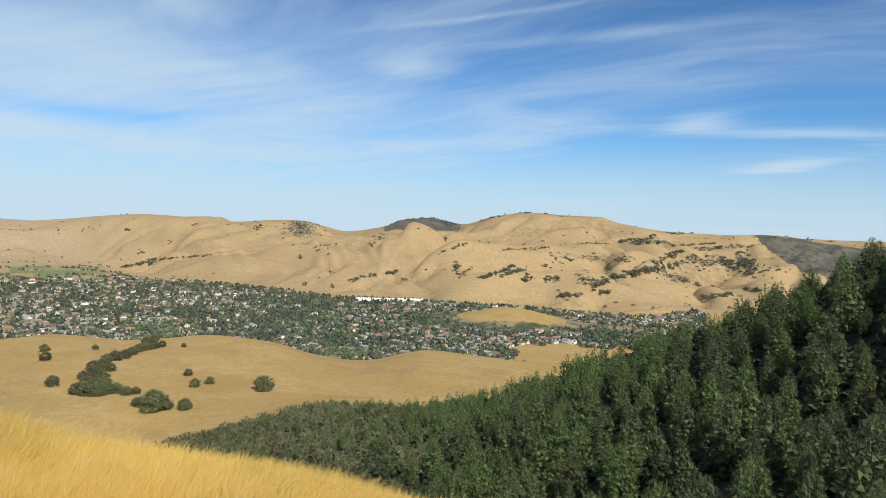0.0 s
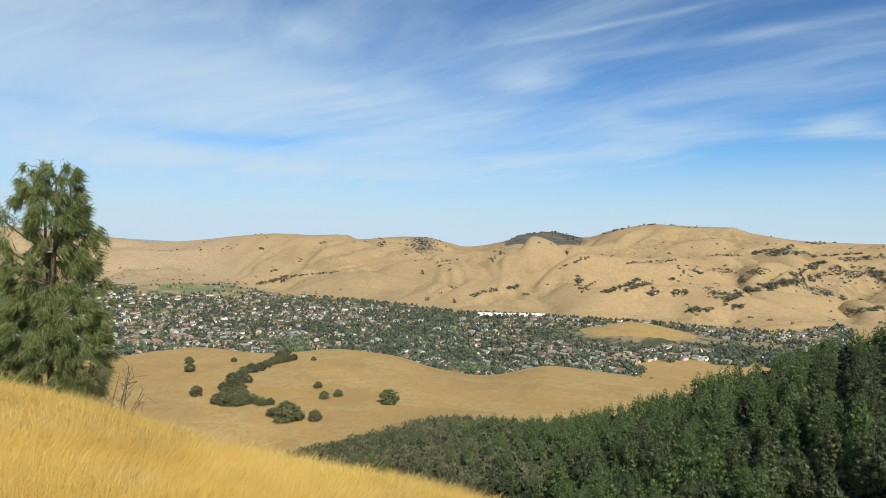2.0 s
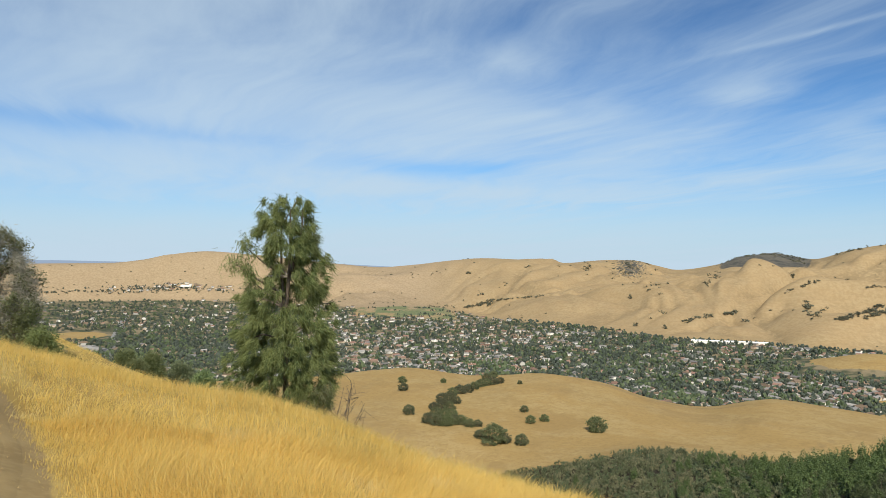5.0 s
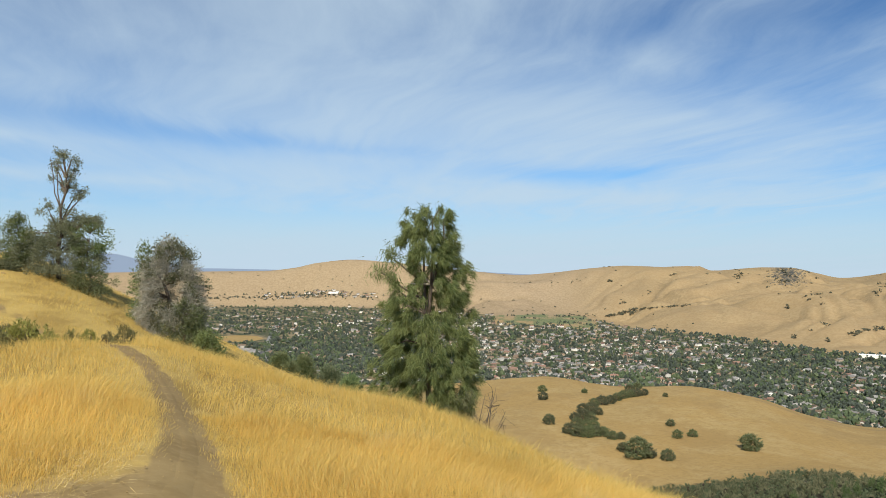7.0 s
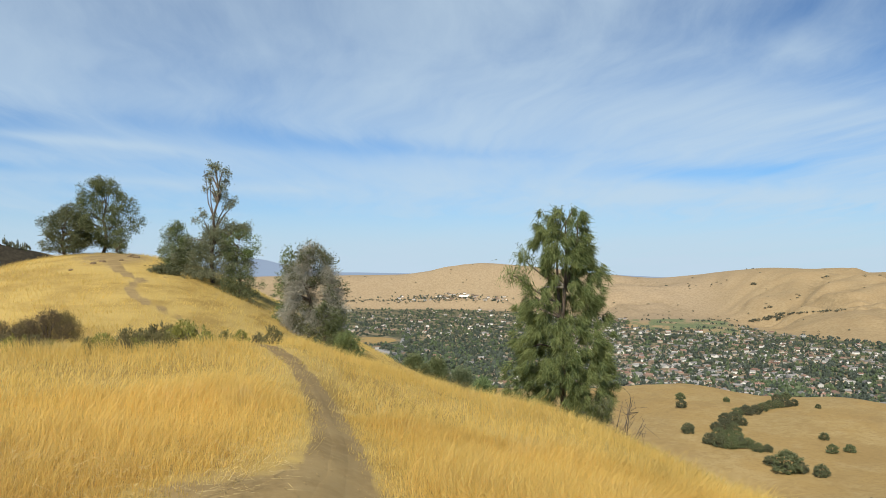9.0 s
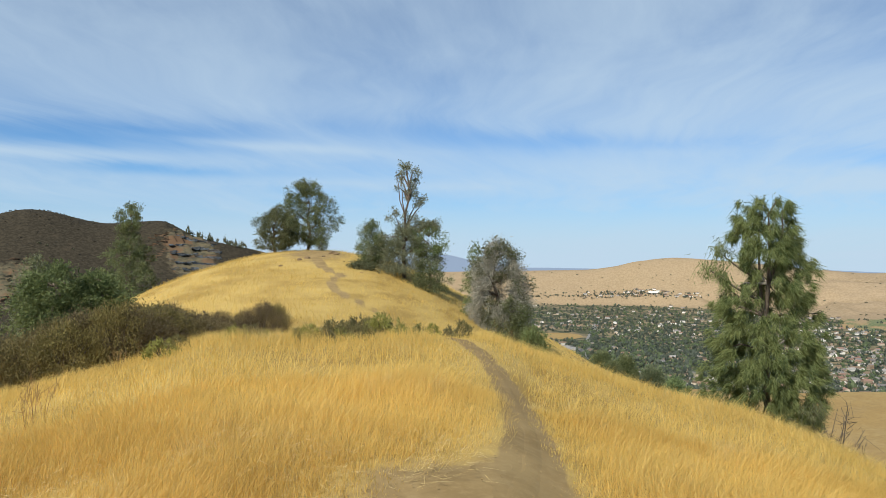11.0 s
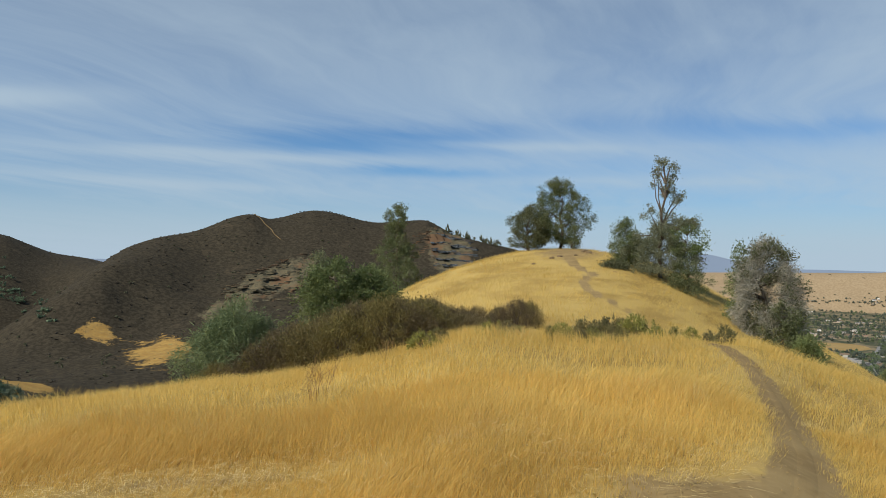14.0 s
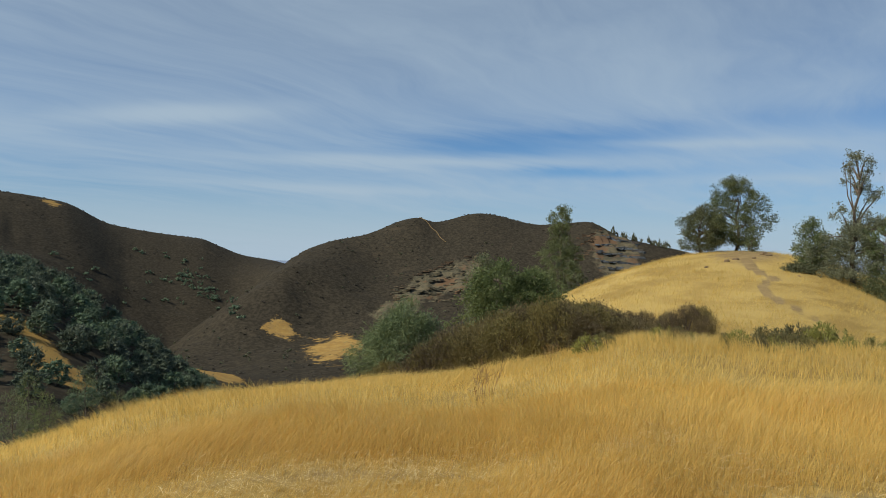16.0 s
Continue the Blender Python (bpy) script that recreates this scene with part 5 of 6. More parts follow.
rng = np.random.default_rng(101)
spots = scatter(rng, 1000, -44, 15, lambda a: 120.0 if a < 4 else 330.0, lambda a: float(WOOD_R(a)) + 20, 8.8)
glade = gauss(spots[:, 0], spots[:, 1], 1.4, 318, 1.4, 48)
keep = rng.uniform(0, 1, len(spots)) < np.interp(spots[:, 0], [-4, 0.5, 4, 8, 13], [1, 0.8, 0.4, 0.12, 0.03]) * (1 - glade)
spots = spots[keep]
spots = spots[np.argsort(spots[:, 1])]


def rim_share(row):
    """Trees stay lower along the rim of the wood."""
    return float(np.interp(float(WOOD_R(row[0])) - row[1], [-10, 70], [0.72, 1.0]) * np.interp(row[0], [-1, 3, 9], [1.0, 0.75, 0.5]))


pines = []
for k, wide in enumerate((1.2, 1.02, 1.36, 1.12)):
    (V, F), C = forest_pine(110 + k, 9, 26, wide)
    line = bent_line(np.random.default_rng(115 + k), 9.4, wander=0.05)
    wood = Wood(5)
    wood.tube(line, [0.17 * (1 - 0.9 * i / (len(line) - 1)) for i in range(len(line))])
    limbs_to(np.random.default_rng(118 + k), wood, line, C, 5, 0.04)
    pines.append((wood.mesh("trunk", BARK), mesh_from("crown", V, F, WOODPINE, flat=True)))
protos = []
for k, row in enumerate(spots[:300]):
    turn, size = rng.uniform(0, 6.28), rng.choice((0.9, 1.25, 1.5, 1.8)) * rng.uniform(0.85, 1.1) * rim_share(row)
    if k < 4:
        p = thing("pine_tree", place_of(row), "dense green pine in the hillside forest", "tree", "pines of the hillside forest", turn, size)
        part("trunk", pines[k][0], p)
        part("crown", pines[k][1], p)
        protos.append(p)
    else:
        q = copy_thing(protos[k % 4], Matrix.LocRotScale(place_of(row), Euler((0, 0, turn)), None))
        q.scale = (size, size, size * rng.uniform(0.9, 1.15))
far_pines = [forest_pine(130 + k, 7, 12, (1.15, 1.3, 1.05, 1.2)[k])[0] for k in range(4)]
joined("pine_forest", far_pines, [(int(rng.integers(4)), place_of(row), rng.uniform(0, 6.28), *(2 * [rng.choice((0.9, 1.25, 1.5, 1.8)) * rng.uniform(0.85, 1.1) * rim_share(row)])) for row in spots[300:]],
       WOODPINE, "dense green pine forest on the hillside", "forest")

# low growth between the pines, its near-black colour standing for shade in the gaps
UNDER = smooth([(0, 0.8), (0.35, 1.0), (0.7, 0.78), (1, 0.2)])
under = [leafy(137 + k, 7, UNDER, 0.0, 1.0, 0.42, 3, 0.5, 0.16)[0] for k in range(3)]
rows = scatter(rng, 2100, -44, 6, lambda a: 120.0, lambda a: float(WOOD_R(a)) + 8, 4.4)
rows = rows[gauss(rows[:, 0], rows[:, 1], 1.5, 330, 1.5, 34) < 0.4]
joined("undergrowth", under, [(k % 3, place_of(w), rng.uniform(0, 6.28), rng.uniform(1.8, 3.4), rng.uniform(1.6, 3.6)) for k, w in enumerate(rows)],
       SHADE_GROWTH, "low growth between the pines, near-black for shade in the gaps", "undergrowth")

# scrub below the wood, with grey thickets
ROUND = smooth([(0, 0.75), (0.35, 1.0), (0.7, 0.78), (1, 0.2)])
scrubs = [leafy(140 + k, 26, ROUND, 0.05, 1.0, 0.17, 5, 0.34, 0.09)[0] for k in range(3)]
rows = scatter(rng, 1150, -2, 27, lambda a: 300.0 if a < 12 else 380.0, lambda a: float(WOOD_R(a)) + float(np.interp(a, [0, 10, 20, 27], [20, 15, -10, -60])), 4.2)
joined("scrub", scrubs, [(k % 3, place_of(w), rng.uniform(0, 6.28), rng.uniform(1.3, 3.9), rng.uniform(1.4, 5.2)) for k, w in enumerate(rows) if k % 3 == 1],
       SCRUB, "grey-green scrub and thickets above the ravine", "scrub")
joined("scrub", scrubs, [(k % 3, place_of(w), rng.uniform(0, 6.28), rng.uniform(1.6, 3.4), rng.uniform(2.2, 5.5)) for k, w in enumerate(rows) if k % 3 == 0],
       FIELDOAK, "dark green scrub oaks above the ravine", "scrub")

joined("scrub", scrubs, [(k % 3, place_of(w), rng.uniform(0, 6.28), rng.uniform(1.5, 3.2), rng.uniform(1.6, 5.0)) for k, w in enumerate(rows) if k % 3 == 2],
       OLIVETREE, "olive green thickets above the ravine", "scrub")

# ---- field oaks: direction, angle of the foot, width of the crown in degrees ----
def field_oak(seed):
    """A broad dark oak, one metre tall before scaling, its crown almost down to the grass."""
    r2 = np.random.default_rng(seed)
    shape = smooth([(0, 0.40), (0.15, 0.58), (0.45, 0.62), (0.75, 0.46), (0.92, 0.25), (1, 0.10)])
    (V, F), C = leafy(seed, 300, shape, 0.05, 0.96, 0.062, 10, 0.085, 0.03, droop=-0.1, gap=0.16, gap_size=0.25, hollow=0.55, lump=0.7, spread=0.9)
    line = bent_line(r2, 0.8, wander=0.02)
    wood = Wood(6)
    wood.tube([p * [1, 1, 1] + [0, 0, 0.35 * (0.8 - p[2]) * (p[2] < 0)] for p in line], [0.05 * (1 - 0.85 * i / (len(line) - 1)) for i in range(len(line))])
    limbs_to(r2, wood, line, C, 7, 0.016)
    return wood.mesh("trunk", BARK), mesh_from("crown", V, F, FIELDOAK, flat=True)


oak_meshes = [field_oak(150 + k) for k in range(4)]
rng = np.random.default_rng(160)
solo = [(28.2, -9.93, 1.0), (28.25, -9.33, 0.85), (27.75, -11.68, 1.2), (25.1, -9.33, 0.6), (18.85, -11.38, 0.85), (18.35, -12.18, 1.0), (17.3, -12.03, 0.95), (19.2, -9.33, 0.5),
        (13.35, -12.58, 1.75), (21.2, -13.73, 2.5), (19.0, -13.78, 1.35), (22.2, -13.38, 1.2), (20.3, -13.68, 1.2), (23.0, -12.58, 1.1), (23.7, -12.38, 1.2), (22.4, -12.53, 0.9)]
grove = [(26.2, -12.33, 1.3), (25.5, -12.48, 1.4), (24.8, -12.53, 1.4), (24.2, -12.38, 1.3), (25.6, -11.88, 1.3), (25.0, -11.98, 1.3), (24.4, -11.98, 1.2), (25.8, -11.38, 1.1), (25.2, -11.28, 1.3),
         (24.6, -11.38, 1.2), (25.2, -10.78, 1.1), (24.6, -10.73, 1.2), (24.1, -10.88, 1.0), (24.4, -10.28, 1.0), (23.8, -10.13, 1.1), (23.2, -10.03, 1.0), (22.7, -9.78, 1.0), (22.2, -9.58, 0.9),
         (21.7, -9.48, 0.9), (21.2, -9.38, 0.9), (20.7, -9.28, 0.8), (21.8, -9.08, 0.9), (21.2, -8.88, 0.9)]
first = []
for k, (a, e, wide) in enumerate(solo + grove):
    r = sight(a, e, 400.0)
    H = max(r * radians(wide) / 1.6, 3.0)
    place = ground_at(a, r) - Vector((0, 0, 0.02 * H))
    H *= rng.uniform(0.9, 1.05)
    label, group = ("round dark oak standing alone in the golden field", "oaks in the field") if k < len(solo) else ("dark oak of the grove in the golden field", "oaks of the grove")
    if k < 4:
        p = thing("oak_tree", place, label, "tree", group, rng.uniform(0, 6.28), H)
        part("trunk", oak_meshes[k][0], p)
        part("crown", oak_meshes[k][1], p)
        first.append(p)
    else:
        q = copy_thing(first[k % 4], Matrix.LocRotScale(place, Euler((0, 0, rng.uniform(0, 6.28))), None))
        q.scale = (H,) * 3
        tagged(q, label, "tree", group)

# ---- oaks and pines in the canyon on the left ----
rng = np.random.default_rng(170)
blue = []
for k in range(3):
    (V, F), C = leafy(171 + k, 120, smooth([(0, 0.20), (0.2, 0.40), (0.5, 0.46), (0.8, 0.34), (1, 0.10)]), 0.08, 0.97, 0.075, 7, 0.12, 0.035, gap=0.2, gap_size=0.25, lump=0.7, spread=0.9)
    line = bent_line(np.random.default_rng(176 + k), 0.85, wander=0.02)
    wood = Wood(5)
    wood.tube([(p[0], p[1], max(p[2], -0.06)) for p in line], [0.03 * (1 - 0.85 * i / (len(line) - 1)) for i in range(len(line))])
    limbs_to(np.random.default_rng(178 + k), wood, line, C, 5, 0.01)
    blue.append((wood.mesh("trunk", BARK), mesh_from("crown", V, F, BLUEOAK, flat=True)))
rows = scatter(rng, 300, 109.5, 128, lambda a: 150.0, lambda a: float(WOOD_R(a)) + 15, 8.4)
rows = rows[[float(brush_cover(w[0], w[1])) > 0.35 for w in rows]]
first = []
for k, w in enumerate(rows):
    H = rng.uniform(6.0, 9.5) * float(np.interp(w[1], [150, 260], [0.5, 1.0]))
    if k < 3:
        p = thing("oak_tree", place_of(w), "blue-green oak on the shaded canyon slope", "tree", "oaks of the canyon slope", rng.uniform(0, 6.28), H)
        part("trunk", blue[k][0], p)
        part("crown", blue[k][1], p)
        first.append(p)
    else:
        q = copy_thing(first[k % 3], Matrix.LocRotScale(place_of(w), Euler((0, 0, rng.uniform(0, 6.28))), None))
        q.scale = (H,) * 3
# a few nearer trees reach up from below the brow
for k, (a, r, e) in enumerate(((118.2, 95, -7.6), (116.0, 100, -9.2), (120.5, 90, -9.4), (122.5, 84, -9.0), (114.3, 105, -9.8), (121.5, 110, -7.8), (124.5, 80, -9.5))):
    g = ground_at(a, r)
    H = 1.6 + r * math.tan(radians(e)) - g.z
    tree("pine_tree", a, r, plain_tree("pine", np.random.default_rng(180 + k), H, smooth([(0, 0.20 * H), (0.3, 0.24 * H), (0.6, 0.17 * H), (0.85, 0.09 * H), (1, 0.02 * H)]),
         SAGE if k % 3 == 0 else PINE, clumps=150, per=14, spread=0.25, length=0.5, width=0.06, droop=0.2, gap=0.4, limbs=10), "grey-green pine below the brow of the ridge")
for k, (a, r, e) in enumerate(((46.5, 72, -6.9), (44.6, 75, -7.6), (48.3, 76, -6.6), (43.0, 70, -8.4), (47.5, 68, -7.5))):
    g = ground_at(a, r)
    H = 1.6 + r * math.tan(radians(e)) - g.z
    tree("oak_tree", a, r, plain_tree("oak", np.random.default_rng(190 + k), H, smooth([(0, 0.22 * H), (0.4, 0.32 * H), (0.75, 0.24 * H), (1, 0.05 * H)]),
         SAGE if k % 2 else OAK, clumps=230, per=30, spread=0.25, length=0.26, width=0.06, droop=0.1, gap=0.3, limbs=8), "grey-green oak on the slope below the brow")

# small trees: canyon brush, quarry rim, far hills
dots = [leafy(200 + k, 9, ROUND, 0.05, 1.15, 0.42, 2, 0.5, 0.25)[0] for k in range(4)]
rng = np.random.default_rng(205)
placed = []
for w in scatter(rng, 420, 76, 128, lambda a: 300.0, lambda a: float(FOOT_R(a)) - 30, 12.0):
    if brush_cover(w[0], w[1]) > 0.5 and quarry(w[0], w[1]) < 0.3 and value_noise(w[0] * 0.7 + 3, w[1] / 160, 44) > 0.45:
        s = rng.uniform(1.2, 2.6)
        placed.append((int(rng.integers(4)), place_of(w), rng.uniform(0, 6.28), s, s * rng.uniform(0.9, 1.4)))
for k in range(60):          # along the crests
    a = rng.uniform(75.3, 79.5) if k < 34 else rng.uniform(112, 124)
    p = ground_at(a, float(FOOT_R(a)) - rng.uniform(-5, 25))
    s = rng.uniform(1.5, 3.4) if k < 34 else rng.uniform(1.2, 2.2)
    placed.append((int(rng.integers(4)), p, rng.uniform(0, 6.28), s, s * (rng.uniform(2.0, 4.0) if k < 34 else 1.1)))
small = [leafy(210 + k, 4, ROUND, 0.0, 0.8, 0.5, 1, 0.6, 0.4)[0] for k in range(3)]
rough = []
for w in scatter(rng, 3600, 75.5, 128, lambda a: 330.0, lambda a: float(np.interp(a, [103, 106], [FOOT_R(a) + 10, FOLD_R(a) + 10])), 5.0):
    if brush_cover(w[0], w[1]) > 0.6 and quarry(w[0], w[1]) < 0.4:
        s = rng.uniform(0.7, 1.6)
        rough.append((int(rng.integers(3)), place_of(w) - Vector((0, 0, 0.3)), rng.uniform(0, 6.28), s * 1.4, s))
joined("chaparral", small, rough, CHAPARRAL, "dark brown-green chaparral covering the mountainside", "brush")


def rock_material(name, dark, light, rust):
    def build(n):
        g = n.add("ShaderNodeNewGeometry")
        q = n.noise(n.mapping(g.outputs["Position"], (1, 1, 2.5)), 0.22, 6, 0.7)
        c = n.mix(n.ramp(q, 0.38, 0.62), (*dark, 1), (*light, 1))
        c = n.mix(n.ramp(g.outputs["Random Per Island"], 0.70, 0.95, 0.0, 0.7), c, (*rust, 1))
        finish(n, c, 0.9, bump(n, q, 0.7, 0.8), spec=0.1)
    return material(name, build)


BLOCK = (np.array([(x, y, z) for z in (-1, 1) for y in (-1, 1) for x in (-1, 1)], float),
         np.array([(0, 1, 5), (0, 5, 4), (1, 3, 7), (1, 7, 5), (3, 2, 6), (3, 6, 7), (2, 0, 4), (2, 4, 6), (4, 5, 7), (4, 7, 6)]))


def crags(name, rows, mat, label, seed):
    """Broken rock ledges set into a slope: direction and angle of both ends, number, length and height in metres."""
    r2 = np.random.default_rng(seed)
    V, F, base = [], [], 0
    for a0, e0, a1, e1, n, long, tall in rows:
        for q in np.linspace(0, 1, n):
            a, e = a0 + (a1 - a0) * q + r2.normal(0, 0.06), e0 + (e1 - e0) * q + r2.normal(0, 0.06)
            p = ground_at(a, sight(a, e, 600.0))
            B = BLOCK[0] * (1 + r2.normal(0, 0.16, (8, 1))) + r2.normal(0, 0.13, (8, 3))
            B = B * [long * r2.uniform(0.5, 1.2), long * 0.4, tall * r2.uniform(0.3, 0.75)]
            t = radians(a + r2.normal(0, 16))
            X = B[:, 0] * math.cos(t) - B[:, 1] * math.sin(t) + p.x
            Y = B[:, 0] * math.sin(t) + B[:, 1] * math.cos(t) + p.y
            V.append(np.column_stack([X, Y, B[:, 2] + p.z]))
            F.append(BLOCK[1] + base)
            base += 8
    tagged(new(name, mesh_from(name, np.vstack(V), np.vstack(F), mat, flat=True)), label, "rocks", kind="stuff")


TANROCK = rock_material("tan_rock", (0.072, 0.068, 0.047), (0.18, 0.152, 0.094), (0.155, 0.105, 0.063))
GREYROCK = rock_material("grey_rock", (0.050, 0.057, 0.061), (0.142, 0.152, 0.154), (0.125, 0.098, 0.07))
crags("rock_outcrop", OUTCROP, TANROCK, "broken tan and grey rock ledges on the brushy slope", 231)
crags("quarry_benches", BENCHES, GREYROCK, "grey cut benches of the old quarry with rusty rock", 232)
crags("quarry_rim", RIM, rock_material("rust_rock", (0.085, 0.062, 0.042), (0.175, 0.115, 0.068), (0.185, 0.115, 0.066)), "rust-brown broken rock along the quarry's upper rim", 233)
ravine = []
for k in range(95):           # blue-green oaks down the ravine of the far mountain
    q = rng.uniform(0, 1)
    a = 112.5 - 4.5 * q + rng.normal(0, 0.45) if k < 60 else rng.uniform(110, 123)
    e = -0.9 - 3.2 * q + rng.normal(0, 0.4) if k < 60 else rng.uniform(-3.5, 0.5)
    s = rng.uniform(2.5, 5.0)
    ravine.append((int(rng.integers(4)), ground_at(a, sight(a, e, 600.0)), rng.uniform(0, 6.28), s, s * 1.1))
joined("canyon_trees", dots, ravine, BLUEOAK, "blue-green oaks down the ravine of the far mountain", "trees")
joined("canyon_trees", dots, placed, FIELDOAK, "small dark trees and bushes on the brushy mountainside", "trees")

def sights(a, e, start, stop=4900.0):
    """sight() for many looks at once."""
    a, e = np.asarray(a), np.asarray(e)
    best = np.full(len(a), stop)
    steps = np.linspace(0, 1, 420)
    for i in range(len(a)):
        r = start[i] + (stop - start[i]) * steps
        q = np.degrees(np.arctan2(land(np.full(r.shape, a[i]), r) - EYE, r))
        w = np.where(q >= e[i])[0]
        if len(w):
            best[i] = r[w[0]]
    return best


placed = []
for group in (OAKS_LOW, OAKS_WEST, OAKS_MAIN, OAKS_MID, OAKS_EAST):
    for a0, e0, a1, e1, n, spread, wide in group:
        n = n if n < 5 else int(1.3 * n)
        q = rng.uniform(0, 1, n) if n > 2 else np.linspace(0, 1, n)
        aa = a0 + (a1 - a0) * q + rng.normal(0, 0.6, n) * spread
        ee = e0 + (e1 - e0) * q + rng.normal(0, 0.55, n) * spread
        rr = sights(aa, ee - 0.25 * wide, FOOT_R(aa) * 0.985)
        for a, r in zip(aa, rr):
            s = 0.52 * r * radians(wide) * rng.uniform(0.55, 1.15)
            if r < 4890:
                placed.append((int(rng.integers(4)), ground_at(a, r) - Vector((0, 0, 0.15 * s)), rng.uniform(0, 6.28), s, s * rng.uniform(0.75, 1.05)))
for k in range(420):          # odd trees strewn over the slopes, more in the east
    a = rng.uniform(-30, 60) if k < 230 else rng.uniform(-28, -9)
    r = rng.uniform(float(FOOT_R(a)) + 15, float(CREST_R(a)) - 10)
    s = rng.uniform(3.0, 6.0)
    placed.append((int(rng.integers(4)), ground_at(a, r) - Vector((0, 0, 0.1 * s)), rng.uniform(0, 6.28), s, s * rng.uniform(0.75, 1.1)))
for k in range(130):          # the dark peak, and the belt under the far hills
    a = rng.uniform(-1.3, 4.8) if k < 90 else rng.uniform(43, 58)
    r = float(CREST_R(a)) - rng.uniform(0, 260) if k < 90 else float(FOOT_R(a)) + rng.uniform(90, 130)
    s = rng.uniform(4, 8)
    placed.append((int(rng.integers(4)), ground_at(a, r), rng.uniform(0, 6.28), s, s * 0.9))
joined("hillside_oaks", dots, placed, HILLOAK, "scattered dark oaks on the golden hills", "trees")

# ---- the town on the plain ----
def plaster(name, c):
    def build(n):
        pos = n.add("ShaderNodeNewGeometry").outputs["Position"]
        each = n.add("ShaderNodeNewGeometry").outputs["Random Per Island"]
        w = n.noise(pos, 0.4, 4, 0.6)
        col = n.mix(n.ramp(w, 0.35, 0.65, 0.0, 0.25), (*c, 1), (c[0] * 0.7, c[1] * 0.66, c[2] * 0.6, 1))
        hue = n.add("ShaderNodeHueSaturation", None, Value=n.ramp(each, 0, 1, 0.65, 1.1), Color=col)
        finish(n, hue.outputs[0], 0.85)
    return material(name, build)


WALLS = [plaster("wall_white", (0.82, 0.78, 0.71)), plaster("wall_cream", (0.55, 0.45, 0.34)), plaster("wall_tan", (0.38, 0.29, 0.21))]
ROOFS = [plaster("roof_grey", (0.24, 0.225, 0.21)), plaster("roof_brown", (0.20, 0.145, 0.10)), plaster("roof_tile", (0.29, 0.175, 0.13)), plaster("roof_pale", (0.33, 0.31, 0.28))]


def house_shape(w, d, h, rise, eave=0.6):
    """Walls with gables, and a pitched roof with thickness and eaves."""
    x, y = w / 2, d / 2
    V = [(-x, -y, -1), (x, -y, -1), (x, y, -1), (-x, y, -1), (-x, -y, h), (x, -y, h), (x, y, h), (-x, y, h), (-x, 0, h + rise), (x, 0, h + rise)]
    F = [(0, 1, 5), (0, 5, 4), (1, 2, 6), (1, 6, 5), (2, 3, 7), (2, 7, 6), (3, 0, 4), (3, 4, 7), (4, 8, 7), (5, 6, 9)]
    k = rise / y
    X, Y, t = x + eave, y + eave, 0.25
    R, G = [], []
    for s in (-1, 1):
        b = len(R)
        e = h - eave * k
        R += [(-X, s * Y, e), (X, s * Y, e), (X, 0, h + rise), (-X, 0, h + rise), (-X, s * Y, e + t), (X, s * Y, e + t), (X, 0, h + rise + t), (-X, 0, h + rise + t)]
        G += [(b + i, b + j, b + l) for i, j, l in ((4, 5, 6), (4, 6, 7), (0, 1, 5), (0, 5, 4), (0, 4, 7), (0, 7, 3), (1, 2, 6), (1, 6, 5), (0, 2, 1), (0, 3, 2))]
    return (np.array(V, float), np.array(F)), (np.array(R, float), np.array(G))


SHAPES = [house_shape(14, 10, 3.2, 2.2), house_shape(16, 11, 5.6, 2.4), house_shape(12, 9, 3.0, 2.0), house_shape(18, 10, 5.4, 2.6)]
rng = np.random.default_rng(301)
lots, tall = [], []
lot_grid = {}
while len(lots) < 2500:
    a = rng.uniform(-20, 62)
    e = -rng.uniform(2.9, 10.6)
    r = 234.0 / math.tan(radians(-e))
    if r > float(FOOT_R(a)) - 25 or r < 1250 or float(town_cover(a, r)) < 0.5:
        continue
    x, y = -r * math.sin(radians(a)), r * math.cos(radians(a))
    quiet = value_noise(x / 210, y / 260, 61)
    if rng.uniform() > np.interp(quiet, [0.25, 0.5, 0.75], [0.15, 0.7, 1.0]) * np.interp(a, [25, 45], [1.0, 0.4]) or bare_lot(a, r):
        continue
    key = (int(x // 15), int(y // 15))
    if key in lot_grid:
        continue
    lot_grid[key] = 1
    street = 0.5 + 1.57 * rng.integers(0, 2) + 0.9 * value_noise(x / 500, y / 500, 62)
    lots.append((r, a, street))
for k in range(60):          # the settlement on the rise under the far hills
    a = rng.normal(45.5, 2.2)
    lots.append((sight(a, float(np.interp(a, [41, 45, 49, 53.5], [-2.3, -2.05, -2.3, -2.45])) + rng.uniform(-0.15, 0.3), 3500.0), a, rng.uniform(0, 3)))
for k in range(90):           # the row of houses at the near edge
    a = rng.uniform(-4.5, 15)
    lots.append((float(np.interp(a, [-5, 6, 15], [1290, 1262, 1330])) + rng.uniform(0, 110), a, rng.uniform(0, 3)))
for k in range(170):          # the estate behind the small hill
    a = rng.uniform(-19, -9.0)
    r = rng.uniform(1930, 2180)
    lots.append((r, a, rng.uniform(0, 3)))
lots.sort()
zs = land([q[1] for q in lots], [q[0] for q in lots])
house_first = {}
wall_bins, roof_bins = {}, {}
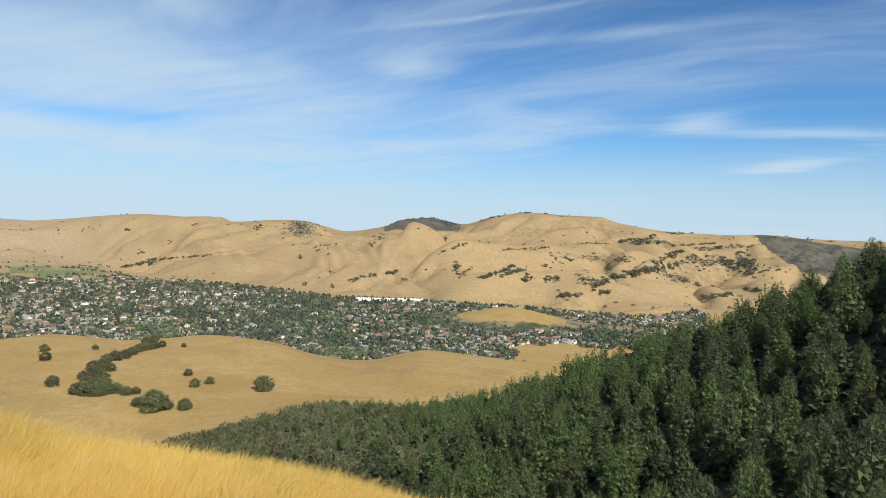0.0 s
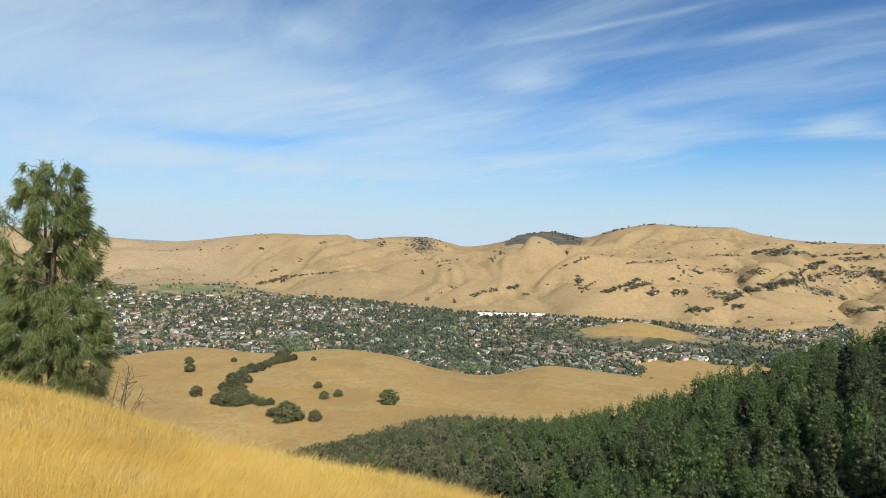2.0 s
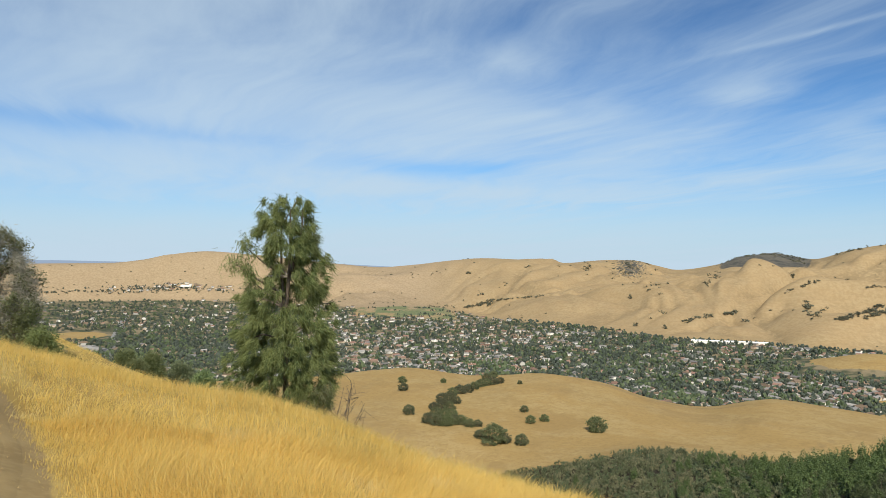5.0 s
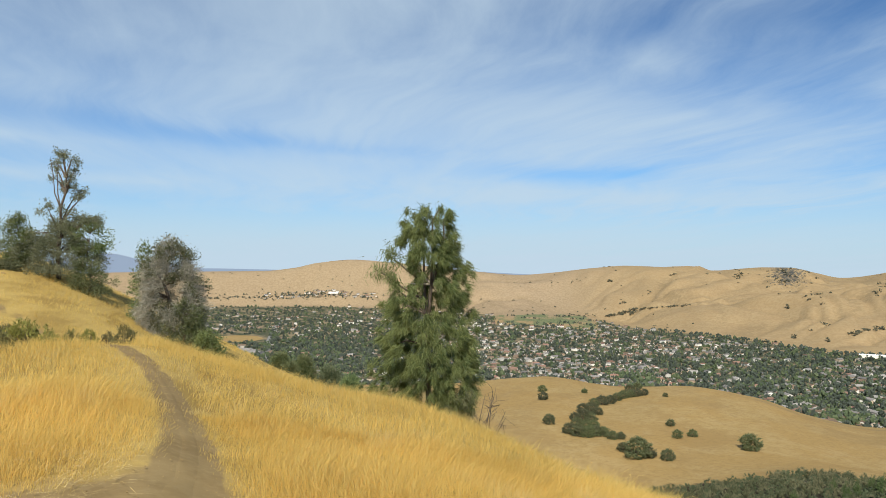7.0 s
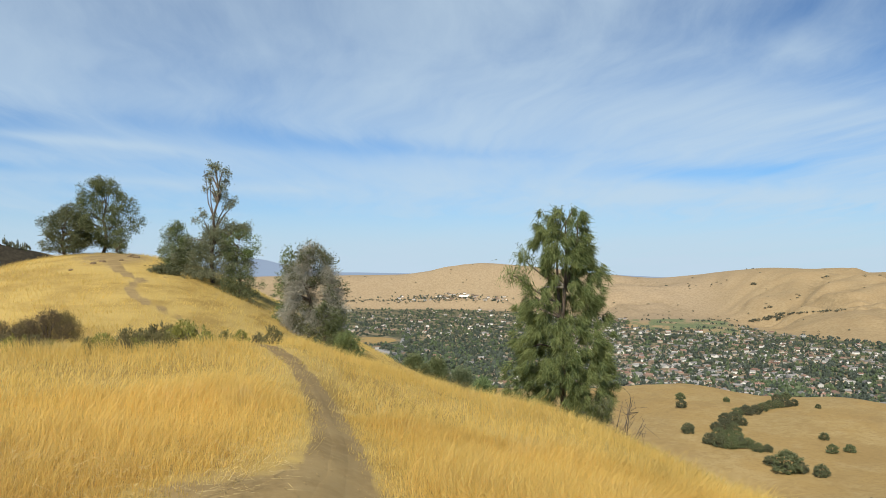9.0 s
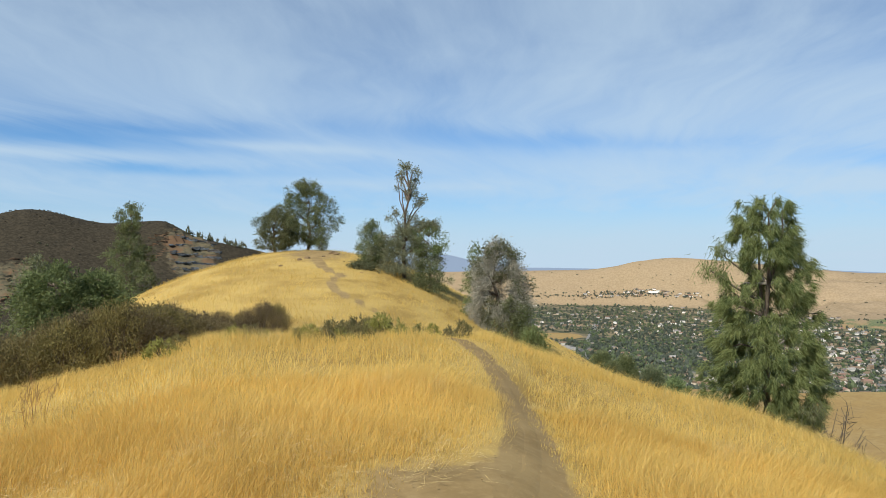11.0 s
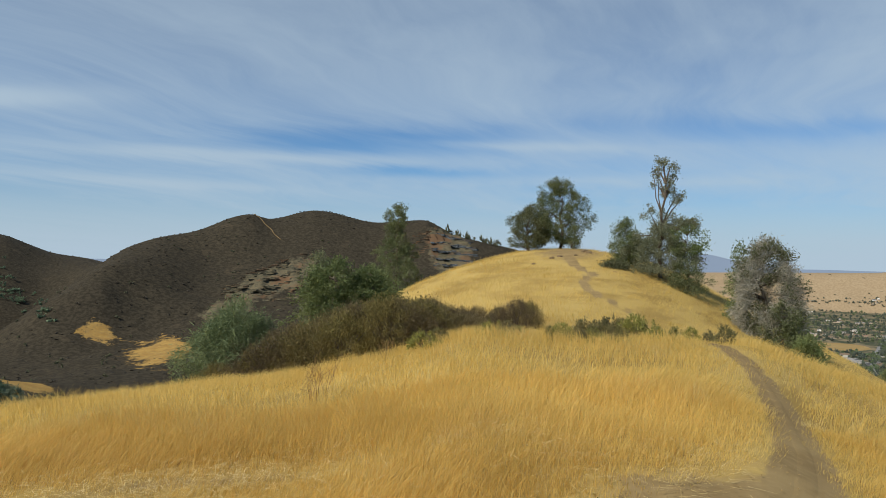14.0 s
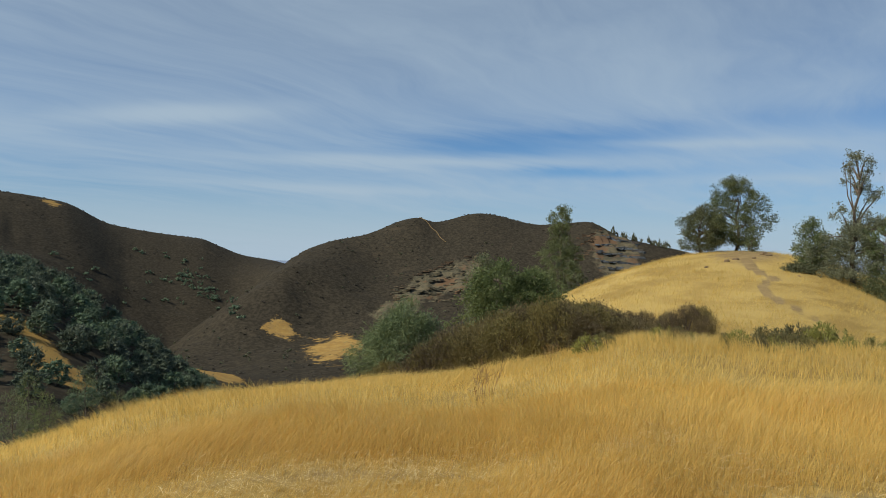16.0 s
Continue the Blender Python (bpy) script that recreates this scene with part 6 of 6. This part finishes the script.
for k, ((r, a, street), z) in enumerate(zip(lots, zs)):
    s, wm, rm = int(rng.integers(4)), int(rng.choice(3, p=[0.5, 0.33, 0.17])), int(rng.choice(4, p=[0.32, 0.28, 0.2, 0.2]))
    size = rng.uniform(0.85, 1.15)
    if k < 300:
        s = k % 4
        wm, rm = (k // 4) % 3, (k // 5) % 4
        pose_m = Matrix.LocRotScale(bearing(a, r, float(z)), Euler((0, 0, street)), None)
        key = (s, wm, rm)
        if key not in house_first:
            label = ("white", "cream", "tan")[wm] + " house with a " + ("grey", "brown", "red-tiled", "pale grey")[rm] + " pitched roof among trees"
            h = thing("house", bearing(a, r, float(z)), label, "house", "houses of the town", street)
            (V, F), (Rv, Rf) = SHAPES[s]
            part("walls", mesh_from("walls", V, F, WALLS[wm], flat=True), h)
            part("roof", mesh_from("roof", Rv, Rf, ROOFS[rm], flat=True), h)
            house_first[key] = h
        else:
            copy_thing(house_first[key], pose_m)
        continue
    p = bearing(a, r, float(z))
    wall_bins.setdefault(wm, []).append((s, p, street, size, size))
    roof_bins.setdefault(rm, []).append((s, p, street, size, size))
for wm, placed in wall_bins.items():
    joined("distant_walls", [q[0] for q in SHAPES], placed, WALLS[wm], "pale walls of many distant town houses", "houses")
for rm, placed in roof_bins.items():
    joined("distant_roofs", [q[1] for q in SHAPES], placed, ROOFS[rm], "pitched roofs of many distant town houses", "houses")

# trees between the houses
rng = np.random.default_rng(311)
town_trees = [leafy(320 + k, 6, ROUND, 0.05, 1.0, 0.47)[0] for k in range(4)]
placed, placed2 = [], []
A = rng.uniform(-21, 62.5, 21000)
Ez = -rng.uniform(2.8, 10.7, 21000)
Rt = 234.0 / np.tan(np.radians(-Ez))
Zt = land(A, Rt)
ok = (Rt < FOOT_R(A) + 5) & (Rt > 1235) & (town_cover(A, Rt) > 0.4)
for a, r, z in zip(A[ok], Rt[ok], Zt[ok]):
    x, y = -r * math.sin(radians(a)), r * math.cos(radians(a))
    if bare_lot(a, r) or rng.uniform() > np.interp(value_noise(x / 210, y / 260, 61), [0.3, 0.6, 0.85], [1.0, 0.75, 0.5]):
        continue
    if r < 1400 and a < 15 and rng.uniform() < 0.35:
        continue
    s = rng.uniform(3.6, 7.6)
    row = (int(rng.integers(4)), bearing(a, r, float(z) - 0.3), rng.uniform(0, 6.28), s, s * rng.uniform(1.0, 1.8))
    (placed if len(placed) <= len(placed2) * 2 else placed2).append(row)
for k in range(520):          # settlement trees, belt along the foot of the hills
    a = rng.uniform(41, 60) if k < 130 else rng.normal(46, 2.6) if k < 300 else rng.uniform(-16, 20)
    r = sight(a, float(np.interp(a, [41, 45, 49, 53.5, 60], [-2.35, -2.1, -2.3, -2.4, -1.9])) + (rng.uniform(-0.06, 0.06) if k < 130 else rng.uniform(-0.2, 0.32)), 3500.0) if k < 300 else float(FOOT_R(a)) + rng.uniform(-25, 12)
    s = rng.uniform(4, 7)
    placed.append((int(rng.integers(4)), ground_at(a, r), rng.uniform(0, 6.28), s, s * 1.3))
for k in range(420):          # trees of the estate and of the gardens beside the small hill
    a = rng.uniform(-20, -8.5) if k < 260 else rng.uniform(-13, -2)
    r = rng.uniform(1760, 2200) if k < 260 else rng.uniform(1560, 1680)
    s = rng.uniform(3.5, 6.5)
    placed.append((int(rng.integers(4)), ground_at(a, r) - Vector((0, 0, 0.3)), rng.uniform(0, 6.28), s, s * rng.uniform(1.0, 1.7)))
# denser gardens in the nearer streets, thick trees over the western quarter
A = np.concatenate([rng.uniform(-4, 40, 2600), rng.uniform(36, 62, 2700)])
Rt = np.concatenate([rng.uniform(1260, 2900, 2600), 234.0 / np.tan(np.radians(rng.uniform(3.0, 8.2, 2700)))])
ok = (Rt < FOOT_R(A)) & (town_cover(A, Rt) > 0.5)
for k, (a, r, z) in enumerate(zip(A[ok], Rt[ok], land(A[ok], Rt[ok]))):
    if not bare_lot(a, r):
        s = rng.uniform(3.4, 7.2)
        (placed if k % 3 else placed2).append((int(rng.integers(4)), bearing(a, r, float(z) - 0.3), rng.uniform(0, 6.28), s, s * rng.uniform(1.1, 1.9)))
for k in range(190):          # rows of trees between the greens
    a = rng.uniform(23.5, 32.5)
    r = (3020, 3180, 3420, 3690)[k % 4] + 60 * math.sin(1.7 * a + k % 4) + rng.normal(0, 16)
    if r < float(FOOT_R(a)) and value_noise(a * 1.4, k % 4 * 3.0, 73) > 0.35:
        s = rng.uniform(3.5, 6.5)
        placed.append((int(rng.integers(4)), ground_at(a, r), rng.uniform(0, 6.28), s, s * 1.3))
for k in range(200):          # groves at the near edge of the town
    a, r = (rng.normal(7.2, 1.2), rng.uniform(1265, 1330)) if k < 90 else (rng.normal(21.3, 0.9), rng.uniform(1420, 1680))
    s = rng.uniform(5, 8)
    placed2.append((int(rng.integers(4)), ground_at(a, r), rng.uniform(0, 6.28), s, s * 1.4))
joined("town_trees", town_trees, placed, TOWNTREE, "dark green trees filling the gardens of the town", "trees")
joined("town_trees", town_trees, placed2, OLIVETREE, "olive green trees filling the gardens of the town", "trees")


def flat_building(a, r, w, d, h, turn, label, wall, roof):
    """A long low building: walls, a flat roof with a parapet, and roof units."""
    t = thing("warehouse", ground_at(a, r), label, "building", turn=turn)
    bm = bmesh.new()
    bmesh.ops.create_cube(bm, size=1.0, matrix=Matrix.LocRotScale((0, 0, h / 2 - 0.5), None, (w, d, h + 1)))
    me = bpy.data.meshes.new("walls")
    bm.to_mesh(me)
    me.materials.append(wall)
    part("walls", me, t)
    bm = bmesh.new()
    bmesh.ops.create_cube(bm, size=1.0, matrix=Matrix.LocRotScale((0, 0, h + 0.25), None, (w + 0.8, d + 0.8, 0.5)))
    for q in (-0.3, 0.05, 0.32):
        bmesh.ops.create_cube(bm, size=1.0, matrix=Matrix.LocRotScale((q * w, 0.1 * d, h + 1.2), None, (0.06 * w, 0.2 * d, 1.6)))
    me = bpy.data.meshes.new("roof")
    bm.to_mesh(me)
    me.materials.append(roof)
    part("roof", me, t)


WHITE_ROOF = plaster("roof_white", (0.82, 0.82, 0.80))
for k, (a, w) in enumerate(((6.0, 46), (4.9, 40), (3.75, 44), (2.7, 40), (1.75, 34))):
    flat_building(a, 2295 + 3 * k, w, 30, 7.5, radians(a), "long white flat-roofed commercial building", WALLS[0], WHITE_ROOF)
for k in range(9):
    a, r = 50.2 + 0.42 * k, 1985 + 37 * (k % 3)
    flat_building(a, r, 30 + 7 * (k % 4), 26, 6, radians(20 + 10 * (k % 2)), "pale grey flat-roofed warehouse at the town's edge", ROOFS[3], ROOFS[3])
flat_building(44.4, 4490, 60, 30, 9, radians(44), "white flat-roofed hall below the far hills", WALLS[0], WHITE_ROOF)

# one straight street shows as a pale line
def road_strip(rows, half):
    V, F = [], []
    for i, (a, r) in enumerate(rows):
        c = bearing(a, r)
        z = float(land(a, r)[0]) + 0.8
        side = Vector((math.cos(radians(a)), math.sin(radians(a)), 0)) * half
        V += [(c.x - side.x, c.y - side.y, z), (c.x + side.x, c.y + side.y, z)]
        if i:
            F.append((2 * i - 2, 2 * i - 1, 2 * i + 1, 2 * i))
    def build(n):
        pos = n.add("ShaderNodeNewGeometry").outputs["Position"]
        finish(n, n.mix(n.noise(pos, 0.3, 4), (0.17, 0.165, 0.155, 1), (0.27, 0.26, 0.245, 1)), 0.85)
    ob = new("road", mesh_from("road", V, F, material("asphalt", build)))
    tagged(ob, "straight grey asphalt street through the town", "road", kind="structure")


road_strip([(49.6 - 0.05 * k, 1850 + 55 * k) for k in range(26)], 9.0)

# masts on the highest hill
def mast(a, h):
    p = ground_at(a, float(CREST_R(a)))
    t = thing("radio_mast", p, "thin steel radio mast on the hilltop", "mast", "masts on the hilltop")
    w = Wood(4)
    w.tube([(0, 0, -1), (0, 0, h)], [0.9, 0.35])
    steel = plaster("steel", (0.35, 0.36, 0.37))
    part("pole", w.mesh("pole", steel), t)
    w = Wood(4)
    for q in (0.6, 0.8, 0.93):
        w.tube([(-1.8, 0, h * q), (1.8, 0, h * q)], [0.3, 0.3])
    part("antenna", w.mesh("antenna", steel), t)


for a, h in ((-6.7, 22), (-7.3, 15), (-9.8, 18), (-10.4, 13), (-5.9, 12)):
    mast(a, h)

# ---- far distance: glowing haze-blue strips stand for pale land on the skyline ----
def skyline_ridge(name, table, r, color, label):
    f = smooth(table)
    a = np.linspace(table[0][0], table[-1][0], 160)
    e = f(a) + 0.03 * fbm(a * 0.8, a * 0, 77, 3)
    top = np.stack([-r * np.sin(np.radians(a)), r * np.cos(np.radians(a)), EYE + r * np.tan(np.radians(e))], -1)
    low = top.copy()
    low[:, 2] = EYE - 0.03 * r
    n = len(a)
    i = np.arange(n - 1)
    F = np.stack([i, i + 1, i + 1 + n, i + n], -1)

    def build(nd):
        # emission only: the strip glows in its haze colour and takes no sun
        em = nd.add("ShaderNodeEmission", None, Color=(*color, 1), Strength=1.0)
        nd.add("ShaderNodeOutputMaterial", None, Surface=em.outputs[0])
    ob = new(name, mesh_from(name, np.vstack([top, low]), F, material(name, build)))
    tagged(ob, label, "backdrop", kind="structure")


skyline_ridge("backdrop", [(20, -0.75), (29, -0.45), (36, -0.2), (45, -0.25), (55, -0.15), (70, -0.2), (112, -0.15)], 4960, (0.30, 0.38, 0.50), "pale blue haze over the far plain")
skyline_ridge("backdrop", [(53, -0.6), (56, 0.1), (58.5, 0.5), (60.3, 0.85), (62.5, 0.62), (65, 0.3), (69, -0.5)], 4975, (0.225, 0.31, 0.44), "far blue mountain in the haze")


# ---- footpath and dry grass ----
def dirt_material(n):
    pos = n.add("ShaderNodeNewGeometry").outputs["Position"]
    grit = n.noise(pos, 60.0, 4, 0.7)
    finish(n, dirt_color(n, pos), 0.95, bump(n, n.math("ADD", n.noise(pos, 9.0, 5, 0.65), grit), 0.35, 0.01), spec=0.05)


def build_trail():
    """The trodden strip, hollowed a little, laid just over the ground."""
    dense = []
    for (a0, r0), (a1, r1) in zip(TRAIL_LINE[:-1], TRAIL_LINE[1:]):
        if r0 > 21:
            break
        dense += [(a0 + (a1 - a0) * q / 3, r0 + (r1 - r0) * q / 3) for q in range(3)]
    XY = np.array([(-r * math.sin(radians(a)), r * math.cos(radians(a))) for a, r in dense])
    half = np.interp(np.arange(len(dense)) / 3, np.arange(len(TRAIL_HALF)), TRAIL_HALF)
    d = np.gradient(XY, axis=0)
    d /= np.linalg.norm(d, axis=1, keepdims=True)
    side = np.stack([-d[:, 1], d[:, 0]], -1)
    across = np.linspace(-1, 1, 7)
    rag = 1 + 0.7 * fbm(XY[:, 0] * 2.5, XY[:, 1] * 2.5, 91, 4)
    P = XY[:, None] + side[:, None] * (across[None, :, None] * (half * rag)[:, None, None] * 0.62)
    a = np.degrees(np.arctan2(-P[..., 0], P[..., 1])).ravel()
    r = np.hypot(P[..., 0], P[..., 1]).ravel()
    z = land(a, r).reshape(P.shape[:2]) + 0.004 - 0.014 * (np.abs(across) ** 3)[None]
    V = np.concatenate([P, z[..., None]], -1).reshape(-1, 3)
    n, m = P.shape[:2]
    i = np.arange(n * m).reshape(n, m)
    F = np.stack([i[:-1, :-1], i[:-1, 1:], i[1:, 1:], i[1:, :-1]], -1).reshape(-1, 4)
    ob = new("footpath", mesh_from("footpath", V, F[:, ::-1], material("dirt", dirt_material)))
    tagged(ob, "narrow trodden dirt footpath through dry grass", "path", kind="structure")


build_trail()


def straw_material(n):
    g = n.add("ShaderNodeNewGeometry")
    pos = g.outputs["Position"]
    each = g.outputs["Random Per Island"]
    c = n.mix(each, (0.74, 0.525, 0.145, 1), (0.86, 0.645, 0.222, 1))
    patch = n.noise(pos, 0.35, 4, 0.6)
    c = n.mix(n.ramp(patch, 0.42, 0.68, 0.0, 0.4), c, (0.58, 0.395, 0.10, 1))
    c = n.mix(n.ramp(n.noise(pos, 1.1, 4, 0.6), 0.55, 0.72, 0.0, 0.6), c, (0.76, 0.62, 0.31, 1))
    c = n.mix(n.ramp(n.noise(pos, 0.8, 5, 0.65), 0.56, 0.70, 0.0, 0.45), c, (0.52, 0.345, 0.09, 1))
    # an older, russet stand on the trampled shoulder of the ridge
    off = n.add("ShaderNodeVectorMath", {"operation": "DISTANCE"}, i0=pos, i1=bearing(114, 4.6, 0.2)).outputs["Value"]
    off = n.math("ADD", off, n.math("MULTIPLY", n.math("SUBTRACT", n.noise(pos, 0.8, 4, 0.6), 0.5), 3.0))
    c = n.mix(n.ramp(off, 2.0, 6.5, 0.6, 0.0), c, n.mix(each, (0.52, 0.325, 0.085, 1), (0.70, 0.47, 0.135, 1)))
    p = n.add("ShaderNodeBsdfPrincipled", None, Base_Color=c, Roughness=0.65, Specular_IOR_Level=0.2)
    tr = n.add("ShaderNodeBsdfTranslucent", None, Color=c)
    mx = n.add("ShaderNodeMixShader", None, i0=0.55, i1=p.outputs[0], i2=tr.outputs[0])
    n.add("ShaderNodeOutputMaterial", None, Surface=mx.outputs[0])


STRAW = material("straw", straw_material)


def grass_ring(name, seed, count, r0, r1, a0, a1, height, width, label):
    """Bent straws with a heavier head, in tufts; none on the path and few on worn ground."""
    rng = np.random.default_rng(seed)
    per = 7
    m = count // per
    a = rng.uniform(a0, a1, m)
    r = np.sqrt(rng.uniform(r0 * r0, r1 * r1, m))
    x, y = -r * np.sin(np.radians(a)), r * np.cos(np.radians(a))
    x, y = np.repeat(x, per) + rng.normal(0, 0.05 + 0.004 * r1, m * per), np.repeat(y, per) + rng.normal(0, 0.05 + 0.004 * r1, m * per)
    a, r = np.degrees(np.arctan2(-x, y)), np.hypot(x, y)
    off = off_trail(x, y) + 0.30 * fbm(x * 1.6, y * 1.6, 95, 4)
    worn = worn_ground(x, y)
    thin = np.clip(worn + 0.9 * fbm(x * 2.2, y * 2.2, 96, 3), 0, 1) * (worn > 0.02)
    keep = (off > -0.10) & (rng.uniform(0, 1, len(x)) > 0.88 * thin) & (rng.uniform(0, 1, len(x)) < np.clip(0.30 + off * 2.6, 0, 1))
    x, y, a, r, worn, off = x[keep], y[keep], a[keep], r[keep], worn[keep], off[keep]
    z = land(a, r)
    n = len(x)
    lush = 0.75 + 1.3 * (fbm(x / 2.0, y / 2.0, 97, 3) + 0.08)
    old = step(a, 84, 100) * step(7.0 + 2.2 * fbm(x / 1.7, y / 1.7, 98, 3) - r, 0, 2.0)        # shorter, browner stand beside the path
    h = (1 - 0.4 * old) * height * np.clip(lush, 0.45, 1.35) * rng.uniform(0.55, 1.25, n) * (1 - 0.8 * worn ** 0.6) * np.clip(0.3 + 0.9 * off, 0.3, 1)
    w = width * rng.uniform(0.7, 1.3, n)
    # the stand is laid over in swirls by wind and cattle
    sway = 6.0 * fbm(x / 3.1, y / 3.1, 88, 3) + 0.5
    lay = 0.15 + 0.45 * np.clip(fbm(x / 1.7, y / 1.7, 89, 3) * 2 + 0.25, 0, 1)
    bend = rng.normal(0, 0.26, (n, 2)) + lay[:, None] * np.stack([np.cos(sway), np.sin(sway)], -1)
    fallen = rng.uniform(0, 1, n) < 0.12 + 0.5 * np.clip(fbm(x / 1.3, y / 1.3, 90, 3) * 3, 0, 1)
    bend[fallen] *= 2.2
    turn = rng.uniform(0, 2 * math.pi, n)
    s = np.stack([np.cos(turn), np.sin(turn), np.zeros(n)], -1)
    b = np.stack([x, y, z - 0.03], -1)
    up = np.stack([bend[:, 0] * 0.4 * h, bend[:, 1] * 0.4 * h, 0.62 * h], -1)
    drop = np.where(fallen, 0.5, 1.0)
    tip = np.stack([bend[:, 0] * 1.25 * h, bend[:, 1] * 1.25 * h, h * drop], -1)
    V = np.stack([b - s * w[:, None] * 0.4, b + s * w[:, None] * 0.4, b + up - s * w[:, None] * 0.6, b + up + s * w[:, None] * 0.6, b + tip], 1).reshape(-1, 3)
    i = np.arange(n) * 5
    if r0 > 20:
        V = V.reshape(n, 5, 3)[:, [0, 1, 4]].reshape(-1, 3)
        i = np.arange(n) * 3
    F = np.stack([i, i + 1, i + 2], -1) if r0 > 20 else np.concatenate([np.stack([i, i + 1, i + 3], -1), np.stack([i, i + 3, i + 2], -1), np.stack([i + 2, i + 3, i + 4], -1)])
    ob = new(name, mesh_from(name, V, F, STRAW, flat=True))
    tagged(ob, label, "grass", kind="stuff")


grass_ring("dry_grass", 401, 215000, 3.8, 9.5, -14, 128, 0.27, 0.0029, "tall golden dry grass with bent seed heads")
grass_ring("dry_grass", 402, 160000, 9.0, 24, -10, 126, 0.29, 0.0054, "tall golden dry grass on the ridge")
grass_ring("dry_grass", 403, 75000, 23, 66, 50, 84, 0.26, 0.017, "golden dry grass on the knoll")

def flat_straw(seed, count):
    """Long pale straws lying flat where the grass was trampled."""
    rng = np.random.default_rng(seed)
    a, r = rng.uniform(58, 124, count), rng.uniform(4.0, 8.2, count)
    x, y = -r * np.sin(np.radians(a)), r * np.cos(np.radians(a))
    lane = gauss(a, r, 99, 6.1, 13, 0.5) + 0.8 * gauss(a, r, 82, 6.4, 9, 0.5) + 0.6 * gauss(a, r, 110, 5.0, 14, 0.3) + 0.6 * gauss(a, r, 69, 5.7, 8, 0.6) + 0.12 * gauss(a, r, 60, 5.6, 6, 0.6)
    keep = rng.uniform(0, 1, count) < lane * np.clip(0.5 + 3.0 * fbm(x * 1.3, y * 1.3, 99, 3), 0, 1)
    a, r, x, y = a[keep], r[keep], x[keep], y[keep]
    n = len(a)
    z = land(a, r)
    t = rng.normal(0.9, 0.7, n)
    d = np.stack([np.cos(t), np.sin(t), rng.normal(0.06, 0.16, n)], -1) * rng.uniform(0.06, 0.20, (n, 1))
    s = np.stack([-np.sin(t), np.cos(t), np.zeros(n)], -1) * rng.uniform(0.0016, 0.0034, (n, 1))
    b = np.stack([x, y, z + rng.uniform(0.02, 0.16, n)], -1)
    V = np.stack([b - s, b + s, b + d], 1).reshape(-1, 3)

    def build(nd):
        g = nd.add("ShaderNodeNewGeometry")
        finish(nd, nd.mix(g.outputs["Random Per Island"], (0.54, 0.38, 0.13, 1), (0.74, 0.57, 0.26, 1)), 0.6)
    ob = new("flattened_straw", mesh_from("flattened_straw", V, np.arange(3 * n).reshape(-1, 3), material("pale_straw", build), flat=True))
    tagged(ob, "pale trampled straw lying flat in the grass", "straw", kind="stuff")


flat_straw(405, 26000)

# small stones on the bare ground
rng = np.random.default_rng(411)
pebble = (np.array([(1, 0, 0), (0, 1, 0), (-1, 0.2, 0), (0, -1, 0), (0.1, 0.1, 0.7), (0, 0, -0.5)], float),
          np.array([(0, 1, 4), (1, 2, 4), (2, 3, 4), (3, 0, 4), (1, 0, 5), (2, 1, 5), (3, 2, 5), (0, 3, 5)]))
placed = []
for k in range(300):
    a, r = rng.uniform(40, 84), rng.uniform(4.2, 7.5)
    p = bearing(a, r)
    if worn_ground(np.array([p.x]), np.array([p.y]))[0] > 0.4 or off_trail(np.array([p.x]), np.array([p.y]))[0] < 0.05:
        s = rng.uniform(0.004, 0.012)
        placed.append((0, ground_at(a, r) + Vector((0, 0, 0.02)), rng.uniform(0, 6.28), s, s))
joined("pebbles", [pebble], placed, material("dirt", dirt_material), "small grey-brown pebbles on the bare path", "stones")


# a pale fire road climbs the brushy ridge
def fire_road():
    rows = [(94.35 - 0.16 * k + 0.06 * math.sin(1.3 * k), 1292 - 8.5 * k) for k in range(14)]
    V, F = [], []
    for i, (a, r) in enumerate(rows):
        c = ground_at(a, r)
        side = Vector((-math.sin(radians(a)), math.cos(radians(a)), 0)) * 1.3 + Vector((math.cos(radians(a)), math.sin(radians(a)), 0)) * 0.6
        V += [c - side + Vector((0, 0, 0.6)), c + side + Vector((0, 0, 1.0))]
        if i:
            F.append((2 * i - 2, 2 * i - 1, 2 * i + 1, 2 * i))
    ob = new("fire_road", mesh_from("fire_road", [list(v) for v in V], F, material("dirt", dirt_material)))
    tagged(ob, "pale dirt fire road along the brushy ridge", "road", kind="structure")


fire_road()
